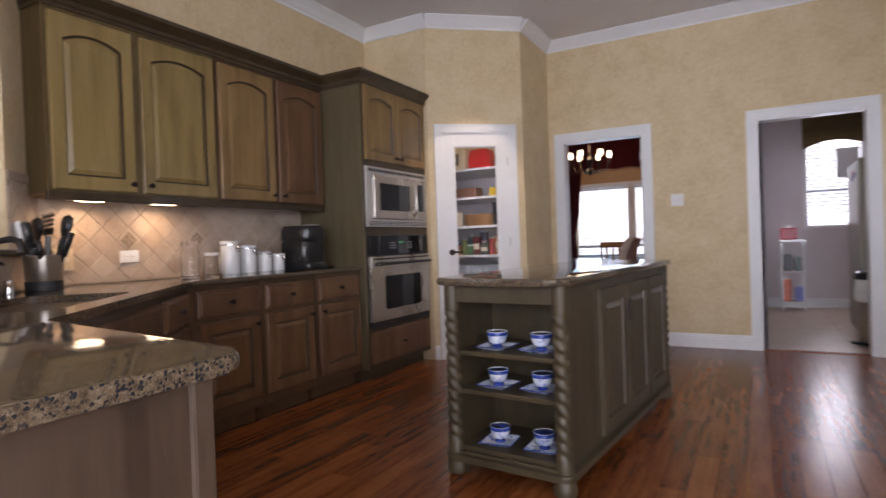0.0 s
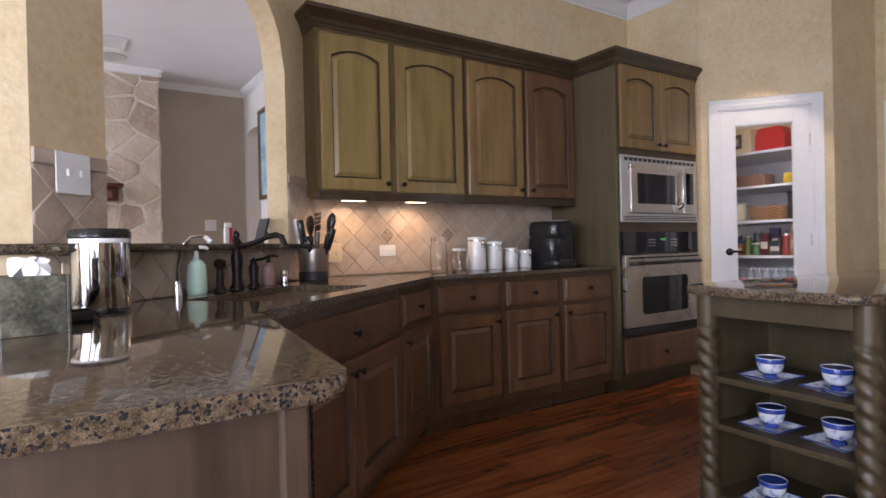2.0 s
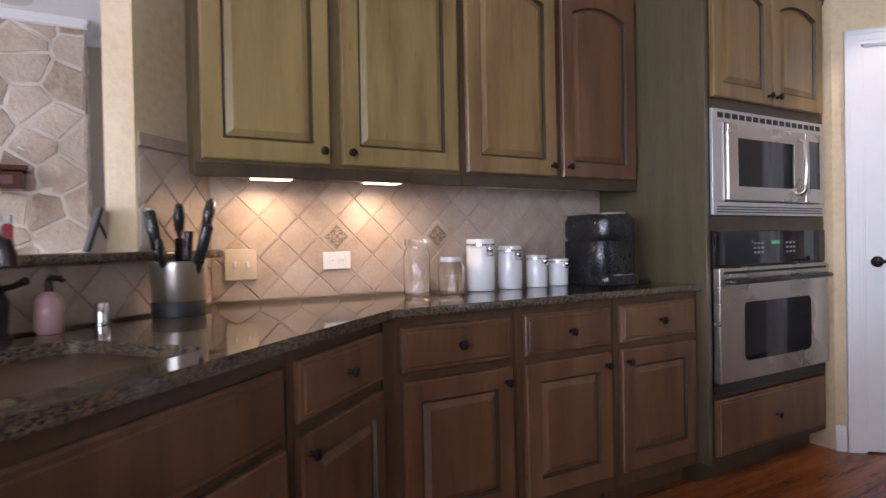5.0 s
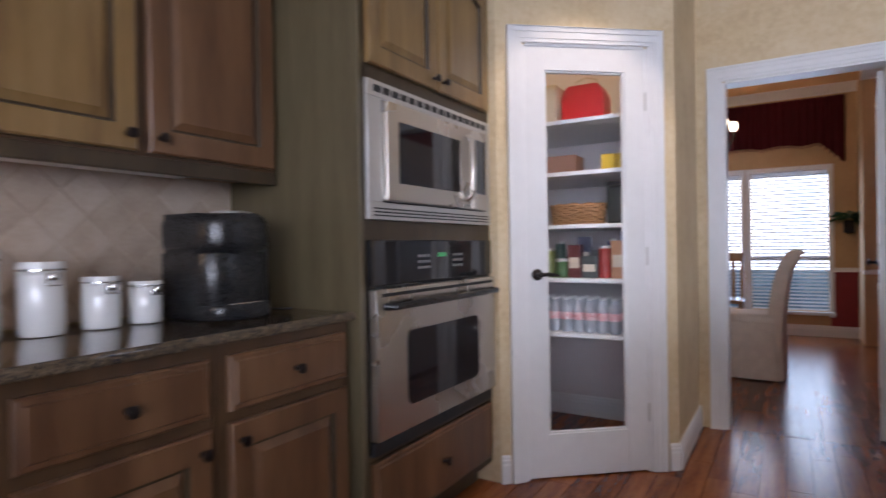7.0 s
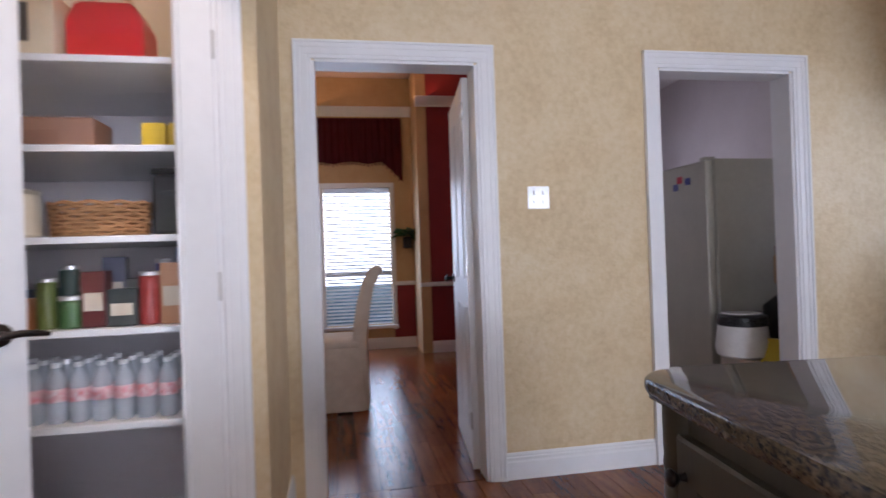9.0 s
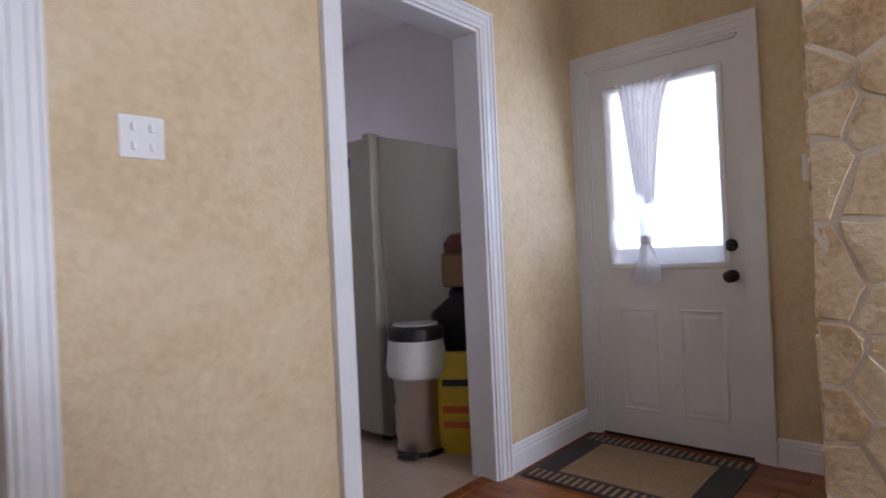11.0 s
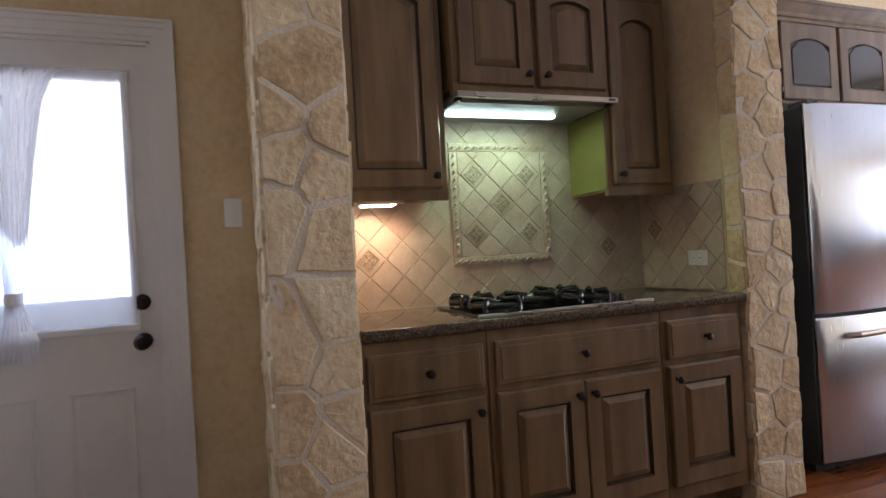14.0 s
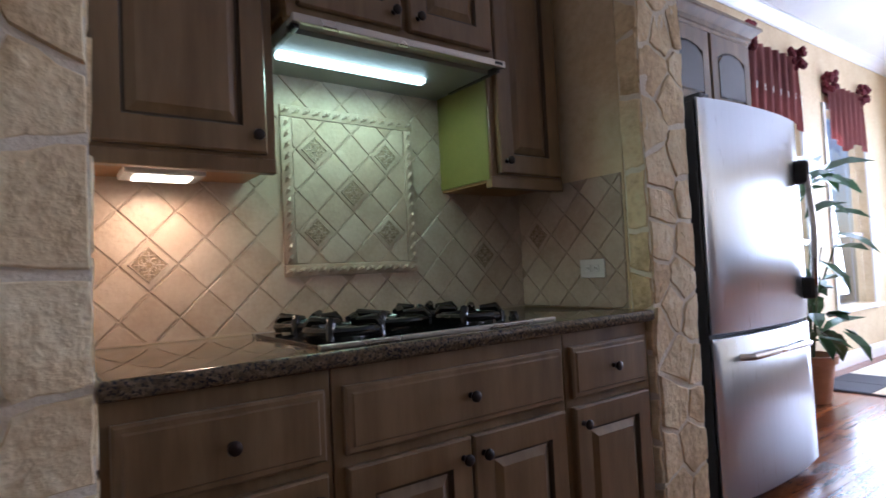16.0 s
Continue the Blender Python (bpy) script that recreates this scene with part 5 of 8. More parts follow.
SHEERT = two_shader("sheer_translucent", (0.90, 0.90, 0.92), 0.75)
sn = SHEERT.node_tree
clear, weave = sn.nodes.new("ShaderNodeBsdfTransparent"), sn.nodes.new("ShaderNodeMixShader")
cloth = sn.nodes["Material Output"].inputs[0].links[0].from_socket
weave.inputs[0].default_value = 0.5
sn.links.new(cloth, weave.inputs[1]), sn.links.new(clear.outputs[0], weave.inputs[2])
sn.links.new(weave.outputs[0], sn.nodes["Material Output"].inputs[0])
BLINDS = two_shader("white_blind_slat", (0.82, 0.86, 0.92), 0.6)
SKYGLOW = mat("bright_outdoors", [(0.55, 0.70, 0.80), (0.95, 0.97, 1.0), (1.0, 1.0, 1.0)], 1.0, 1.2, detail=3)
sn = SKYGLOW.node_tree
sb = sn.nodes["Principled BSDF"]
sn.links.new(sb.inputs["Base Color"].links[0].from_socket, sb.inputs["Emission Color"])
sb.inputs["Emission Strength"].default_value = 2.2


def backdrop(name, d):
    return structure(name, boxes(d), SKYGLOW, "bright overexposed outdoors")


backdrop("backdrop_dining", (-4.2, 11.6, -0.5, 0.4, 11.62, 3.2))
backdrop("backdrop_laundry", (0.0, 10.6, 0.5, 1.9, 10.62, 3.0))
backdrop("backdrop_door", (2.6, 5.0, 0.3, 2.62, 6.9, 2.6))
backdrop("backdrop_east", (3.2, -3.4, -0.2, 3.22, 2.6, 3.4))
backdrop("backdrop_south", (-2.4, -4.3, -0.2, 2.6, -4.28, 3.4))
# glow behind the added living room window, which is out of view
backdrop("backdrop_living", (-6.6, -4.3, -0.2, -2.5, -4.28, 3.4))

bd = thing("back_door", face_frame(EX, BD[1], 0, 180), "white half-glass exterior door with sheer curtain, closed", "door")
DW = BD[1] - BD[0]


def slab_with_hole(x0, y0, x1, y1, hx0, hy0, hx1, hy1, z0, z1):
    return boxes((x0, y0, z0, x1, hy0, z1), (x0, hy1, z0, x1, y1, z1), (x0, hy0, z0, hx0, hy1, z1), (hx1, hy0, z0, x1, hy1, z1))


part("slab", slab_with_hole(0.003, 0.012, DW - 0.003, 2.035, 0.115, 0.95, 0.685, 1.90, -0.060, -0.015), WHITE, bd)
for d in ((0.09, 0.925, -0.016, 0.71, 0.955, -0.004), (0.09, 1.895, -0.016, 0.71, 1.925, -0.004), (0.09, 0.955, -0.016, 0.12, 1.895, -0.004), (0.68, 0.955, -0.016, 0.71, 1.895, -0.004)):
    part("glazing_frame", boxes(d, bevel=0.004), WHITE, bd)
g = part("glass_pane", boxes((0.116, 0.951, -0.040, 0.684, 1.899, -0.036)), PANE, bd)
g.visible_shadow = False
for x0 in (0.13, 0.455):
    w, h = 0.22, 0.56
    bm = bmesh.new()
    rs = [[bm.verts.new(p) for p in ((i, i, z), (w - i, i, z), (w - i, h - i, z), (i, h - i, z))] for i, z in ((0, 0), (0.008, 0.006), (0.018, 0.001), (0.030, 0.001), (0.045, 0.005), (0.05, 0.005))]
    for a, b in zip(rs, rs[1:]):
        for i in range(4):
            bm.faces.new((a[i], a[(i + 1) % 4], b[(i + 1) % 4], b[i]))
    bm.faces.new(rs[-1])
    p = part("raised_panel", bm, WHITE, bd)
    p.matrix_local = pose(x0, 0.155, -0.0145)
for z, big in ((1.035, 0), (0.885, 1)):
    bm = lathe(bmesh.new(), [(0.031, -0.015), (0.031, -0.006), (0.026, 0.0), (0.012, 0.004), (0.012, 0.02 if big else 0.006), (0.028 if big else 0.020, 0.03 if big else 0.008), (0.030 if big else 0.02, 0.045 if big else 0.012), (0.02, 0.058 if big else 0.014), (0.0, 0.06 if big else 0.015)], 22, Matrix.Translation((DW - 0.07, z, 0)))
    part("door_knob" if big else "deadbolt", bm, BRONZE, bd, "dark bronze", True)
part("threshold", boxes((0, 0.0005, -0.12, DW, 0.012, -0.002)), BRONZE, bd)
for z in (0.2, 1.0, 1.8):
    part("hinge", boxes((-0.006, z, -0.014, 0.004, z + 0.1, -0.002), bevel=0.002), SILVER, bd)
cu = thing("door_curtain", face_frame(EX - 0.004, BD[1], 0, 180), "white sheer curtain tied in the middle over the door glass", "curtain")


def hourglass(levels, n=44, waves=9, amp=0.012):
    """A tied cloth: (height, left, right) levels, folded in waves."""
    bm = bmesh.new()
    rows = []
    for z, a, b in levels:
        row = []
        for i in range(n + 1):
            f = i / n
            row.append(bm.verts.new((a + (b - a) * f, z, 0.012 + amp * (1 + math.sin(f * waves * 2 * math.pi + 0.6 * math.sin(9 * z))) * (0.6 + 0.4 * math.sin(5 * f + z)))))
        rows.append(row)
    for a, b in zip(rows, rows[1:]):
        for i in range(n):
            bm.faces.new((a[i], a[i + 1], b[i + 1], b[i]))
    return bm


lv = [(1.93, 0.17, 0.50), (1.90, 0.19, 0.47), (1.8, 0.21, 0.43), (1.6, 0.235, 0.40), (1.4, 0.26, 0.375), (1.22, 0.275, 0.355), (1.10, 0.285, 0.34), (1.06, 0.286, 0.335), (1.0, 0.27, 0.36), (0.92, 0.245, 0.385), (0.85, 0.235, 0.38)]
part("tied_panel", hourglass(lv), two_shader("gathered_curtain", (0.90, 0.90, 0.93), 0.6), cu, "", True)
part("side_panel", hourglass([(1.92, 0.09, 0.705), (1.7, 0.10, 0.705), (1.4, 0.10, 0.70), (1.14, 0.10, 0.70), (0.962, 0.10, 0.70)], 40, 11, 0.004), SHEERT, cu, "", True)
part("rod", tube(bmesh.new(), [(0.08, 1.925, 0.022), (0.72, 1.925, 0.022)], 0.006), WHITE, cu, "", True)
part("tie_band", lathe(bmesh.new(), [(0.028, -0.022), (0.031, 0), (0.028, 0.022)], 16, Matrix.Translation((0.311, 1.08, 0.022)) @ Matrix.Rotation(radians(90), 4, "X")), SHEER, cu, "", True)

# made-up blue strip: gives the dining window view its dim bluish lower part
structure("hedge", boxes((-4.2, 11.2, -0.5, 0.4, 11.4, 0.74)), mat("low_strip_blues", [(0.08, 0.20, 0.34), (0.22, 0.40, 0.56), (0.45, 0.60, 0.70)], 0.9, 5.0), "blue strip added outside for the dimmer foot of the dining window")
# added slab: stands in for the darker, bluish view low in the door glass
structure("garden_wall", boxes((2.3, 4.6, -0.1, 2.4, 7.2, 1.03)), plain("outdoor_slab_grey", (0.44, 0.52, 0.62), 0.8), "grey slab added outside for the darker foot of the door glass")
# open dining room door
dd = thing("dining_door", pose(-1.080, 6.415, 0, 0, 0, 84), "white panelled door standing open into the dining room", "door")
part("slab", boxes((0.0, 0.0, 0.01, 0.775, 0.035, 2.06), bevel=0.002), WHITE, dd)
for x0, x1, z0, z1 in ((0.10, 0.36, 0.2, 0.85), (0.42, 0.68, 0.2, 0.85), (0.10, 0.36, 1.0, 1.9), (0.42, 0.68, 1.0, 1.9)):
    part("raised_panel", boxes((x0, 0.034, z0, x1, 0.041, z1), bevel=0.004), WHITE, dd)
bm = lathe(bmesh.new(), [(0.028, 0), (0.026, 0.008), (0.011, 0.012), (0.011, 0.04), (0.027, 0.05), (0.0, 0.066)], 18, Matrix.Translation((0.71, 0.036, 0.98)) @ Matrix.Rotation(radians(-90), 4, "X"))
part("door_knob", bm, BRONZE, dd, "dark bronze knob", True)
for z in (0.22, 1.02, 1.84):
    part("hinge", boxes((-0.012, 0.030, z, 0.002, 0.042, z + 0.09), bevel=0.002), SILVER, dd, "steel hinge")


def window_unit(name, m, w, h, label, bars=True, slats=0.0):
    """A window in its own frame: x 0..w, y 0..h, z out of the wall."""
    t = thing(name, m, label, "window", "", "structure")
    for d in ((-0.05, -0.06, 0, 0, h + 0.06, 0.02), (w, -0.06, 0, w + 0.05, h + 0.06, 0.02), (0, h, 0, w, h + 0.06, 0.02)):
        part("window_frame", boxes(d, bevel=0.004), WHITE, t)
    part("window_sill", boxes((-0.06, -0.04, 0, w + 0.06, 0, 0.06), bevel=0.006), WHITE, t)
    if bars:
        part("meeting_rail", boxes((0, h * 0.36, -0.10, w, h * 0.36 + 0.04, -0.06), bevel=0.003), WHITE, t)
    p = part("pane", boxes((0, 0, -0.085, w, h, -0.081)), PANE, t)
    p.visible_shadow = False
    if slats:
        n = int(h / slats)
        me = None
        for i in range(n):
            if me is None:
                bm = boxes((0.01, -0.001, -0.020, w - 0.01, 0.001, 0.020))
                bmesh.ops.rotate(bm, verts=bm.verts, cent=(0, 0, 0), matrix=Matrix.Rotation(radians(24), 3, "X"))
                o = part("slat", bm, BLINDS, t)
                me = o.data
            else:
                o = new("slat", me)
                o.parent = t
            o.matrix_local = pose(0, 0.02 + i * slats, -0.035)
        part("headrail", boxes((0.005, h - 0.05, -0.06, w - 0.005, h, -0.012), bevel=0.004), BLINDS, t)
    return t


window_unit("window_1", face_frame(-2.95, 10.49, 0.29, -90), 0.90, 1.67, "white dining window with open horizontal blinds", True, 0.042)
window_unit("window_2", face_frame(-1.94, 10.49, 0.29, -90), 0.80, 1.67, "white dining window with open horizontal blinds", True, 0.042)
window_unit("window_3", face_frame(0.51, 9.75, 1.14, -90), 0.63, 1.26, "laundry window with blinds", True, 0.05)
window_unit("window_4", face_frame(2.0, 0.25, 0.55, 180), 1.0, 1.90, "tall white breakfast window")
window_unit("window_5", face_frame(2.0, -1.30, 0.55, 180), 0.95, 1.90, "tall white breakfast window")
window_unit("window_6", face_frame(1.5, -3.2, 0.55, 90), 2.8, 1.90, "wide white breakfast window", True)

# plates, switches and outlets
def wall_plate(m, w, h, kind, label, material=None):
    t = thing("outlet" if kind == "outlet" else "light_switch", m, label, "outlet" if kind == "outlet" else "switch")
    part("plate", boxes((-w / 2, -h / 2, 0.0005, w / 2, h / 2, 0.007), bevel=0.003), material or PORCELAIN, t)
    if kind == "outlet":
        for s in (-1, 1):
            q = (s * 0.02, 0) if w > h else (0, s * 0.02)
            part("socket", boxes((q[0] - 0.014, q[1] - 0.014, 0.007, q[0] + 0.014, q[1] + 0.014, 0.009), bevel=0.002), material or WHITE, t)
            for e in (-0.005, 0.005):
                part("slot", boxes((q[0] + e - 0.001, q[1] - 0.004, 0.009, q[0] + e + 0.001, q[1] + 0.005, 0.0095)), MATTBLACK, t)
    else:
        n = max(1, round((w - 0.03) / 0.045))
        for i in range(n):
            x = (i - (n - 1) / 2) * 0.046
            for z in ((-0.025, 0.025) if kind == "quad" else (0,)):
                part("toggle", boxes((x - 0.005, z - 0.011, 0.007, x + 0.005, z + 0.011, 0.016), bevel=0.002), WHITE, t)
    return t


wall_plate(face_frame(-0.765, NY, 1.41, -90), 0.115, 0.115, "quad", "white four-toggle switch plate on the yellow wall")
wall_plate(face_frame(EX, 5.12, 1.37, 180), 0.072, 0.118, "switch", "white single switch plate by the back door")
wall_plate(face_frame(WX + 0.012, 2.45, 1.06, 0), 0.118, 0.072, "outlet", "white outlet on the tiled backsplash")
wall_plate(face_frame(WX + 0.012, 2.07, 1.055, 0), 0.118, 0.118, "switch", "almond double switch plate on the backsplash", plain("almond_plastic", (0.60, 0.50, 0.36), 0.35))
wall_plate(face_frame(1.243, AY0 + 0.018, 1.066, 90), 0.118, 0.072, "outlet", "white outlet on the alcove tile")
DM = 0.7071
wall_plate(face_frame(-2.158 + 0.012, 0.708 + 0.012, 1.325, 45), 0.125, 0.125, "switch", "white double switch plate on the tiled pillar")
wall_plate(face_frame(-6.45, 1.99, 1.355, 0), 0.115, 0.115, "outlet", "white wall plate in the living room")
wall_plate(face_frame(-2.13 + 0.02, 0.69 + 0.02, 1.0, 45), 0.072, 0.115, "outlet", "almond outlet on the low backsplash", bpy.data.materials["almond_plastic"])
wall_plate(face_frame(-1.02, 10.488, 0.42, -90), 0.07, 0.115, "outlet", "white outlet on the red wainscot")

# ---- things on the counter ----
def canister(x, y, r, h):
    t = thing("canister", pose(x, y, TOP), "white ceramic canister with steel clamp lid", "canister", "white canisters in a row")
    part("jar", lathe(bmesh.new(), [(r * 0.94, 0.0005), (r, 0.008), (r, h * 0.80), (r * 0.97, h * 0.82), (r * 0.99, h * 0.84)], 28), PORCELAIN, t, "", True)
    part("lid", lathe(bmesh.new(), [(r * 1.0, h * 0.85), (r * 1.03, h * 0.865), (r * 1.03, h * 0.95), (r * 0.98, h), (0.0, h)], 28), PORCELAIN, t, "", True)
    part("band", lathe(bmesh.new(), [(r * 1.03, h * 0.872), (r * 1.045, h * 0.876), (r * 1.045, h * 0.90), (r * 1.03, h * 0.904)], 28), CHROME, t, "polished steel band", True)
    part("seal", lathe(bmesh.new(), [(r * 1.0, h * 0.835), (r * 1.015, h * 0.84), (r * 1.0, h * 0.852)], 28), PORCELAIN, t, "", True)
    part("clamp", tube(bmesh.new(), [(r + 0.004, -0.012, h * 0.86), (r + 0.012, -0.014, h * 0.68), (r + 0.012, 0.014, h * 0.68), (r + 0.004, 0.012, h * 0.86)], 0.0032, 6), CHROME, t, "wire clamp", True)
    part("latch", lathe(bmesh.new(), [(0.002, -0.013), (0.010, -0.009), (0.013, 0.0), (0.010, 0.009), (0.002, 0.013)], 14, Matrix.Translation((r + 0.012, 0, h * 0.80))), CHROME, t, "round steel latch", True)


for y, r, h in ((3.03, 0.062, 0.222), (3.185, 0.054, 0.19), (3.335, 0.049, 0.145), (3.465, 0.046, 0.125)):
    canister(-3.2, y, r, h)
for x, y, r, h, white in ((-3.20, 2.72, 0.055, 0.225, 0), (-3.18, 2.87, 0.055, 0.15, 1)):
    t = thing("glass_jar", pose(x, y, TOP), "clear glass jar with white lid" if white else "tall clear glass jar with glass lid", "jar", "glass jars")
    part("jar", lathe(bmesh.new(), [(r * 0.9, 0.0005), (r, 0.01), (r, h * 0.72), (r * 0.8, h * 0.82), (r * 0.8, h * 0.87), (r * 0.76, h * 0.87), (r * 0.75, h * 0.82), (r * 0.94, h * 0.71), (r * 0.94, 0.012), (0.0, 0.009)], 26), CLEAR, t, "", True)
    part("lid", lathe(bmesh.new(), [(r * 0.84, h * 0.875), (r * 0.86, h * 0.9), (r * 0.86, h), (0, h + 0.001)], 26), PORCELAIN if white else CLEAR, t, "", True)
cm = thing("coffee_maker", pose(-3.12, 3.66, TOP), "glossy black single-cup coffee maker", "coffee maker")
part("base", prism(bmesh.new(), rounded([(-0.14, -0.115), (0.15, -0.115), (0.15, 0.115), (-0.14, 0.115)], [0.03, 0.06, 0.06, 0.03]), 0.0005, 0.045, 0.006, 2), BLACK, cm, "", True)
part("column", prism(bmesh.new(), rounded([(-0.14, -0.122), (0.125, -0.122), (0.125, 0.122), (-0.14, 0.122)], [0.04, 0.07, 0.07, 0.04]), 0.045, 0.205, 0.004, 2), BLACK, cm, "", True)
bm = bmesh.new()
prism(bm, rounded([(-0.14, -0.125), (0.15, -0.125), (0.15, 0.125), (-0.14, 0.125)], [0.05, 0.09, 0.09, 0.05]), 0.20, 0.325, 0.035, 5)
part("head", bm, BLACK, cm, "", True)
part("lever", tube(bmesh.new(), [(0.05, -0.06, 0.322), (0.095, -0.05, 0.324), (0.115, 0.0, 0.324), (0.095, 0.05, 0.324), (0.05, 0.06, 0.322)], 0.010, 8), SILVER, cm, "silver lever", True)
part("water_tank", prism(bmesh.new(), rounded([(-0.13, 0.126), (0.06, 0.126), (0.06, 0.165), (-0.13, 0.165)], [0.015] * 4), 0.03, 0.29, 0.006, 2), BLACKGLASS, cm, "", True)
part("drip_tray", boxes((0.03, -0.07, 0.045, 0.14, 0.07, 0.05), bevel=0.002), CHROME, cm)
part("power_cord", tube(bmesh.new(), [(-0.02, 0.13, 0.008), (0.03, 0.19, 0.006), (0.07, 0.20, 0.006), (0.09, 0.23, 0.006)], 0.004, 6), BLACK, cm, "", True)

uh = thing("utensil_holder", pose(-3.09, 1.83, TOP, 0, 0, 20), "steel crock full of black cooking utensils", "utensils")
part("crock", lathe(bmesh.new(), [(0.076, 0.045), (0.078, 0.05), (0.084, 0.165), (0.081, 0.168), (0.074, 0.05), (0.0, 0.048)], 26), STEEL, uh, "", True)
part("base_band", lathe(bmesh.new(), [(0.078, 0.0005), (0.079, 0.04), (0.076, 0.046), (0.0, 0.047)], 26), MATTBLACK, uh, "", True)


def utensil(lean, turn, length, kind, material):
    bm = bmesh.new()
    tube(bm, [(0, 0, 0.055), (0, 0, length * 0.62)], [0.006, 0.008], 8)
    if kind == "spoon":
        lathe(bm, [(0.004, 0), (0.026, 0.035), (0.034, 0.07), (0.026, 0.10), (0.0, 0.112)], 16, Matrix.Translation((0, 0, length * 0.60)) @ Matrix.Diagonal((1, 0.3, 1, 1)))
    elif kind == "turner":
        xs, zs = [-0.039 + 0.0078 * i for i in range(11)], [length * 0.63 + 0.0095 * i for i in range(11)]
        grid = [[bm.verts.new((x * (0.8 + 0.02 * k), 0, z)) for x in xs] for k, z in enumerate(zs)]
        web = [bm.faces.new((grid[k][i], grid[k][i + 1], grid[k + 1][i + 1], grid[k + 1][i])) for k in range(10) for i in range(10) if not (k % 2 and i % 2 and k > 1)]
        bmesh.ops.solidify(bm, geom=web, thickness=0.003)
    elif kind == "spatula":
        box(bm, -0.028, -0.004, length * 0.6, 0.028, 0.004, length * 0.6 + 0.10, 0.0035)
    elif kind == "tongs":
        tube(bm, [(0.0, 0, length * 0.5), (0.022, 0, length * 0.62), (0.022, 0, length * 0.72), (0, 0, length * 0.78), (-0.022, 0, length * 0.72), (-0.022, 0, length * 0.62), (0.0, 0, length * 0.5)], 0.006, 8)
    else:
        box(bm, -0.014, -0.009, length * 0.6, 0.014, 0.009, length * 0.6 + 0.11, 0.006)
    o = part(kind, bm, material, uh, "", True)
    o.matrix_local = pose(0, 0, 0.0) @ Matrix.Rotation(radians(turn), 4, "Z") @ Matrix.Translation((0.022, 0, 0)) @ Matrix.Rotation(radians(lean), 4, "Y") @ Matrix.Rotation(radians(-turn - 25), 4, "Z") @ Matrix.Diagonal((1.8, 1.8, 1.14, 1))


utensil(14, 40, 0.36, "spoon", BLACK)
utensil(4, 100, 0.37, "turner", BLACK)
utensil(16, 200, 0.33, "spatula", PORCELAIN)
utensil(20, 20, 0.25, "handle", BLACK)
utensil(9, 150, 0.34, "spoon", BLACK)
utensil(16, 300, 0.27, "tongs", BLACK)
utensil(10, 260, 0.30, "handle", BLACK)

fa = thing("faucet", pose(-2.685, 1.325, TOP, 0, 0, 45), "oil-rubbed bronze bridge faucet with curved spout", "faucet")
part("body", lathe(bmesh.new(), [(0.032, 0.0005), (0.032, 0.008), (0.024, 0.02), (0.020, 0.05), (0.024, 0.10), (0.026, 0.14), (0.018, 0.16), (0.021, 0.19), (0.026, 0.20), (0.021, 0.21), (0.012, 0.225), (0.016, 0.236), (0.014, 0.245), (0.005, 0.255), (0.0, 0.257)], 20), BRONZE, fa, "", True)
part("spout", tube(bmesh.new(), [(0.0, 0, 0.185), (0.05, 0, 0.19), (0.10, 0.0, 0.205), (0.15, 0.0, 0.225), (0.19, 0, 0.232), (0.215, 0, 0.222), (0.225, 0, 0.195), (0.225, 0, 0.18)], [0.015, 0.013, 0.012, 0.012, 0.013, 0.014, 0.015, 0.018], 12), BRONZE, fa, "curved spout", True)
fs = thing("faucet_sprayer", pose(-2.60, 1.235, TOP), "bronze side sprayer beside the faucet", "faucet")
part("base", lathe(bmesh.new(), [(0.026, 0.0005), (0.026, 0.006), (0.017, 0.02)], 18), BRONZE, fs, "", True)
part("handle", lathe(bmesh.new(), [(0.015, 0.02), (0.016, 0.06), (0.013, 0.09), (0.024, 0.105), (0.025, 0.125), (0.012, 0.135), (0.0, 0.136)], 18), BRONZE, fs, "", True)
fh = thing("lever_tap", pose(-2.785, 1.425, TOP), "bronze faucet lever on its base", "faucet")
part("base", lathe(bmesh.new(), [(0.026, 0.0005), (0.026, 0.006), (0.018, 0.02), (0.021, 0.06), (0.023, 0.09), (0.014, 0.11), (0.018, 0.12), (0.0, 0.135)], 18), BRONZE, fh, "", True)
part("lever", tube(bmesh.new(), [(0, 0, 0.12), (0.035, 0.035, 0.128), (0.06, 0.06, 0.14)], [0.008, 0.007, 0.010], 10), BRONZE, fh, "", True)


def pump_bottle(x, y, r, h, body, pump, label):
    t = thing("soap_bottle", pose(x, y, TOP, 0, 0, 40), label, "soap dispenser")
    part("bottle", lathe(bmesh.new(), [(r * 0.85, 0.0005), (r, 0.012), (r * 0.98, h * 0.4), (r * 0.9, h * 0.62), (r * 0.6, h * 0.70), (r * 0.4, h * 0.73), (r * 0.4, h * 0.76)], 22), body, t, "", True)
    part("pump", tube(bmesh.new(), [(0, 0, h * 0.75), (0, 0, h * 0.95), (0.008, 0, h), (0.045, 0, h * 0.985), (0.052, 0, h * 0.95)], [0.012, 0.008, 0.008, 0.007, 0.006], 10), pump, t, "", True)
    return t


pump_bottle(-2.49, 1.125, 0.038, 0.185, plain("pale_green_plastic", (0.52, 0.72, 0.62), 0.25), PORCELAIN, "pale green soap bottle with white pump")
pump_bottle(-2.86, 1.515, 0.033, 0.14, plain("pink_soap", (0.34, 0.20, 0.19), 0.12), BRONZE, "pinkish liquid soap bottle with dark pump")
cp = thing("air_gap_cap", pose(-2.965, 1.625, TOP), "small steel air gap cap", "cap")
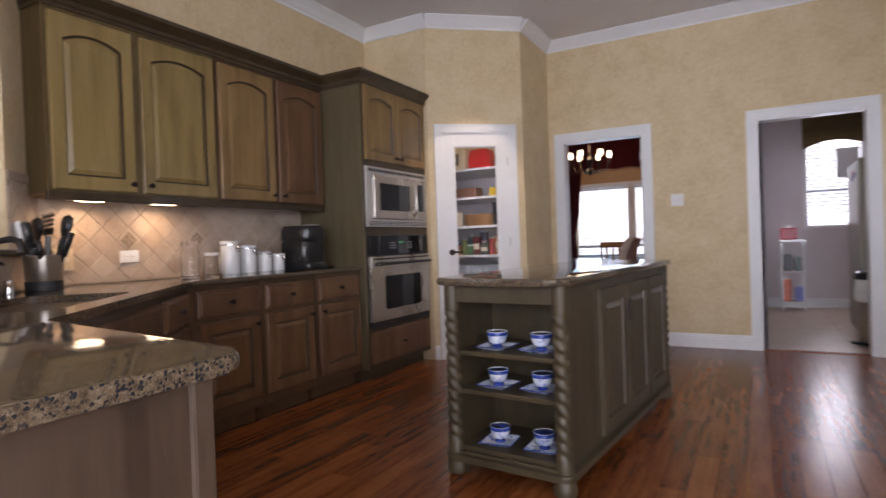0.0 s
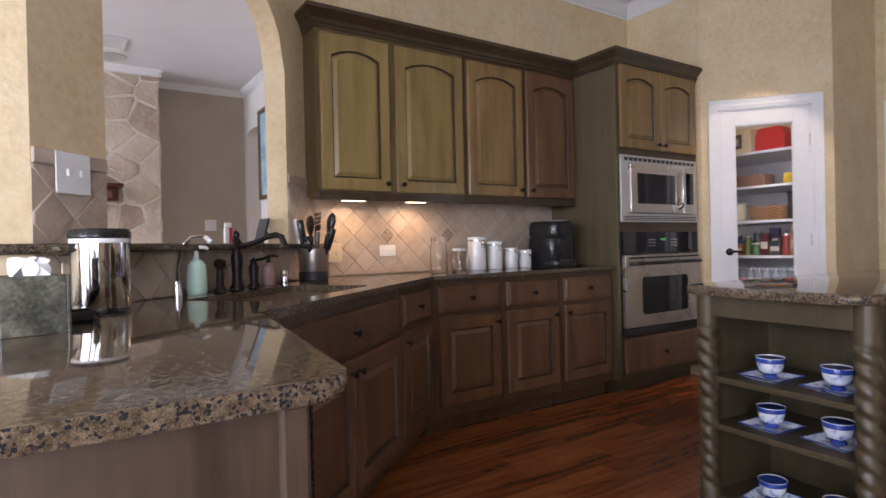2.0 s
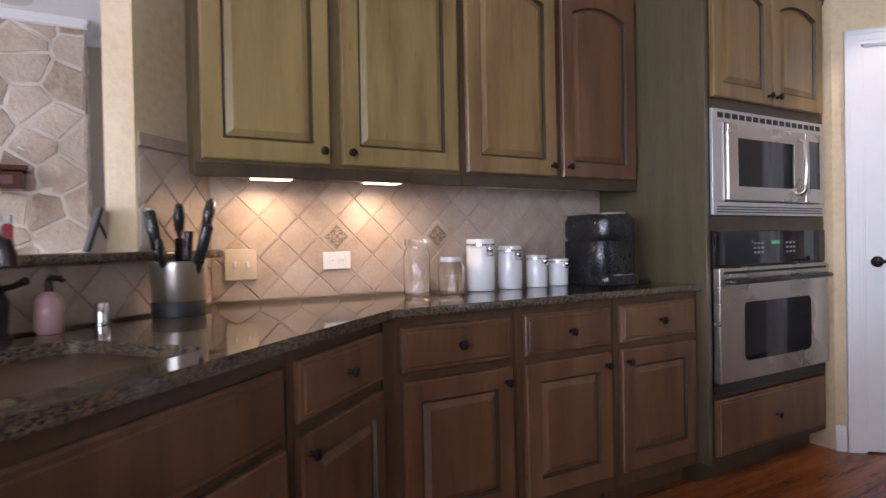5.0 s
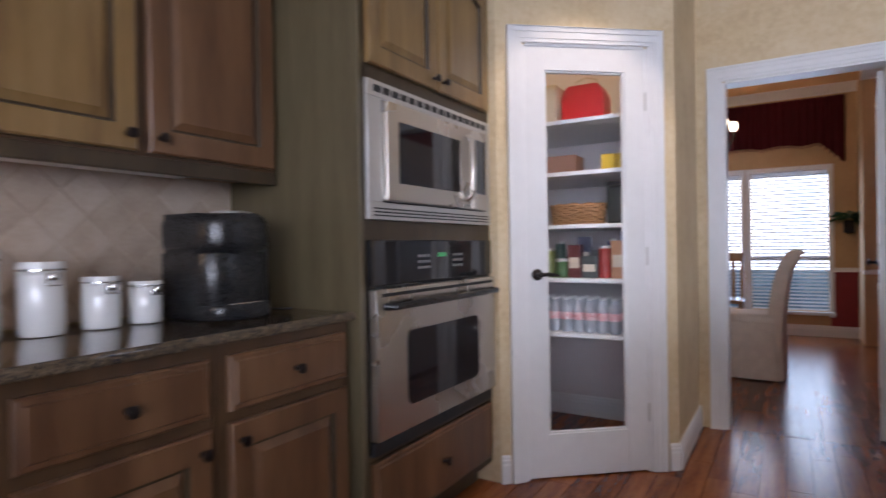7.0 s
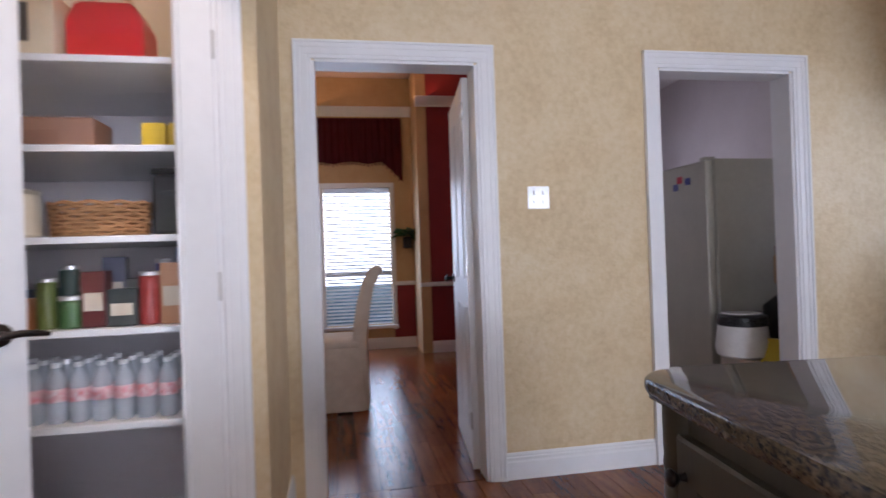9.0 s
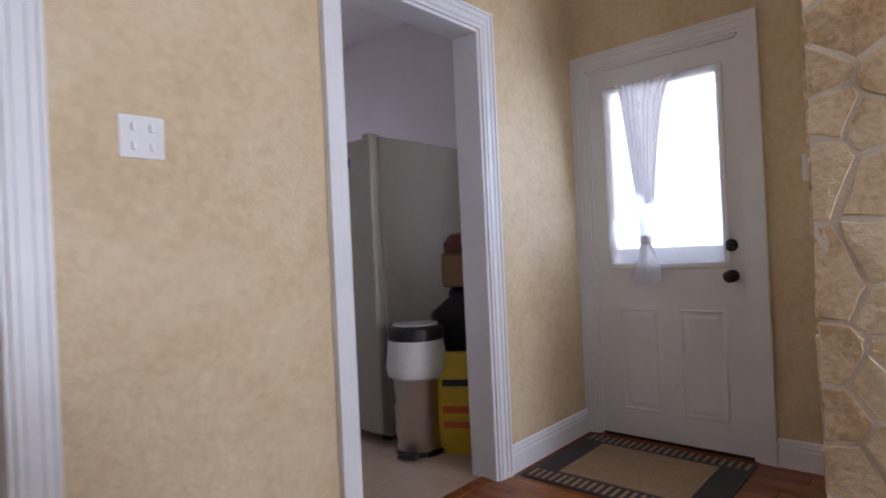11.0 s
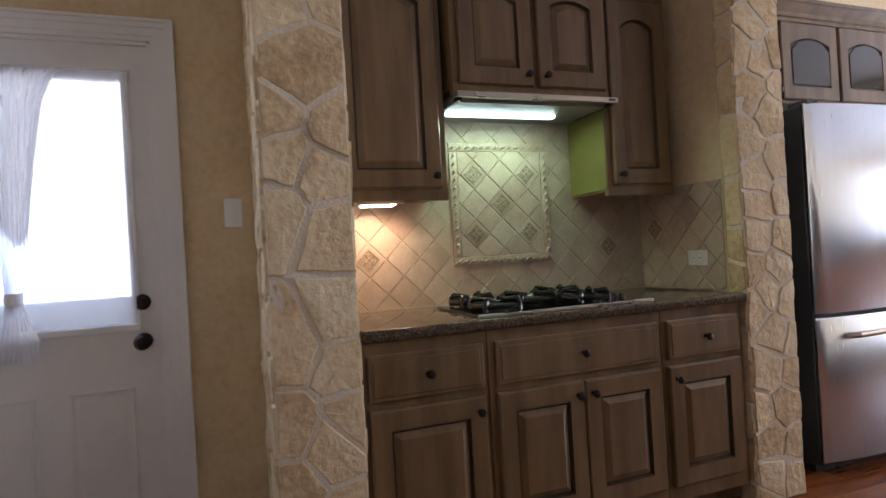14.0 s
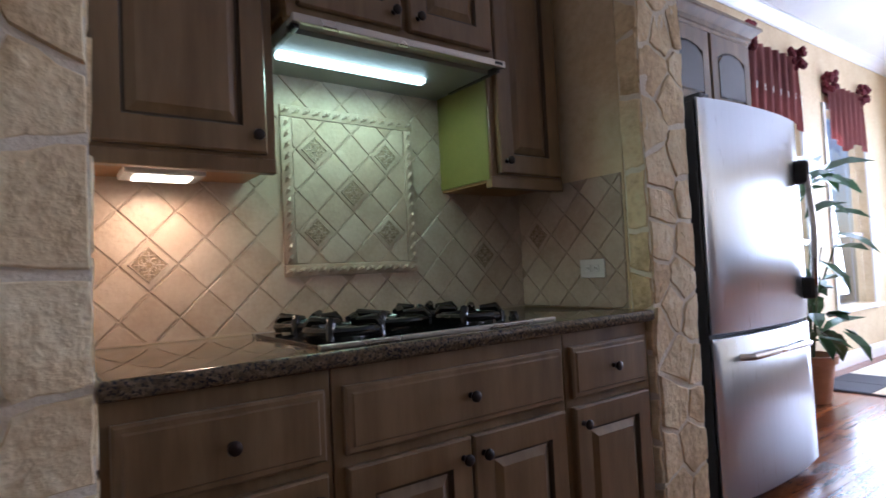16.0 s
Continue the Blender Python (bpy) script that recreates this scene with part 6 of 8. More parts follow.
part("cap", lathe(bmesh.new(), [(0.02, 0.0005), (0.02, 0.055), (0.016, 0.062), (0.0, 0.063)], 18), CHROME, cp, "", True)
part("ring", lathe(bmesh.new(), [(0.024, 0.0005), (0.024, 0.006), (0.02, 0.008)], 18), CHROME, cp, "", True)
wl = thing("filter_tap", pose(-2.43, 1.045, TOP), "thin gooseneck water tap with white tip", "faucet")
part("pipe", tube(bmesh.new(), [(0, 0, 0.0005), (0, 0, 0.10), (0.012, 0.012, 0.18), (0.045, 0.045, 0.222), (0.085, 0.085, 0.222), (0.10, 0.10, 0.205)], 0.006, 8), CHROME, wl, "", True)
part("base", lathe(bmesh.new(), [(0.018, 0.0005), (0.018, 0.01), (0.012, 0.05), (0.012, 0.056)], 14), CHROME, wl, "", True)
part("tip", tube(bmesh.new(), [(0.085, 0.085, 0.222), (0.103, 0.103, 0.200)], 0.009, 8), PORCELAIN, wl, "", True)

sc = thing("step_can", pose(-2.01, 0.78, TOP, 0, 0, -50) @ Matrix.Diagonal((0.84, 0.84, 1, 1)), "small polished steel step can with black lid", "trash can")
part("body", lathe(bmesh.new(), [(0.088, 0.012), (0.09, 0.016), (0.09, 0.205), (0.088, 0.207)], 40), CHROME, sc, "", True)
part("liner", lathe(bmesh.new(), [(0.0905, 0.198), (0.093, 0.205), (0.0905, 0.211), (0.0, 0.211)], 40), SHEER, sc, "white bag edge", True)
part("lid", lathe(bmesh.new(), [(0.093, 0.211), (0.096, 0.215), (0.095, 0.228), (0.086, 0.238), (0.0, 0.242)], 40), BLACK, sc, "black plastic lid", True)
part("base_ring", lathe(bmesh.new(), [(0.09, 0.0005), (0.093, 0.004), (0.091, 0.014), (0.0, 0.015)], 40), BLACK, sc, "", True)
part("pedal", boxes((0.085, -0.022, 0.006, 0.13, 0.022, 0.02), bevel=0.006), BLACK, sc, "black step pedal")
part("hinge", boxes((-0.105, -0.03, 0.17, -0.088, 0.03, 0.225), bevel=0.004), BLACK, sc)

tb = thing("tissue_box", pose(-1.62, 0.63, TOP, 0, 0, 8), "clear square box of tissues with pebbled sides", "tissue box")
for d in ((-0.065, -0.065, 0.0005, 0.065, -0.058, 0.125), (-0.065, 0.058, 0.0005, 0.065, 0.065, 0.125), (-0.065, -0.058, 0.0005, -0.058, 0.058, 0.125), (0.058, -0.058, 0.0005, 0.065, 0.058, 0.125)):
    part("side", boxes(d, bevel=0.002), mat("pebbled_resin", [(0.035, 0.035, 0.03), (0.10, 0.105, 0.085), (0.24, 0.23, 0.19)], 0.12, 16.0, coat=0.6), tb)
part("inner", boxes((-0.057, -0.057, 0.001, 0.057, 0.057, 0.10)), SHEER, tb)
bm = bmesh.new()
for k in range(3):
    pts = []
    rows = []
    for j in range(6):
        z = 0.095 + 0.062 * j / 5
        rows.append([bm.verts.new(((-0.035 + 0.07 * i / 8) * (1 - 0.3 * j / 5) + 0.01 * k - 0.015, 0.015 * math.sin(i * 1.3 + j * 0.8 + k) + 0.022 * (k - 1), z + 0.008 * math.sin(i * 0.9 + k * 2))) for i in range(9)])
    for a, b in zip(rows, rows[1:]):
        for i in range(8):
            bm.faces.new((a[i], a[i + 1], b[i + 1], b[i]))
part("tissue", bm, SHEER, tb, "pulled-up white tissue", True)
tr = thing("scale", pose(-1.80, 0.66, TOP, 0, 0, 20), "flat dark kitchen scale on the counter", "scale")
part("body", boxes((-0.08, -0.07, 0.0005, 0.08, 0.07, 0.03), bevel=0.006), MATTBLACK, tr)
part("top_plate", boxes((-0.076, -0.066, 0.03, 0.076, 0.066, 0.036), bevel=0.002), BLACKGLASS, tr)
# on the ledge
pf = thing("photo_frame", pose(-3.25, 1.58, 1.115, 0, 0, 8), "small dark photo frame leaning on the ledge", "photo frame")
bm = boxes((-0.055, -0.006, 0.002, 0.055, 0.006, 0.145), bevel=0.003)
bmesh.ops.rotate(bm, verts=bm.verts, cent=(0, 0, 0), matrix=Matrix.Rotation(radians(-16), 3, "X"))
part("frame", bm, MATTBLACK, pf)
bm = tube(bmesh.new(), [(0, 0.03, 0.11), (0, 0.075, 0.003)], 0.005, 6)
part("stand", bm, MATTBLACK, pf, "", True)
for k, (dx, colr) in enumerate(((0.0, (0.45, 0.02, 0.04)), (0.035, (0.75, 0.72, 0.72)))):
    t = thing("lotion_bottle", pose(-3.12 + dx * 0.6, 1.40 - dx * 0.6, 1.115), "small red and white lotion bottle on the ledge" if k == 0 else "small white lotion bottle on the ledge", "bottle")
    part("bottle", boxes((-0.016, -0.012, 0.0005, 0.016, 0.012, 0.085), bevel=0.006), plain("lotion", colr, 0.3), t)
    part("cap", boxes((-0.012, -0.009, 0.085, 0.012, 0.009, 0.11), bevel=0.003), PORCELAIN, t)


# cups and saucers on the island
def cup_set(x, y, z, rz):
    s = thing("saucer", pose(x, y, z, 0, 0, rz), "square blue and white china saucer", "saucer", "saucers on the island shelves")
    bm = bmesh.new()
    rs = [[bm.verts.new((sx * r, sy * r, h)) for sx, sy in ((-1, -1), (1, -1), (1, 1), (-1, 1))] for r, h in ((0.045, 0.0005), (0.05, 0.004), (0.074, 0.016), (0.076, 0.018), (0.072, 0.019), (0.048, 0.008), (0.03, 0.0075))]
    for a, b in zip(rs, rs[1:]):
        for i in range(4):
            bm.faces.new((a[i], a[(i + 1) % 4], b[(i + 1) % 4], b[i]))
    bm.faces.new(rs[0][::-1]), bm.faces.new(rs[-1])
    part("dish", bm, BLUEWARE, s)
    part("rim", boxes((-0.077, -0.077, 0.0165, 0.077, -0.073, 0.0195), (-0.077, 0.073, 0.0165, 0.077, 0.077, 0.0195), (-0.077, -0.073, 0.0165, -0.073, 0.073, 0.0195), (0.073, -0.073, 0.0165, 0.077, 0.073, 0.0195)), COBALT, s)
    c = thing("teacup", pose(x, y, z + 0.0085, 0, 0, rz + 150), "blue and white china teacup on a saucer", "cup", "teacups on the island shelves")
    part("bowl", lathe(bmesh.new(), [(0.024, 0.018), (0.036, 0.026), (0.043, 0.045), (0.046, 0.066), (0.048, 0.074), (0.0482, 0.0752)], 26, caps=(True, False)), BLUEWARE, c, "", True)
    part("lining", lathe(bmesh.new(), [(0.0482, 0.0752), (0.0455, 0.0748), (0.042, 0.05), (0.034, 0.03), (0.0, 0.024)], 26, caps=(False, False)), PORCELAIN, c, "white glazed inside", True)
    part("foot", lathe(bmesh.new(), [(0.024, 0.0), (0.025, 0.004), (0.018, 0.012), (0.024, 0.0185)], 20), COBALT, c, "", True)
    part("band", lathe(bmesh.new(), [(0.0452, 0.056), (0.0466, 0.057), (0.0486, 0.0715), (0.0478, 0.073)], 26), COBALT, c, "", True)
    part("handle", tube(bmesh.new(), [(0.044, 0, 0.060), (0.064, 0, 0.062), (0.070, 0, 0.048), (0.060, 0, 0.034), (0.040, 0, 0.036)], 0.0045, 8), COBALT, c, "cobalt handle", True)


for z in (0.134, 0.397, 0.574):
    for dx in (-0.09, 0.125):
        at = ISL @ Vector((dx, -IL + 0.12 + (0.015 if dx > 0 else 0), 0))
        cup_set(at.x, at.y, z + 0.0005, random.uniform(-12, 12) - 5)

# ---- dining room ----
def slipcover_chair(m, label):
    t = thing("slipcovered_chair", m, label, "chair", "slipcovered dining chairs")
    bm = bmesh.new()
    rows = []
    outline = rounded([(-0.24, -0.24), (0.24, -0.24), (0.24, 0.24), (-0.24, 0.24)], [0.05] * 4, 4)
    for z, f in ((0.012, 1.08), (0.2, 1.03), (0.44, 1.0), (0.47, 0.98)):
        rows.append([bm.verts.new((x * f * (1 + 0.012 * math.sin(i * 2.2)), y * f, z)) for i, (x, y) in enumerate(outline)])
    for a, b in zip(rows, rows[1:]):
        for i in range(len(a)):
            bm.faces.new((a[i], a[(i + 1) % len(a)], b[(i + 1) % len(a)], b[i]))
    bm.faces.new(rows[0][::-1]), bm.faces.new(rows[-1])
    part("skirt", bm, FABRIC_CREAM, t, "", True)
    part("seat_cushion", prism(bmesh.new(), outline, 0.46, 0.53, 0.025, 3), FABRIC_CREAM, t, "", True)
    bm = bmesh.new()
    prof = [(0.16, 0.45), (0.17, 0.62), (0.20, 0.80), (0.245, 0.95), (0.29, 1.03), (0.335, 1.06), (0.385, 1.055), (0.40, 1.025), (0.375, 1.005), (0.345, 0.985), (0.325, 0.90), (0.295, 0.75), (0.272, 0.6), (0.262, 0.45), (0.27, 0.012), (0.18, 0.012)]
    va = [bm.verts.new((x, -0.235, z)) for x, z in prof]
    vb = [bm.verts.new((x, 0.235, z)) for x, z in prof]
    k = len(prof)
    for i in range(k):
        bm.faces.new((va[i], va[(i + 1) % k], vb[(i + 1) % k], vb[i]))
    bm.faces.new(va[::-1]), bm.faces.new(vb)
    bmesh.ops.bevel(bm, geom=[e for e in bm.edges if (e.verts[0].co.y == e.verts[1].co.y)], offset=0.02, segments=2, affect="EDGES")
    part("backrest", bm, FABRIC_CREAM, t, "scrolled upholstered back", True)
    return t


slipcover_chair(pose(-1.84, 7.98, 0, 0, 0, -4), "cream slipcovered dining chair with scrolled back")
slipcover_chair(pose(-3.3, 7.2, 0, 0, 0, 200), "cream slipcovered dining chair with scrolled back")
dt = thing("dining_table", pose(-2.75, 8.55, 0), "light wooden dining table", "table")
TW = mat("table_wood", [(0.30, 0.15, 0.06), (0.42, 0.24, 0.11)], 0.25, 3.0, stretch=(1, 8, 1), coat=0.4)
part("tabletop", prism(bmesh.new(), rounded([(-0.62, -0.85), (0.62, -0.85), (0.62, 0.85), (-0.62, 0.85)], [0.15] * 4), 0.72, 0.755, 0.01, 2), TW, dt, "", True)
for sx in (-0.5, 0.5):
    for sy in (-0.7, 0.7):
        part("leg", lathe(bmesh.new(), [(0.03, 0), (0.045, 0.05), (0.03, 0.12), (0.045, 0.5), (0.05, 0.72)], 14, Matrix.Translation((sx, sy, 0))), TW, dt, "", True)
wc = thing("wooden_chair", pose(-2.2, 9.75, 0, 0, 0, 90), "honey wooden chair with a slatted back", "chair")
part("seat", boxes((-0.22, -0.22, 0.44, 0.22, 0.22, 0.48), bevel=0.01), TW, wc)
for sx in (-0.19, 0.19):
    for sy in (-0.19, 0.19):
        part("leg", boxes((sx - 0.018, sy - 0.018, 0, sx + 0.018, sy + 0.018, 1.0 if sx > 0 else 0.44), bevel=0.004), TW, wc)
part("top_rail", boxes((0.172, -0.172, 0.90, 0.208, 0.172, 1.0), bevel=0.01), TW, wc)
for yy in (-0.1, 0, 0.1):
    part("back_slat", boxes((0.18, yy - 0.02, 0.48, 0.195, yy + 0.02, 0.9)), TW, wc)

ch = thing("chandelier", pose(-2.28, 8.95, 0), "bronze chandelier with lit glass globes", "chandelier")
part("stem", tube(bmesh.new(), [(0, 0, 3.29), (0, 0, 2.55), (0, 0, 2.1)], [0.006, 0.01, 0.012]), BRONZE, ch, "", True)
part("hub", lathe(bmesh.new(), [(0.0, 2.0), (0.02, 2.02), (0.05, 2.08), (0.03, 2.16), (0.06, 2.24), (0.02, 2.3)], 16), BRONZE, ch, "", True)
for k in range(6):
    a = 2 * math.pi * k / 6 + 0.3
    ca, sa = math.cos(a), math.sin(a)
    part("arm", tube(bmesh.new(), [(0.03 * ca, 0.03 * sa, 2.12), (0.12 * ca, 0.12 * sa, 2.04), (0.22 * ca, 0.22 * sa, 2.08), (0.28 * ca, 0.28 * sa, 2.2), (0.28 * ca, 0.28 * sa, 2.26)], 0.009), BRONZE, ch, "", True)
    part("globe", lathe(bmesh.new(), [(0.015, 2.26), (0.034, 2.285), (0.038, 2.32), (0.026, 2.355), (0.0, 2.365)], 16, Matrix.Translation((0.28 * ca, 0.28 * sa, 0))), plain("lit_globe", (1.0, 0.82, 0.55), 0.4, 0, 5.0), ch, "glowing glass globe", True)


def draped(levels, n, waves, amp, thick=0.0):
    bm = bmesh.new()
    rows = []
    for z, a, b in levels:
        rows.append([bm.verts.new((a + (b - a) * i / n, z + (0.0 if z == levels[0][0] else 0.0), amp * (1 + math.sin(i / n * waves * 2 * math.pi)))) for i in range(n + 1)])
    for r, q in zip(rows, rows[1:]):
        for i in range(n):
            bm.faces.new((r[i], r[i + 1], q[i + 1], q[i]))
    ret = bmesh.ops.solidify(bm, geom=bm.faces[:], thickness=0.004)
    return bm


def valance(x0, x1, z0, z1, m, label):
    t = thing("window_valance", m, label, "valance")
    bm = bmesh.new()
    n = 90
    top, bot = [], []
    for i in range(n + 1):
        f = i / n
        x = x0 + (x1 - x0) * f
        dep = 0.05 + 0.018 * math.sin(f * 26 * 2 * math.pi)
        edge = min(f, 1 - f)
        drop = z0 - (0.22 * max(0.0, 1 - edge / 0.12)) + 0.03 * abs(math.sin(f * math.pi * 5))
        top.append(bm.verts.new((x, z1, dep * 0.8)))
        bot.append(bm.verts.new((x, drop, dep)))
    for i in range(n):
        bm.faces.new((top[i], top[i + 1], bot[i + 1], bot[i]))
    bmesh.ops.solidify(bm, geom=bm.faces[:], thickness=0.006)
    part("cloth", bm, BURGUNDY, t, "", True)
    bm = bmesh.new()
    for i in range(0, n, 2):
        v = bot[i].co if bot[i].is_valid else None
        f = i / n
        x = x0 + (x1 - x0) * f
        edge = min(f, 1 - f)
        drop = z0 - (0.22 * max(0.0, 1 - edge / 0.12)) + 0.03 * abs(math.sin(f * math.pi * 5))
        lathe(bm, [(0.001, -0.035), (0.008, -0.03), (0.005, -0.012), (0.001, 0.0)], 6, Matrix.Translation((x, drop, 0.055)) @ Matrix.Rotation(radians(-90), 4, "X"))
    part("fringe", bm, BURGUNDY, t, "beaded fringe")["kind"] = "stuff"
    part("board", boxes((x0, z1 - 0.02, 0.0005, x1, z1, 0.04)), BURGUNDY, t)
    return t


valance(-3.05, -0.98, 2.24, 2.80, face_frame(0, 10.488, 0, -90), "burgundy gathered valance with beaded fringe")
cl = thing("drape", face_frame(-3.12, 10.47, 0, -90), "long burgundy drape beside the dining window", "curtain")
part("cloth", draped([(2.3, 0, 0.30), (1.5, 0.02, 0.24), (1.1, 0.03, 0.15), (0.6, 0.02, 0.22), (0.03, 0.0, 0.26)], 40, 6, 0.025), BURGUNDY, cl, "", True)
part("tieback", boxes((0.02, 1.08, 0.0, 0.16, 1.13, 0.065), bevel=0.01), BURGUNDY, cl)
sc2 = thing("wall_planter", pose(-0.95, 10.44, 1.35), "wall bracket holding a small green plant", "planter")
part("bracket", boxes((-0.05, -0.06, -0.14, 0.05, 0.045, 0.0), bevel=0.015), BRONZE, sc2)


def leaf_cluster(n, r, z0, z1, size, droop=0.5):
    bm = bmesh.new()
    for i in range(n):
        a = random.uniform(0, 2 * math.pi)
        rr = r * math.sqrt(random.random())
        c = Vector((rr * math.cos(a), rr * math.sin(a), random.uniform(z0, z1)))
        out = Vector((math.cos(a), math.sin(a), random.uniform(-droop, 0.7))).normalized()
        side = out.cross(Vector((0, 0, 1))).normalized()
        up = side.cross(out)
        L = size * random.uniform(0.6, 1.2)
        w = L * 0.27
        p = [c, c + out * L * 0.35 + side * w + up * 0.02, c + out * L * 0.7 + side * w * 0.8 + up * 0.0, c + out * L - up * L * 0.25, c + out * L * 0.7 - side * w * 0.8, c + out * L * 0.35 - side * w + up * 0.02, c + out * L * 0.5 - up * 0.015]
        v = [bm.verts.new(q) for q in p]
        for k in range(6):
            bm.faces.new((v[k], v[(k + 1) % 6], v[6]))
    return bm


part("leaves", leaf_cluster(60, 0.10, 0.0, 0.08, 0.10), LEAF, sc2)

# ---- laundry ----
fz = thing("upright_freezer", pose(1.20, 7.45, 0), "off-white upright freezer with magnets on its door", "freezer")
FZ = mat("freezer_enamel", [(0.36, 0.34, 0.28), (0.42, 0.40, 0.33)], 0.35, 4.0)
part("body", boxes((-0.38, -0.38, 0.03, 0.40, 0.40, 1.74), bevel=0.01), FZ, fz)
part("door", boxes((-0.45, -0.375, 0.06, -0.385, 0.395, 1.73), bevel=0.012), FZ, fz)
part("hinge", boxes((-0.44, -0.36, 1.73, -0.36, -0.30, 1.755), bevel=0.004), FZ, fz)
for sy in (-0.3, 0.3):
    part("foot", boxes((-0.36, sy - 0.03, 0, -0.30, sy + 0.03, 0.03)), BLACK, fz)
for dy, z, c in ((-0.20, 1.58, (0.05, 0.06, 0.25)), (-0.10, 1.60, (0.45, 0.03, 0.05)), (-0.05, 1.55, (0.06, 0.07, 0.2))):
    part("magnet", boxes((-0.455, dy, z, -0.450, dy + 0.06, z + 0.05)), plain("magnet_print", c), fz)
wb2 = thing("wall_box", pose(0.95, 9.72, 2.05), "white arched wall cabinet", "cabinet")
wc3 = wb2
part("body", boxes((-0.13, -0.22, -0.3, 0.13, 0.02, 0.1), bevel=0.02), WHITE, wc3)
part("door", boxes((-0.11, -0.228, -0.28, 0.11, -0.2205, 0.08), bevel=0.006), WHITE, wc3)
tc = thing("trash_can", pose(0.83, 6.86, 0, 0, 0, 200), "steel step trash can with black lid and white bag", "trash can")
part("body", lathe(bmesh.new(), [(0.125, 0.02), (0.13, 0.03), (0.135, 0.55), (0.135, 0.60)], 32), STEEL, tc, "", True)
part("bag", lathe(bmesh.new(), [(0.137, 0.40), (0.158, 0.415), (0.168, 0.46), (0.158, 0.53), (0.148, 0.605), (0.0, 0.606)], 32), plain("white_bag", (0.66, 0.66, 0.64), 0.5), tc, "overhanging white bag", True)
part("lid", lathe(bmesh.new(), [(0.150, 0.606), (0.155, 0.612), (0.152, 0.665), (0.125, 0.68), (0.0, 0.685)], 32), BLACK, tc, "black lid", True)
part("lid_plate", lathe(bmesh.new(), [(0.122, 0.682), (0.122, 0.69), (0.0, 0.694)], 32), PORCELAIN, tc, "", True)
part("base", lathe(bmesh.new(), [(0.13, 0.0005), (0.135, 0.005), (0.132, 0.028), (0.0, 0.028)], 32), BLACK, tc, "", True)
part("pedal", boxes((0.12, -0.05, 0.008, 0.19, 0.05, 0.03), bevel=0.008), BLACK, tc)


def sack(m, w, d, h, material, name, label, category):
    t = thing(name, m, label, category)
    bm = bmesh.new()
    rows = []
    for z, f in ((0.0005, 0.8), (0.05, 1.0), (h * 0.5, 1.05), (h * 0.85, 0.95), (h * 0.96, 0.7), (h, 0.72)):
        k = 20
        rows.append([bm.verts.new((w / 2 * f * math.copysign(abs(math.cos(a)) ** 0.5, math.cos(a)) * (1 + 0.03 * math.sin(3 * a + z * 9)), d / 2 * (f if z < h * 0.9 else f * 0.4) * math.copysign(abs(math.sin(a)) ** 0.5, math.sin(a)), z)) for a in [2 * math.pi * i / k for i in range(k)]])
    for a, b in zip(rows, rows[1:]):
        for i in range(20):
            bm.faces.new((a[i], a[(i + 1) % 20], b[(i + 1) % 20], b[i]))
    bm.faces.new(rows[0][::-1]), bm.faces.new(rows[-1])
    part("sack", bm, material, t, "", True)
    return t


ys = sack(pose(0.96, 6.64, 0, 0, 0, -58), 0.30, 0.12, 0.53, plain("yellow_sack", (0.62, 0.45, 0.02), 0.4), "yellow_bag", "yellow printed bag of pet food", "bag")
for z, c in ((0.36, (0.03, 0.03, 0.03)), (0.22, (0.60, 0.12, 0.02)), (0.14, (0.60, 0.14, 0.02))):
    part("printed_band", boxes((-0.11, -0.0675, z, 0.11, -0.0645, z + 0.035)), plain("sack_print", c), ys)
hb = sack(pose(1.17, 6.79, 0), 0.24, 0.42, 0.84, MATTBLACK, "black_hamper", "tall black hamper behind the doorway", "hamper")
part("rim", lathe(bmesh.new(), [(0.07, 0.83), (0.08, 0.85), (0.06, 0.86)], 16), BLACK, hb, "", True)
bk = thing("tan_bag", pose(1.17, 6.78, 0.86), "tan paper bag and brown cap on the hamper", "bag")
part("bag", boxes((-0.06, -0.12, 0.0005, 0.06, 0.13, 0.20), bevel=0.02), plain("tan_paper", (0.40, 0.25, 0.12)), bk)
part("cap", lathe(bmesh.new(), [(0.11, 0.201), (0.115, 0.25), (0.08, 0.30), (0.0, 0.32)], 18), plain("brown_cloth", (0.16, 0.06, 0.04)), bk, "", True)
ct = thing("storage_cart", pose(0.30, 9.55, 0), "white three-tier cart holding cleaning supplies", "cart")
for z in (0.08, 0.50, 0.92):
    part("tray", boxes((-0.15, -0.14, z, 0.15, 0.14, z + 0.035), bevel=0.006), PORCELAIN, ct)
for sx in (-0.13, 0.13):
    for sy in (-0.12, 0.12):
        part("post", boxes((sx - 0.012, sy - 0.012, 0.0, sx + 0.012, sy + 0.012, 0.955)), PORCELAIN, ct)
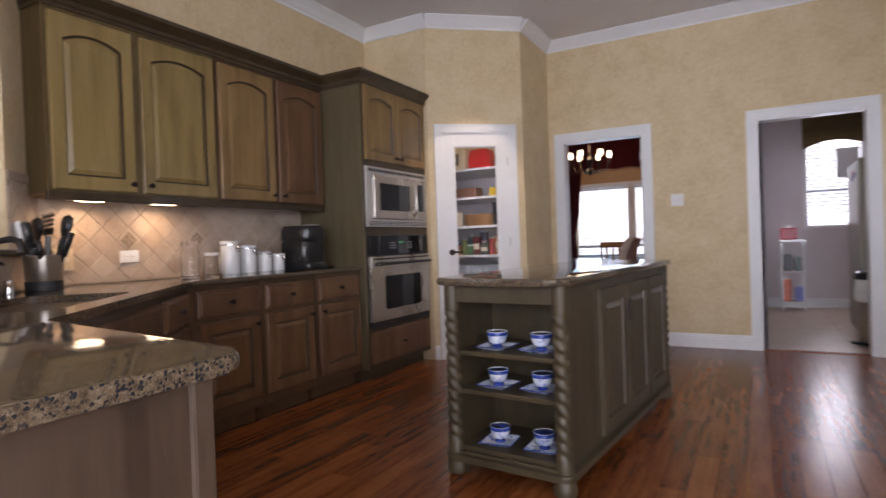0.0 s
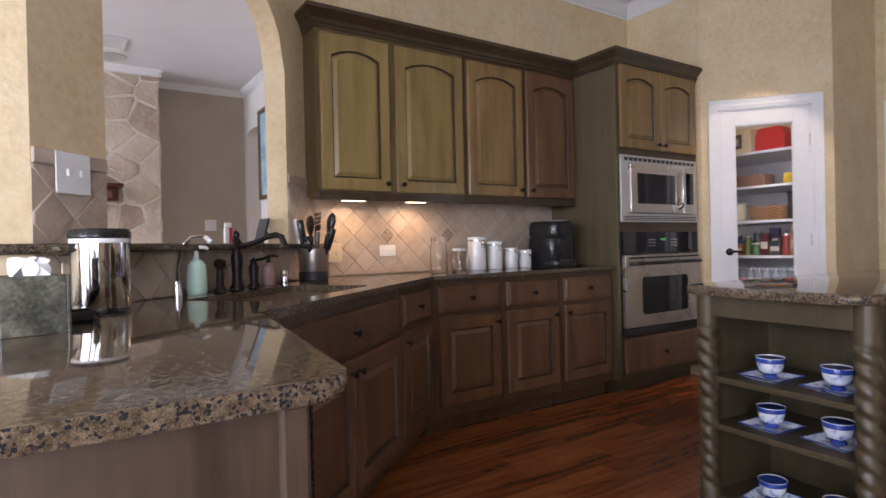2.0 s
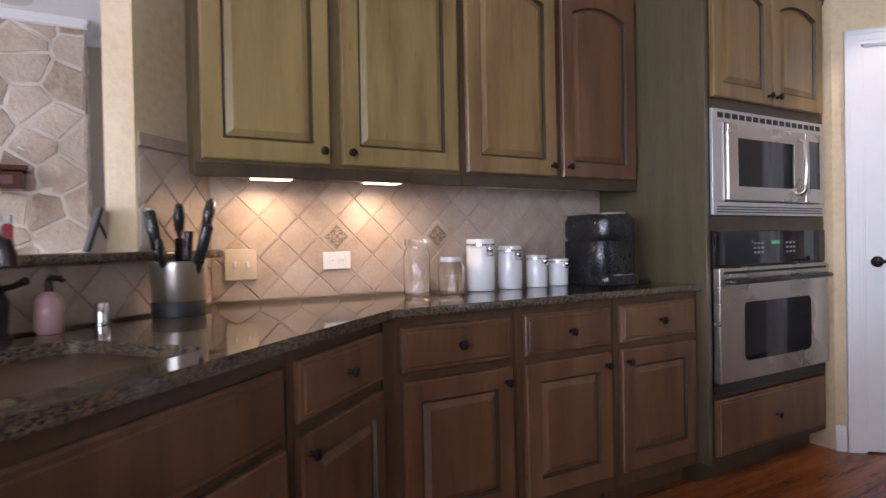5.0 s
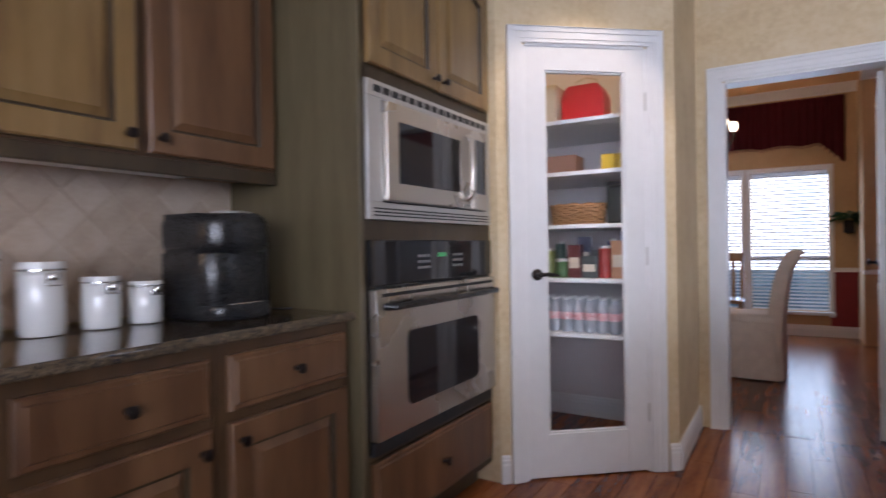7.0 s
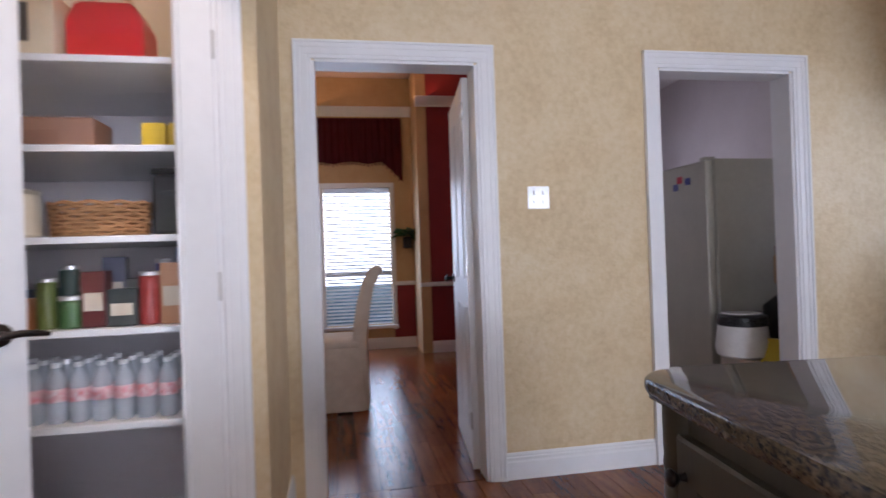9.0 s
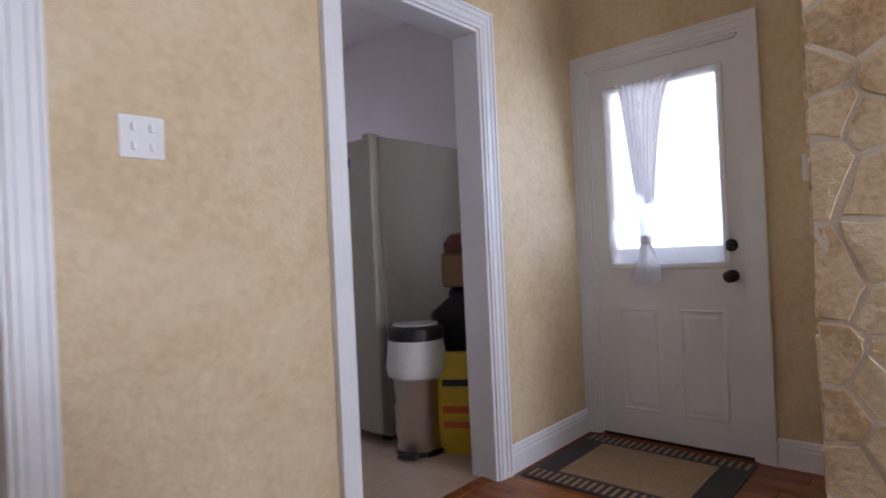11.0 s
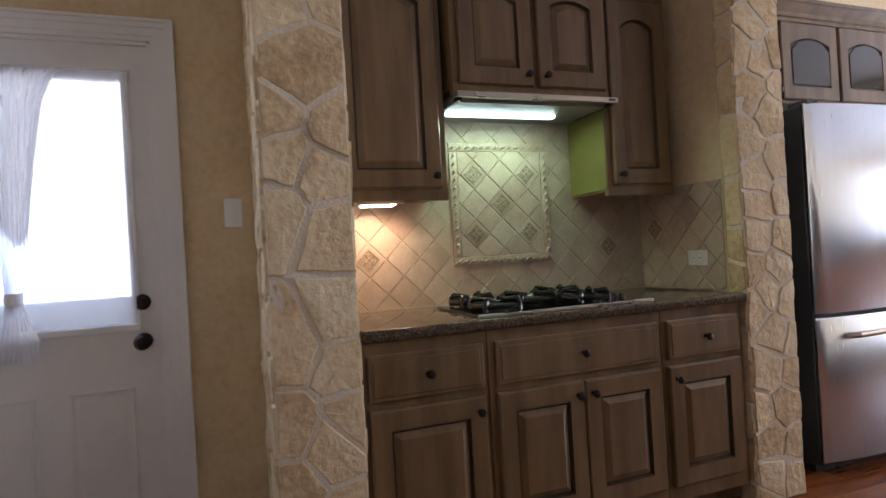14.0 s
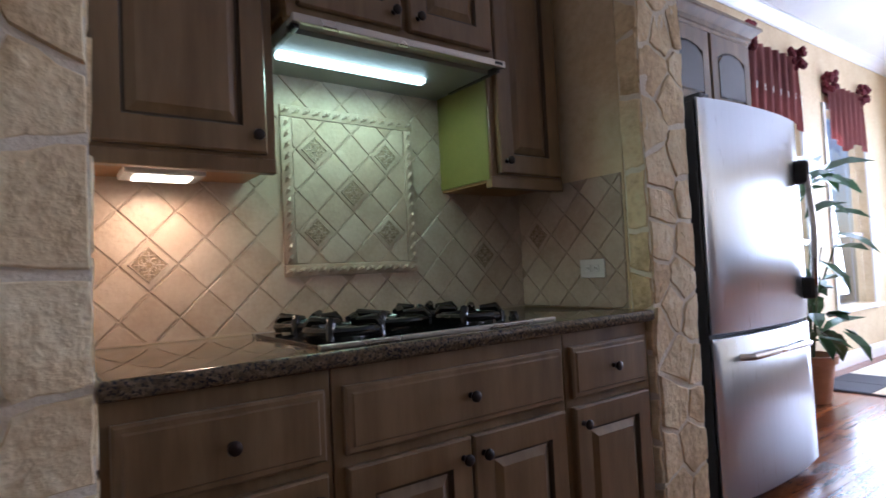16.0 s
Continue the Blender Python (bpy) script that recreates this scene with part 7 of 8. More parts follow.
for x, y, z, w, h, c, nm in ((0.26, 9.48, 0.957, 0.20, 0.16, (0.55, 0.03, 0.05), "red_basin"), (0.24, 9.50, 0.537, 0.09, 0.22, (0.05, 0.05, 0.06), "spray_bottle"), (0.36, 9.48, 0.537, 0.08, 0.18, (0.06, 0.12, 0.10), "spray_bottle"), (0.22, 9.48, 0.117, 0.10, 0.30, (0.60, 0.10, 0.02), "detergent_bottle"), (0.37, 9.48, 0.117, 0.10, 0.20, (0.16, 0.18, 0.50), "detergent_bottle")):
    t = thing(nm, pose(x, y, z), nm.replace("_", " ") + " of coloured plastic on the cart", nm.split("_")[1])
    part("body", boxes((-w / 2, -0.05, 0.0005, w / 2, 0.05, h), bevel=0.015), plain(nm + "_plastic", c, 0.3), t)
    part("cap", boxes((-w / 5, -0.025, h, w / 5, 0.025, h + 0.04), bevel=0.006), PORCELAIN, t)
rs2 = thing("roman_shade", face_frame(0.46, 9.735, 0, -90), "brown woven shade over the laundry window", "window shade")
bm = bmesh.new()
rows = []
for z, o in ((2.62, 0.02), (2.50, 0.035), (2.42, 0.03), (2.36, 0.06), (2.28, 0.05)):
    rows.append([bm.verts.new((0.74 * i / 12, z - (0.10 * (abs(i - 6) / 6) ** 2 if z < 2.3 else 0), o)) for i in range(13)])
for a, b in zip(rows, rows[1:]):
    for i in range(12):
        bm.faces.new((a[i], a[i + 1], b[i + 1], b[i]))
bmesh.ops.solidify(bm, geom=bm.faces[:], thickness=0.01)
part("shade", bm, mat("woven_shade", [(0.13, 0.09, 0.035), (0.26, 0.19, 0.09)], 0.85, 30.0, stretch=(1, 1, 5), bump=0.4), rs2)
part("trim", boxes((0.0, 2.62, 0.0005, 0.74, 2.65, 0.05)), MATTBLACK, rs2)

# ---- living room ----
STG = "the stone chimney breast"
structure("fireplace_core", boxes((-6.45, -0.9, 0, -6.06, 1.47, 2.74)), PALE_MORTAR, "mortar core of the stone chimney breast")
runs("crown_moulding_fireplace", SMALL_CROWN, [((-6.06, -0.9), (-6.06, 1.50), (1, 0)), ((-6.03, 1.47), (-6.45, 1.47), (0, 1))], 2.795, WHITE, "white crown moulding on the chimney breast")
structure("fireplace_top", boxes((-6.45, -0.9, 2.74, -6.06, 1.47, 2.795)), WHITE, "white frieze")
ml = thing("mantel_shelf", pose(-6.0, 0.25, 1.54), "dark red-brown wooden mantel shelf", "mantel")
MH = mat("mahogany", [(0.045, 0.010, 0.010), (0.085, 0.022, 0.020)], 0.25, 4.0, coat=0.4)
part("shelf", boxes((-0.055, -0.95, 0.12, 0.20, 0.90, 0.155), bevel=0.008), MH, ml)
part("body", boxes((-0.055, -0.90, 0.0, 0.15, 0.86, 0.12), bevel=0.006), MH, ml)
part("inlay", boxes((0.15, -0.85, 0.03, 0.156, 0.81, 0.09), bevel=0.002), plain("mantel_inlay", (0.14, 0.06, 0.06), 0.3), ml)
for yy, c in ((0.62, (0.03, 0.03, 0.03)), (0.80, (0.35, 0.02, 0.02))):
    t = thing("model_car", pose(-5.95, yy, 1.696), "small vintage toy car on the mantel", "toy car")
    mm = plain("toy_paint", c, 0.25)
    part("body", boxes((-0.03, -0.08, 0.02, 0.03, 0.08, 0.045), (-0.025, -0.05, 0.045, 0.025, 0.02, 0.08), bevel=0.006), mm, t)
    for sx in (-0.032, 0.032):
        for sy in (-0.055, 0.055):
            w = part("wheel", lathe(bmesh.new(), [(0.02, -0.005), (0.022, 0), (0.02, 0.005)], 14, Matrix.Rotation(radians(90), 4, "Y")), BLACK, t, "", True)
            w.matrix_local = pose(sx, sy, 0.0225)
vs = thing("red_vase", pose(-5.95, 0.42, 1.696), "small dark red vase on the mantel", "vase")
part("body", lathe(bmesh.new(), [(0.03, 0.0005), (0.045, 0.04), (0.05, 0.09), (0.03, 0.14), (0.035, 0.16)], 20), plain("red_glaze", (0.2, 0.03, 0.02), 0.2), vs, "", True)
pt = thing("painting", face_frame(-5.84, 2.36, 1.58, -90), "framed painting of blue water hung on the wall", "painting")
part("canvas", boxes((0.04, 0.04, 0.004, 0.64, 0.84, 0.016)), mat("painted_water", [(0.10, 0.22, 0.36), (0.32, 0.50, 0.62), (0.62, 0.68, 0.66)], 0.6, 5.0), pt)
for d in ((0, 0, 0.001, 0.68, 0.04, 0.035), (0, 0.84, 0.001, 0.68, 0.88, 0.035), (0, 0.04, 0.001, 0.04, 0.84, 0.035), (0.64, 0.04, 0.001, 0.68, 0.84, 0.035)):
    part("frame", boxes(d, bevel=0.008), plain("dark_gilt_frame", (0.12, 0.07, 0.03), 0.35), pt)
vt = thing("ceiling_vent", pose(-5.42, 1.0, 2.793), "white ceiling air vent", "vent")
for d in ((-0.16, -0.16, -0.012, 0.16, -0.13, 0), (-0.16, 0.13, -0.012, 0.16, 0.16, 0), (-0.16, -0.13, -0.012, -0.13, 0.13, 0), (0.13, -0.13, -0.012, 0.16, 0.13, 0)):
    part("frame", boxes(d, bevel=0.003), WHITE, vt)
part("backing", boxes((-0.13, -0.13, -0.003, 0.13, 0.13, -0.0005)), plain("vent_dark", (0.16, 0.15, 0.14)), vt)
for k in range(7):
    part("slat", boxes((-0.125 + k * 0.037, -0.13, -0.012, -0.105 + k * 0.037, 0.13, -0.004)), WHITE, vt)
sp = thing("ceiling_speaker", pose(-5.80, 1.08, 2.793), "round white ceiling speaker", "speaker")
part("ring", lathe(bmesh.new(), [(0.0, -0.004), (0.10, -0.006), (0.118, -0.008), (0.12, 0.0)], 32), plain("speaker_grille", (0.50, 0.48, 0.46)), sp, "", True)

# ---- breakfast area ----
def window_scarf(m, w, h, label):
    t = thing("window_curtain", m, label, "curtain", "burgundy window curtains")
    bm = bmesh.new()
    n = 60
    rows = []
    for j in range(6):
        f = j / 5
        rows.append([bm.verts.new((w * i / n, h * (1 - f) + 0.05 * math.sin(i / n * 9 + 1) * f, 0.03 + 0.016 * math.sin(i / n * 14 * math.pi + f * 1.5))) for i in range(n + 1)])
    for a, b in zip(rows, rows[1:]):
        for i in range(n):
            bm.faces.new((a[i], a[i + 1], b[i + 1], b[i]))
    bmesh.ops.solidify(bm, geom=bm.faces[:], thickness=0.004)
    part("cloth", bm, mat("striped_rose_cloth", [(0.10, 0.012, 0.02), (0.30, 0.10, 0.09), (0.20, 0.05, 0.05)], 0.85, 4.0, stretch=(6, 6, 0.3)), t, "rose striped cloth", True)
    for x in (0.04, w - 0.04):
        bm = bmesh.new()
        for i in range(26):
            a, b = random.uniform(0, 6.28), random.uniform(-1, 1)
            c = Vector((0.06 * math.cos(a), 0.09 * b, 0.05 * math.sin(a) + 0.05))
            lathe(bm, [(0.001, -0.035), (0.03, -0.01), (0.034, 0.01), (0.001, 0.03)], 7, Matrix.Translation(c + Vector((x, h, 0))) @ Matrix.Rotation(a, 4, "Z"))
        part("rosette", bm, BURGUNDY, t, "dark gathered rosette")
    return t


window_scarf(face_frame(1.998, 0.26, 2.18, 180), 0.98, 0.64, "rose striped curtain with dark rosettes")
window_scarf(face_frame(1.998, -1.32, 2.12, 180), 0.90, 0.58, "rose striped curtain with dark rosettes")
pp = thing("potted_plant", pose(1.68, 0.20, 0), "tall leafy house plant in a terracotta pot", "plant")
part("pot", lathe(bmesh.new(), [(0.12, 0.0005), (0.13, 0.02), (0.165, 0.28), (0.185, 0.285), (0.19, 0.34), (0.175, 0.345), (0.165, 0.30), (0.0, 0.30)], 28), TERRACOTTA, pp, "terracotta pot", True)
random.seed(4)
STEM = plain("plant_stem", (0.06, 0.09, 0.03))
for k in range(9):
    a = random.uniform(0, 6.28)
    L = random.uniform(0.7, 1.5)
    part("stem", tube(bmesh.new(), [(0.03 * math.cos(a), 0.03 * math.sin(a), 0.3), (0.08 * math.cos(a), 0.08 * math.sin(a), 0.3 + L * 0.5), (0.25 * math.cos(a), 0.25 * math.sin(a), 0.3 + L)], [0.012, 0.009, 0.005], 6), STEM, pp, "", True)
part("leaves", leaf_cluster(75, 0.24, 0.40, 1.75, 0.27, 0.9), LEAF, pp, "broad drooping green leaves")
rg = thing("rug", pose(1.0, -1.60, 0), "rug of cream, purple and black rectangles", "rug")
RC = [plain("rug_cream", (0.60, 0.54, 0.44), 0.95), plain("rug_purple", (0.12, 0.035, 0.09), 0.95), plain("rug_black", (0.03, 0.028, 0.035), 0.95), plain("rug_tan", (0.42, 0.32, 0.20), 0.95)]
part("border", boxes((-0.86, -1.36, 0.0005, 0.86, 1.36, 0.010), bevel=0.003), RC[2], rg)
xs, ysr = (-0.85, -0.35, 0.1, 0.45, 0.85), (-1.35, -0.8, -0.35, 0.2, 0.6, 0.98, 1.35)
for i in range(4):
    for j in range(6):
        part("patch", boxes((xs[i] + 0.004, ysr[j] + 0.004, 0.010, xs[i + 1] - 0.004, ysr[j + 1] - 0.004, 0.014), bevel=0.002), RC[(i * 2 + j * 3 + (i * j) % 2) % 4], rg)

# ---- door mat ----
dm = thing("door_mat", pose(1.20, 5.80, 0), "tan door mat with a dark patterned border", "mat")
part("border", boxes((-0.36, -0.42, 0.0005, 0.36, 0.42, 0.008), bevel=0.003), plain("mat_dark", (0.035, 0.025, 0.022), 0.95), dm)
part("field", boxes((-0.23, -0.29, 0.008, 0.23, 0.29, 0.011), bevel=0.001), mat("coir", [(0.26, 0.16, 0.08), (0.36, 0.23, 0.12)], 0.95, 60, bump=0.6, bump_scale=400), dm)
for k in range(22):
    for s in (-1, 1):
        part("border_bar", boxes((s * 0.255, -0.40 + k * 0.037, 0.008, s * 0.345, -0.385 + k * 0.037, 0.0105)), bpy.data.materials["coir"], dm)


# ---- tiles, stones and planks ----
def clip(poly, x0, y0, x1, y1):
    """A convex outline cut to a rectangle."""
    for axis, lim, sign in ((0, x0, 1), (0, x1, -1), (1, y0, 1), (1, y1, -1)):
        out = []
        for i, p in enumerate(poly):
            q = poly[(i + 1) % len(poly)]
            a, b = sign * (p[axis] - lim), sign * (q[axis] - lim)
            if a >= 0:
                out.append(p)
            if (a > 0 > b) or (a < 0 < b):
                f = a / (a - b)
                out.append((p[0] + f * (q[0] - p[0]), p[1] + f * (q[1] - p[1])))
        poly = out
        if len(poly) < 3:
            return []
    return poly


def tile_mesh(poly, thick, bevel=0.0025):
    bm = bmesh.new()
    cx, cy = sum(p[0] for p in poly) / len(poly), sum(p[1] for p in poly) / len(poly)

    def ring(ins, z):
        r = []
        for x, y in poly:
            d = math.hypot(x - cx, y - cy) or 1
            f = max(0.2, 1 - ins * 1.4 / d)
            r.append(bm.verts.new((cx + (x - cx) * f, cy + (y - cy) * f, z)))
        return r

    rs = [ring(0, 0), ring(0, thick - bevel), ring(bevel, thick)]
    for a, b in zip(rs, rs[1:]):
        for i in range(len(a)):
            bm.faces.new((a[i], a[(i + 1) % len(a)], b[(i + 1) % len(a)], b[i]))
    bm.faces.new(rs[-1])
    bmesh.ops.recalc_face_normals(bm, faces=bm.faces)
    me = bpy.data.meshes.new("tile")
    bm.to_mesh(me)
    bm.free()
    return me


FULL = {}


def diag_tiles(parent, m, w, h, edge, phase, skip=(), thick=0.005, relief=()):
    """Square tiles laid on their points over a w x h field in the frame m; skip: rectangles left free; relief: middles of carved tiles."""
    D = edge * math.sqrt(2)
    gap = 0.003
    r = D / 2 - gap * 0.9
    for i in range(-1, int(w / D) * 2 + 4):
        for j in range(-1, int(h / D) * 2 + 4):
            if (i + j) % 2:
                continue
            cx, cy = phase[0] + (i / 2) * D, phase[1] + (j / 2) * D
            poly = [(cx - r, cy), (cx, cy - r), (cx + r, cy), (cx, cy + r)]
            if any(s[0] < cx < s[2] and s[1] < cy < s[3] for s in skip):
                continue
            c = clip(poly, 0.001, 0.001, w - 0.001, h - 0.001)
            if len(c) < 3:
                continue
            area = abs(sum(c[k][0] * c[(k + 1) % len(c)][1] - c[(k + 1) % len(c)][0] * c[k][1] for k in range(len(c)))) / 2
            if area < 0.0004:
                continue
            carved = any(abs(cx - q[0]) < D * 0.3 and abs(cy - q[1]) < D * 0.3 for q in relief)
            if len(c) == 4 and abs(area - 2 * r * r) < 1e-6:
                key = (round(r, 4), carved)
                if key not in FULL:
                    me = tile_mesh([(-r, 0), (0, -r), (r, 0), (0, r)], thick)
                    me.materials.append(TILE)
                    FULL[key] = me
                o = new("tile", FULL[key])
                loc = pose(cx, cy, 0)
                if carved:
                    carve(o, r, thick)
            else:
                me = tile_mesh(c, thick)
                me.materials.append(TILE)
                o = new("tile", me)
                loc = Matrix()
            o.parent = parent
            o.matrix_world = m @ loc


CARVE = {}


def carve(tile, r, z):
    """Raised scrollwork on a carved tile."""
    key = round(r, 4)
    if key not in CARVE:
        base = tile_mesh([(-0.70 * r, 0), (0, -0.70 * r), (0.70 * r, 0), (0, 0.70 * r)], 0.0035, 0.0015)
        base.materials.append(TILE_DARK)
        bm = bmesh.new()
        q, h = r * 0.66, 0.0035
        tube(bm, [(-q, 0, h), (0, -q, h), (q, 0, h), (0, q, h), (-q, 0, h)], 0.0024, 6)
        for k in range(4):
            a = k * math.pi / 2 + math.pi / 4
            cx, cy = 0.22 * r * math.cos(a), 0.22 * r * math.sin(a)
            tube(bm, [(cx + 0.10 * r * math.cos(t), cy + 0.10 * r * math.sin(t), h) for t in np.linspace(a, a + 5.2, 10)], 0.0019, 5)
            b = k * math.pi / 2
            tube(bm, [(0.10 * r * math.cos(b), 0.10 * r * math.sin(b), h), (0.52 * r * math.cos(b), 0.52 * r * math.sin(b), h)], 0.0020, 5)
            for e in (-0.5, 0.5):
                tube(bm, [(0.34 * r * math.cos(b), 0.34 * r * math.sin(b), h), (0.44 * r * math.cos(b + e), 0.44 * r * math.sin(b + e), h)], 0.0018, 5)
        me = bpy.data.meshes.new("scrollwork")
        bm.to_mesh(me)
        bm.free()
        me.materials.append(TILE)
        CARVE[key] = (base, me)
    for nm, me in zip(("carved_plate", "scrollwork"), CARVE[key]):
        o = new(nm, me)
        o.parent = tile
        o.matrix_local = pose(0, 0, z)


def field(name, m, w, h, label):
    o = part(name, boxes((0, 0, 0.0006, w, h, 0.003)), GROUT)
    o.matrix_world = m
    return tagged(o, label, "", "", "structure")


def tiled(name, m, w, h, edge, phase, label, skip=(), relief=()):
    f = field(name, m, w, h, label)
    diag_tiles(f, m @ Matrix.Translation((0, 0, 0.003)), w, h, edge, phase, skip, 0.005, relief)
    return f


E1 = 0.112
D1T = E1 * math.sqrt(2)
WT = (-0.065, 0.005)
tiled("backsplash_west", face_frame(WX, 1.965, TOP + 0.001, 0), 1.975, 0.478, E1, WT, "diagonal travertine tile backsplash", relief=[(WT[0] + D1T * k, WT[1] + D1T * 1.5) for k in (0.5, 3.5, 6.5)])
dlen = math.hypot(DIAG_B[0] - DIAG_A[0], DIAG_B[1] - DIAG_A[1])
tiled("backsplash_sink", face_frame(DIAG_A[0], DIAG_A[1], TOP + 0.001, 45), dlen, 0.166, 0.14, (0.05, 0.083), "low diagonal tile backsplash behind the sink")
tiled("backsplash_pillar_left", face_frame(DIAG_A[0], DIAG_A[1], 1.118, 45), 0.27, 0.225, E1, (0.14, 0.15), "diagonal tile on the wall pier")
tiled("backsplash_pillar_right", face_frame(-3.175, 1.725, 1.118, 45), 0.33, 0.33, E1, (0.1, 0.15), "diagonal tile on the wall pier")
for o, w, m in (("tile_cap_left", 0.27, face_frame(DIAG_A[0], DIAG_A[1], 1.344, 45)), ("tile_cap_right", 0.33, face_frame(-3.175, 1.725, 1.449, 45))):
    structure(o, boxes((0, 0, 0.001, w, 0.045, 0.013), bevel=0.004), TILE, "tile border strip", m)
# alcove
AM = face_frame(AX, AY1, TOP + 0.001, 180)
PC = (AY1 - 3.90, 1.379 - TOP - 0.001)
PW, PH = 0.222, 0.25
tiled("backsplash_alcove", AM, AY1 - AY0, 0.92, E1, (0.189 - D1T, 0.226 - D1T), "diagonal travertine tile backsplash behind the cooktop", [(PC[0] - PW - 0.05, PC[1] - PH - 0.05, PC[0] + PW + 0.05, PC[1] + PH + 0.05)], [(0.189, 0.226), (0.189 + D1T * 8, 0.226)])
PMX = AM @ Matrix.Translation((PC[0] - PW, PC[1] - PH, 0.004))
pn = field("relief_panel", PMX, 2 * PW, 2 * PH, "framed decorative tile panel with carved tiles")
e2 = 0.100
d2 = e2 * math.sqrt(2)
diag_tiles(pn, PMX @ Matrix.Translation((0, 0, 0.003)), 2 * PW, 2 * PH, e2, (PW % d2, PH % d2), (), 0.005, [(PW + a * d2, PH + b * d2) for a, b in ((0, 0), (1, 1), (-1, 1), (1, -1), (-1, -1))])
for horiz, ox, oy in ((1, -0.04, -0.04), (1, -0.04, 2 * PH), (0, -0.04, 0.0), (0, 2 * PW, 0.0)):
    ln = 2 * PW + 0.08 if horiz else 2 * PH
    bm = boxes((0, 0, 0, ln if horiz else 0.04, 0.04 if horiz else ln, 0.010), bevel=0.003)
    k = int(ln / 0.036)
    for i in range(k):
        u = (i + 0.5) * ln / k
        a, b = ((u - 0.014, 0.012, 0.012), (u + 0.014, 0.028, 0.012)) if horiz else ((0.012, u - 0.014, 0.012), (0.028, u + 0.014, 0.012))
        tube(bm, [a, ((a[0] + b[0]) / 2, (a[1] + b[1]) / 2, 0.016), b], [0.003, 0.008, 0.003], 6)
    o = part("rope_border", bm, TILE, pn, "carved rope tile border", True)
    o.matrix_world = PMX @ pose(ox, oy, 0.001)
tiled("backsplash_alcove_side", face_frame(AX - 0.002, AY0 + 0.005, TOP + 0.001, 90), AX - PX - 0.10, 0.50, E1, (0.03, 0.06), "diagonal tile on the alcove side", relief=[(0.03 + D1T * 0.5, 0.06 + D1T * 1.5)])

rng = random.Random(11)


def stone_mesh(poly, thick, material):
    bm = bmesh.new()
    pts = []
    for i, p in enumerate(poly):
        q = poly[(i + 1) % len(poly)]
        for f in (0.0, 0.34, 0.67):
            j = 0.006 if f else 0.0
            pts.append((p[0] + (q[0] - p[0]) * f + rng.uniform(-j, j), p[1] + (q[1] - p[1]) * f + rng.uniform(-j, j)))
    cx, cy = sum(p[0] for p in pts) / len(pts), sum(p[1] for p in pts) / len(pts)
    tilt = (rng.uniform(-0.06, 0.06), rng.uniform(-0.06, 0.06))

    def ring(f, z, j):
        return [bm.verts.new((cx + (x - cx) * f, cy + (y - cy) * f, z + (x - cx) * tilt[0] + (y - cy) * tilt[1] + rng.uniform(-j, j))) for x, y in pts]

    rs = [ring(1.0, -0.012, 0), ring(0.99, thick * 0.6, 0.002), ring(0.955, thick * 0.95, 0.002), ring(0.55, thick, 0.003)]
    for a, b in zip(rs, rs[1:]):
        for i in range(len(a)):
            bm.faces.new((a[i], a[(i + 1) % len(a)], b[(i + 1) % len(a)], b[i]))
    c = bm.verts.new((cx, cy, thick + rng.uniform(-0.004, 0.006)))
    for i in range(len(pts)):
        bm.faces.new((rs[-1][i], rs[-1][(i + 1) % len(pts)], c))
    bmesh.ops.recalc_face_normals(bm, faces=bm.faces)
    me = bpy.data.meshes.new("stone")
    bm.to_mesh(me)
    bm.free()
    for p in me.polygons:
        p.use_smooth = True
    me.set_sharp_from_angle(angle=radians(28))
    me.materials.append(material)
    return me


def halfplane(poly, px, py, nx, ny):
    """The part of a convex outline on the near side of a line."""
    out = []
    for i, p in enumerate(poly):
        q = poly[(i + 1) % len(poly)]
        a, b = (p[0] - px) * nx + (p[1] - py) * ny, (q[0] - px) * nx + (q[1] - py) * ny
        if a <= 0:
            out.append(p)
        if (a < 0 < b) or (b < 0 < a):
            f = a / (a - b)
            out.append((p[0] + f * (q[0] - p[0]), p[1] + f * (q[1] - p[1])))
    return out


def stone_face(parent, m, w, h, size, thick=0.009, gap=0.0095, material=STONE):
    """Fieldstone veneer: uneven many-sided stones fitted round scattered middles, with mortar joints."""
    mids = []
    for _ in range(int(6 * w * h / size ** 2) + 40):
        x, z = rng.uniform(-0.15 * size, w + 0.15 * size), rng.uniform(-0.3 * size, h + 0.3 * size)
        need = size * rng.choice((0.62, 0.8, 1.0))
        if all(math.hypot((u - x) * 1.1, v - z) > need for u, v in mids):
            mids.append((min(w - 0.02, max(0.02, x)), z))
    for k, (x, z) in enumerate(mids):
        poly = [(0.002, 0.002), (w - 0.002, 0.002), (w - 0.002, h - 0.002), (0.002, h - 0.002)]
        for q, (u, v) in enumerate(mids):
            d = math.hypot(u - x, v - z)
            if q == k or d > size * 4 or d < 1e-4:
                continue
            nx, ny = (u - x) / d, (v - z) / d
            poly = halfplane(poly, (x + u) / 2 - nx * gap, (z + v) / 2 - ny * gap, nx, ny)
            if len(poly) < 3:
                break
        clean = [p for i, p in enumerate(poly) if math.hypot(p[0] - poly[i - 1][0], p[1] - poly[i - 1][1]) > 0.018]
        if len(clean) < 3:
            continue
        area = abs(sum(clean[i - 1][0] * clean[i][1] - clean[i][0] * clean[i - 1][1] for i in range(len(clean)))) / 2
        if area < 0.0012:
            continue
        o = new("stone", stone_mesh(clean, thick * rng.uniform(0.75, 1.3), material))
        o.parent = parent
        o.matrix_world = m


pil_n, pil_s, fire = bpy.data.objects["pillar_north"], bpy.data.objects["pillar_south"], bpy.data.objects["fireplace_core"]
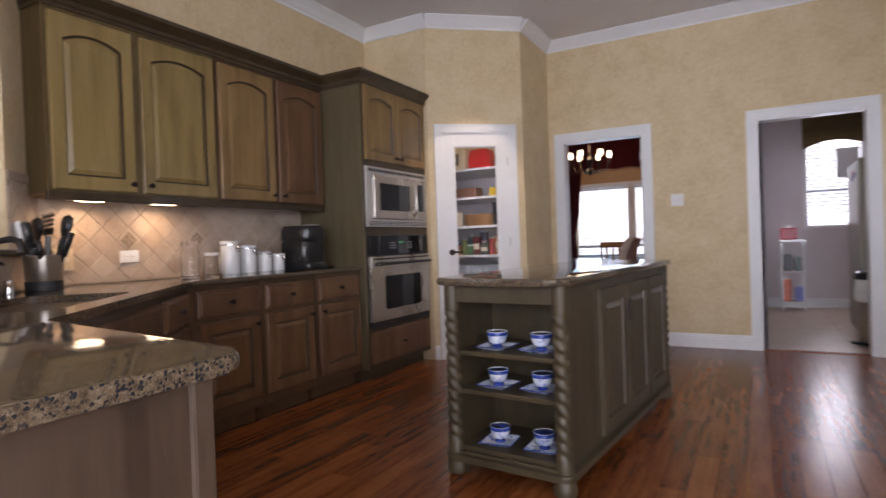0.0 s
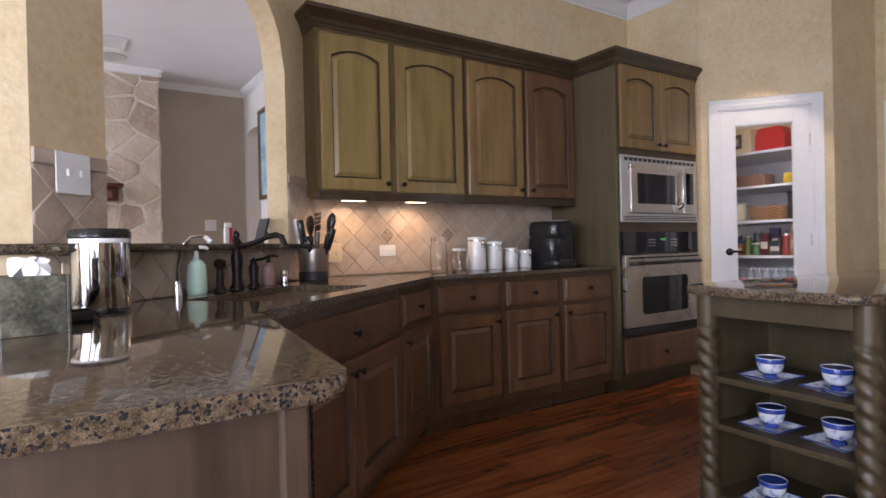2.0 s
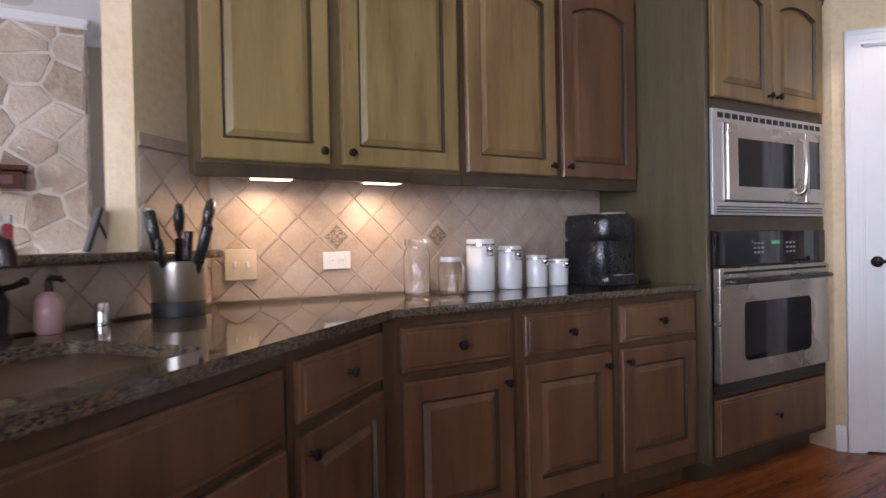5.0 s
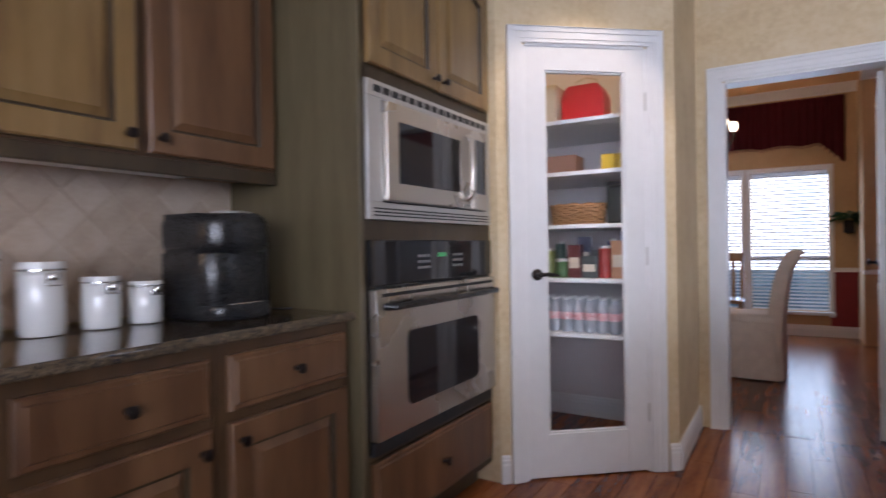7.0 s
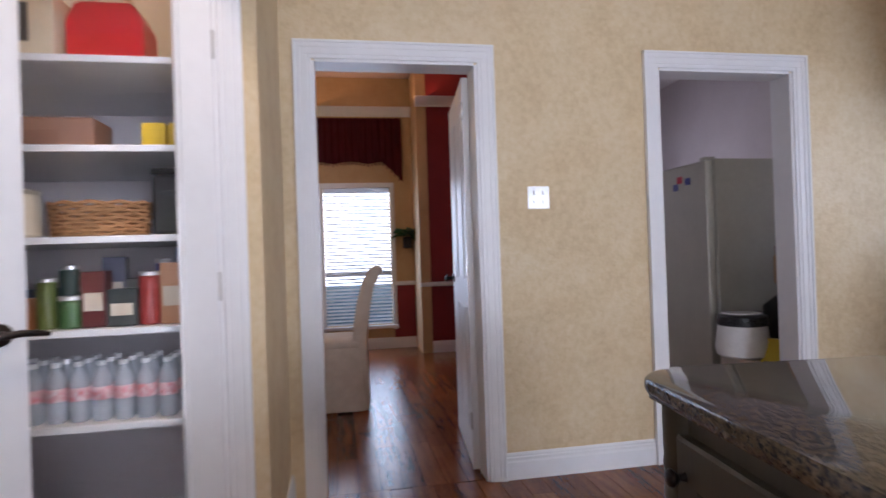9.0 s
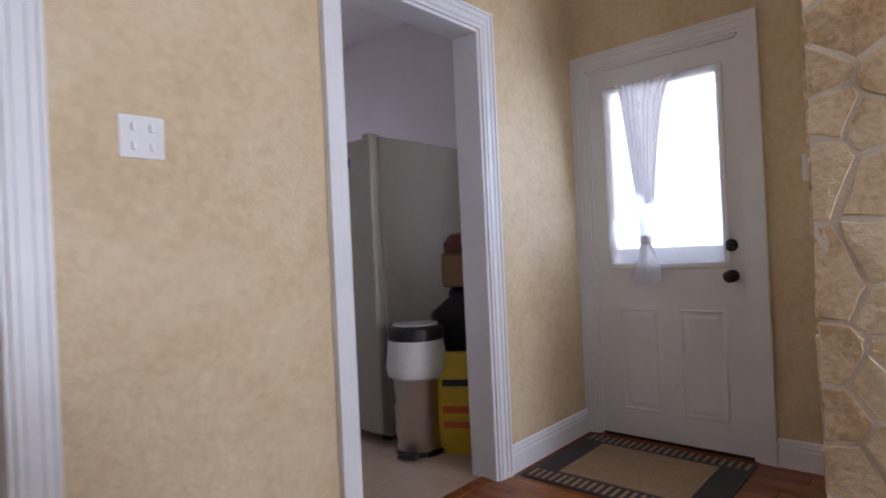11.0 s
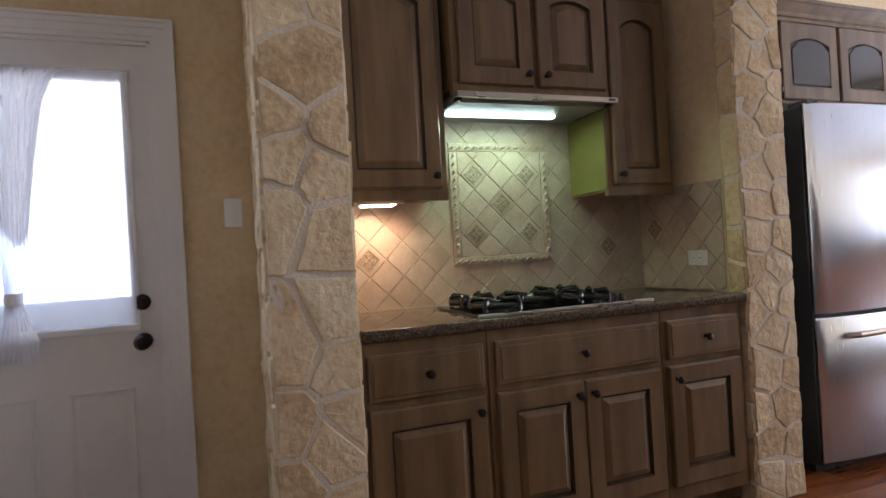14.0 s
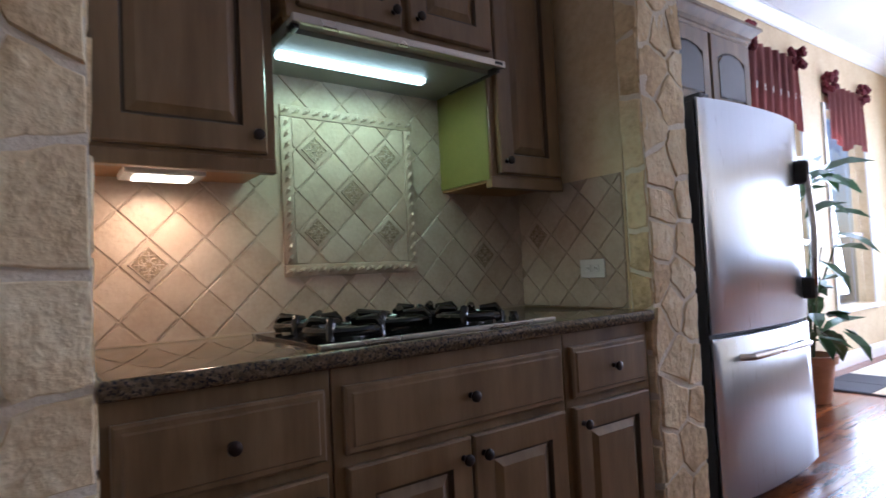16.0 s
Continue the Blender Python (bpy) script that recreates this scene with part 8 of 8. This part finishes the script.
stone_face(pil_n, face_frame(PX, 5.03, 0, 180), 0.275, CZ, 0.20, 0.009, 0.009)
stone_face(pil_n, face_frame(EX, 5.03, 0, 90), EX - PX, CZ, 0.17, 0.009)
stone_face(pil_n, face_frame(PX, AY1, 0, -90), 0.20, CZ, 0.16, 0.004)
stone_face(pil_s, face_frame(PX, AY0, 0, 180), 0.27, CZ, 0.17, 0.006, 0.008)
stone_face(pil_s, face_frame(PX + 0.085, AY0, 0, 90), 0.085, CZ, 0.15, 0.008)
stone_face(fire, face_frame(-6.06, -0.9, 0, 0), 2.37, 2.73, 0.25, 0.012, 0.011, CHIMNEY_STONE)
stone_face(fire, face_frame(-6.06, 1.47, 0, 90), 0.39, 2.73, 0.22, 0.012, 0.011, CHIMNEY_STONE)

# floor planks
PL = {}
floor_ob = bpy.data.objects["floor"]


def plank_mesh(w, ln):
    key = (round(w, 3), round(ln, 2))
    if key not in PL:
        bm = bmesh.new()
        g, b = 0.0004, 0.0009
        lo = [bm.verts.new(p) for p in ((g, g, -0.012), (w - g, g, -0.012), (w - g, ln - g, -0.012), (g, ln - g, -0.012))]
        hi = [bm.verts.new(p) for p in ((g + b, g + b, 0), (w - g - b, g + b, 0), (w - g - b, ln - g - b, 0), (g + b, ln - g - b, 0))]
        for i in range(4):
            bm.faces.new((lo[i], lo[(i + 1) % 4], hi[(i + 1) % 4], hi[i]))
        bm.faces.new(hi)
        bmesh.ops.recalc_face_normals(bm, faces=bm.faces)
        me = bpy.data.meshes.new("plank")
        bm.to_mesh(me)
        bm.free()
        me.materials.append(PLANK)
        PL[key] = me
    return PL[key]


ISL_PLANK = PLANK.copy()
ISL_PLANK.name = "hardwood_plank_far"
nt = ISL_PLANK.node_tree
info = next(n for n in nt.nodes if n.type == "OBJECT_INFO")
geo2 = nt.nodes.new("ShaderNodeNewGeometry")
for lk in list(info.outputs["Random"].links):
    nt.links.new(geo2.outputs["Random Per Island"], lk.to_socket)
verts, faces = [], []


def lay(x0, x1, y0, y1, w=0.108):
    k = 0
    x = x0
    while x < x1 - 0.01:
        ww = min(w, x1 - x)
        y = y0
        first = rng.uniform(0.3, 1.2)
        while y < y1 - 0.01:
            ln = first if y == y0 else rng.choice((0.6, 0.8, 1.0, 1.2, 1.4))
            ln = min(ln, y1 - y)
            if y1 - y - ln < 0.2:
                ln = y1 - y
            cx, cy = x + ww / 2, y + ln / 2
            if -2.9 < cx < 1.5 and 1.3 < cy < 6.3 and not (-1.3 < x and x + ww < -0.7 and 2.5 < y and y + ln < 4.1):
                o = new("plank", plank_mesh(ww, ln))
                o.parent = floor_ob
                o.matrix_world = pose(x, y, 0)
            else:
                n = len(verts)
                g, b = 0.0004, 0.0009
                verts.extend([(x + g, y + g, -0.012), (x + ww - g, y + g, -0.012), (x + ww - g, y + ln - g, -0.012), (x + g, y + ln - g, -0.012), (x + g + b, y + g + b, 0), (x + ww - g - b, y + g + b, 0), (x + ww - g - b, y + ln - g - b, 0), (x + g + b, y + ln - g - b, 0)])
                faces.extend([(n + i, n + (i + 1) % 4, n + 4 + (i + 1) % 4, n + 4 + i) for i in range(4)] + [(n + 4, n + 5, n + 6, n + 7)])
            y += ln
        x += ww


lay(-3.4, 2.1, -3.2, 6.30)
lay(-4.3, -0.12, 6.30, 10.49)
me = bpy.data.meshes.new("far_planks")
me.from_pydata(verts, [], faces)
me.materials.append(ISL_PLANK)
fp = new("far_planks", me)
fp.parent = floor_ob
tagged(fp, "red-brown hardwood planks further off", "", "", "stuff")
lf = structure("floor_laundry", boxes((-0.035, 6.36, -0.010, 1.95, 9.75, -0.004)), GROUT, "beige tiled laundry floor")
tm = None
for i in range(6):
    for j in range(10):
        if tm is None:
            tm = tile_mesh([(0.002, 0.002), (0.331, 0.002), (0.331, 0.339), (0.002, 0.339)], 0.004, 0.002)
            tm.materials.append(TILEFLOOR)
        o = new("tile", tm)
        o.parent = lf
        o.matrix_world = pose(-0.035 + i * 0.3325, 6.36 + j * 0.339, -0.004)
structure("threshold", boxes((D2[0], 6.30, -0.01, D2[1], 6.36, 0.006), bevel=0.003), PLANK, "dark wood threshold strip")
structure("floor_living", boxes((-6.45, -3.2, -0.013, -3.42, 2.36, -0.002), (-3.42, -3.2, -0.013, -2.27, 1.2, -0.002)), mat("living_carpet", [(0.38, 0.31, 0.24), (0.45, 0.37, 0.29)], 0.95, 60, bump=0.5, bump_scale=300), "beige living room carpet")
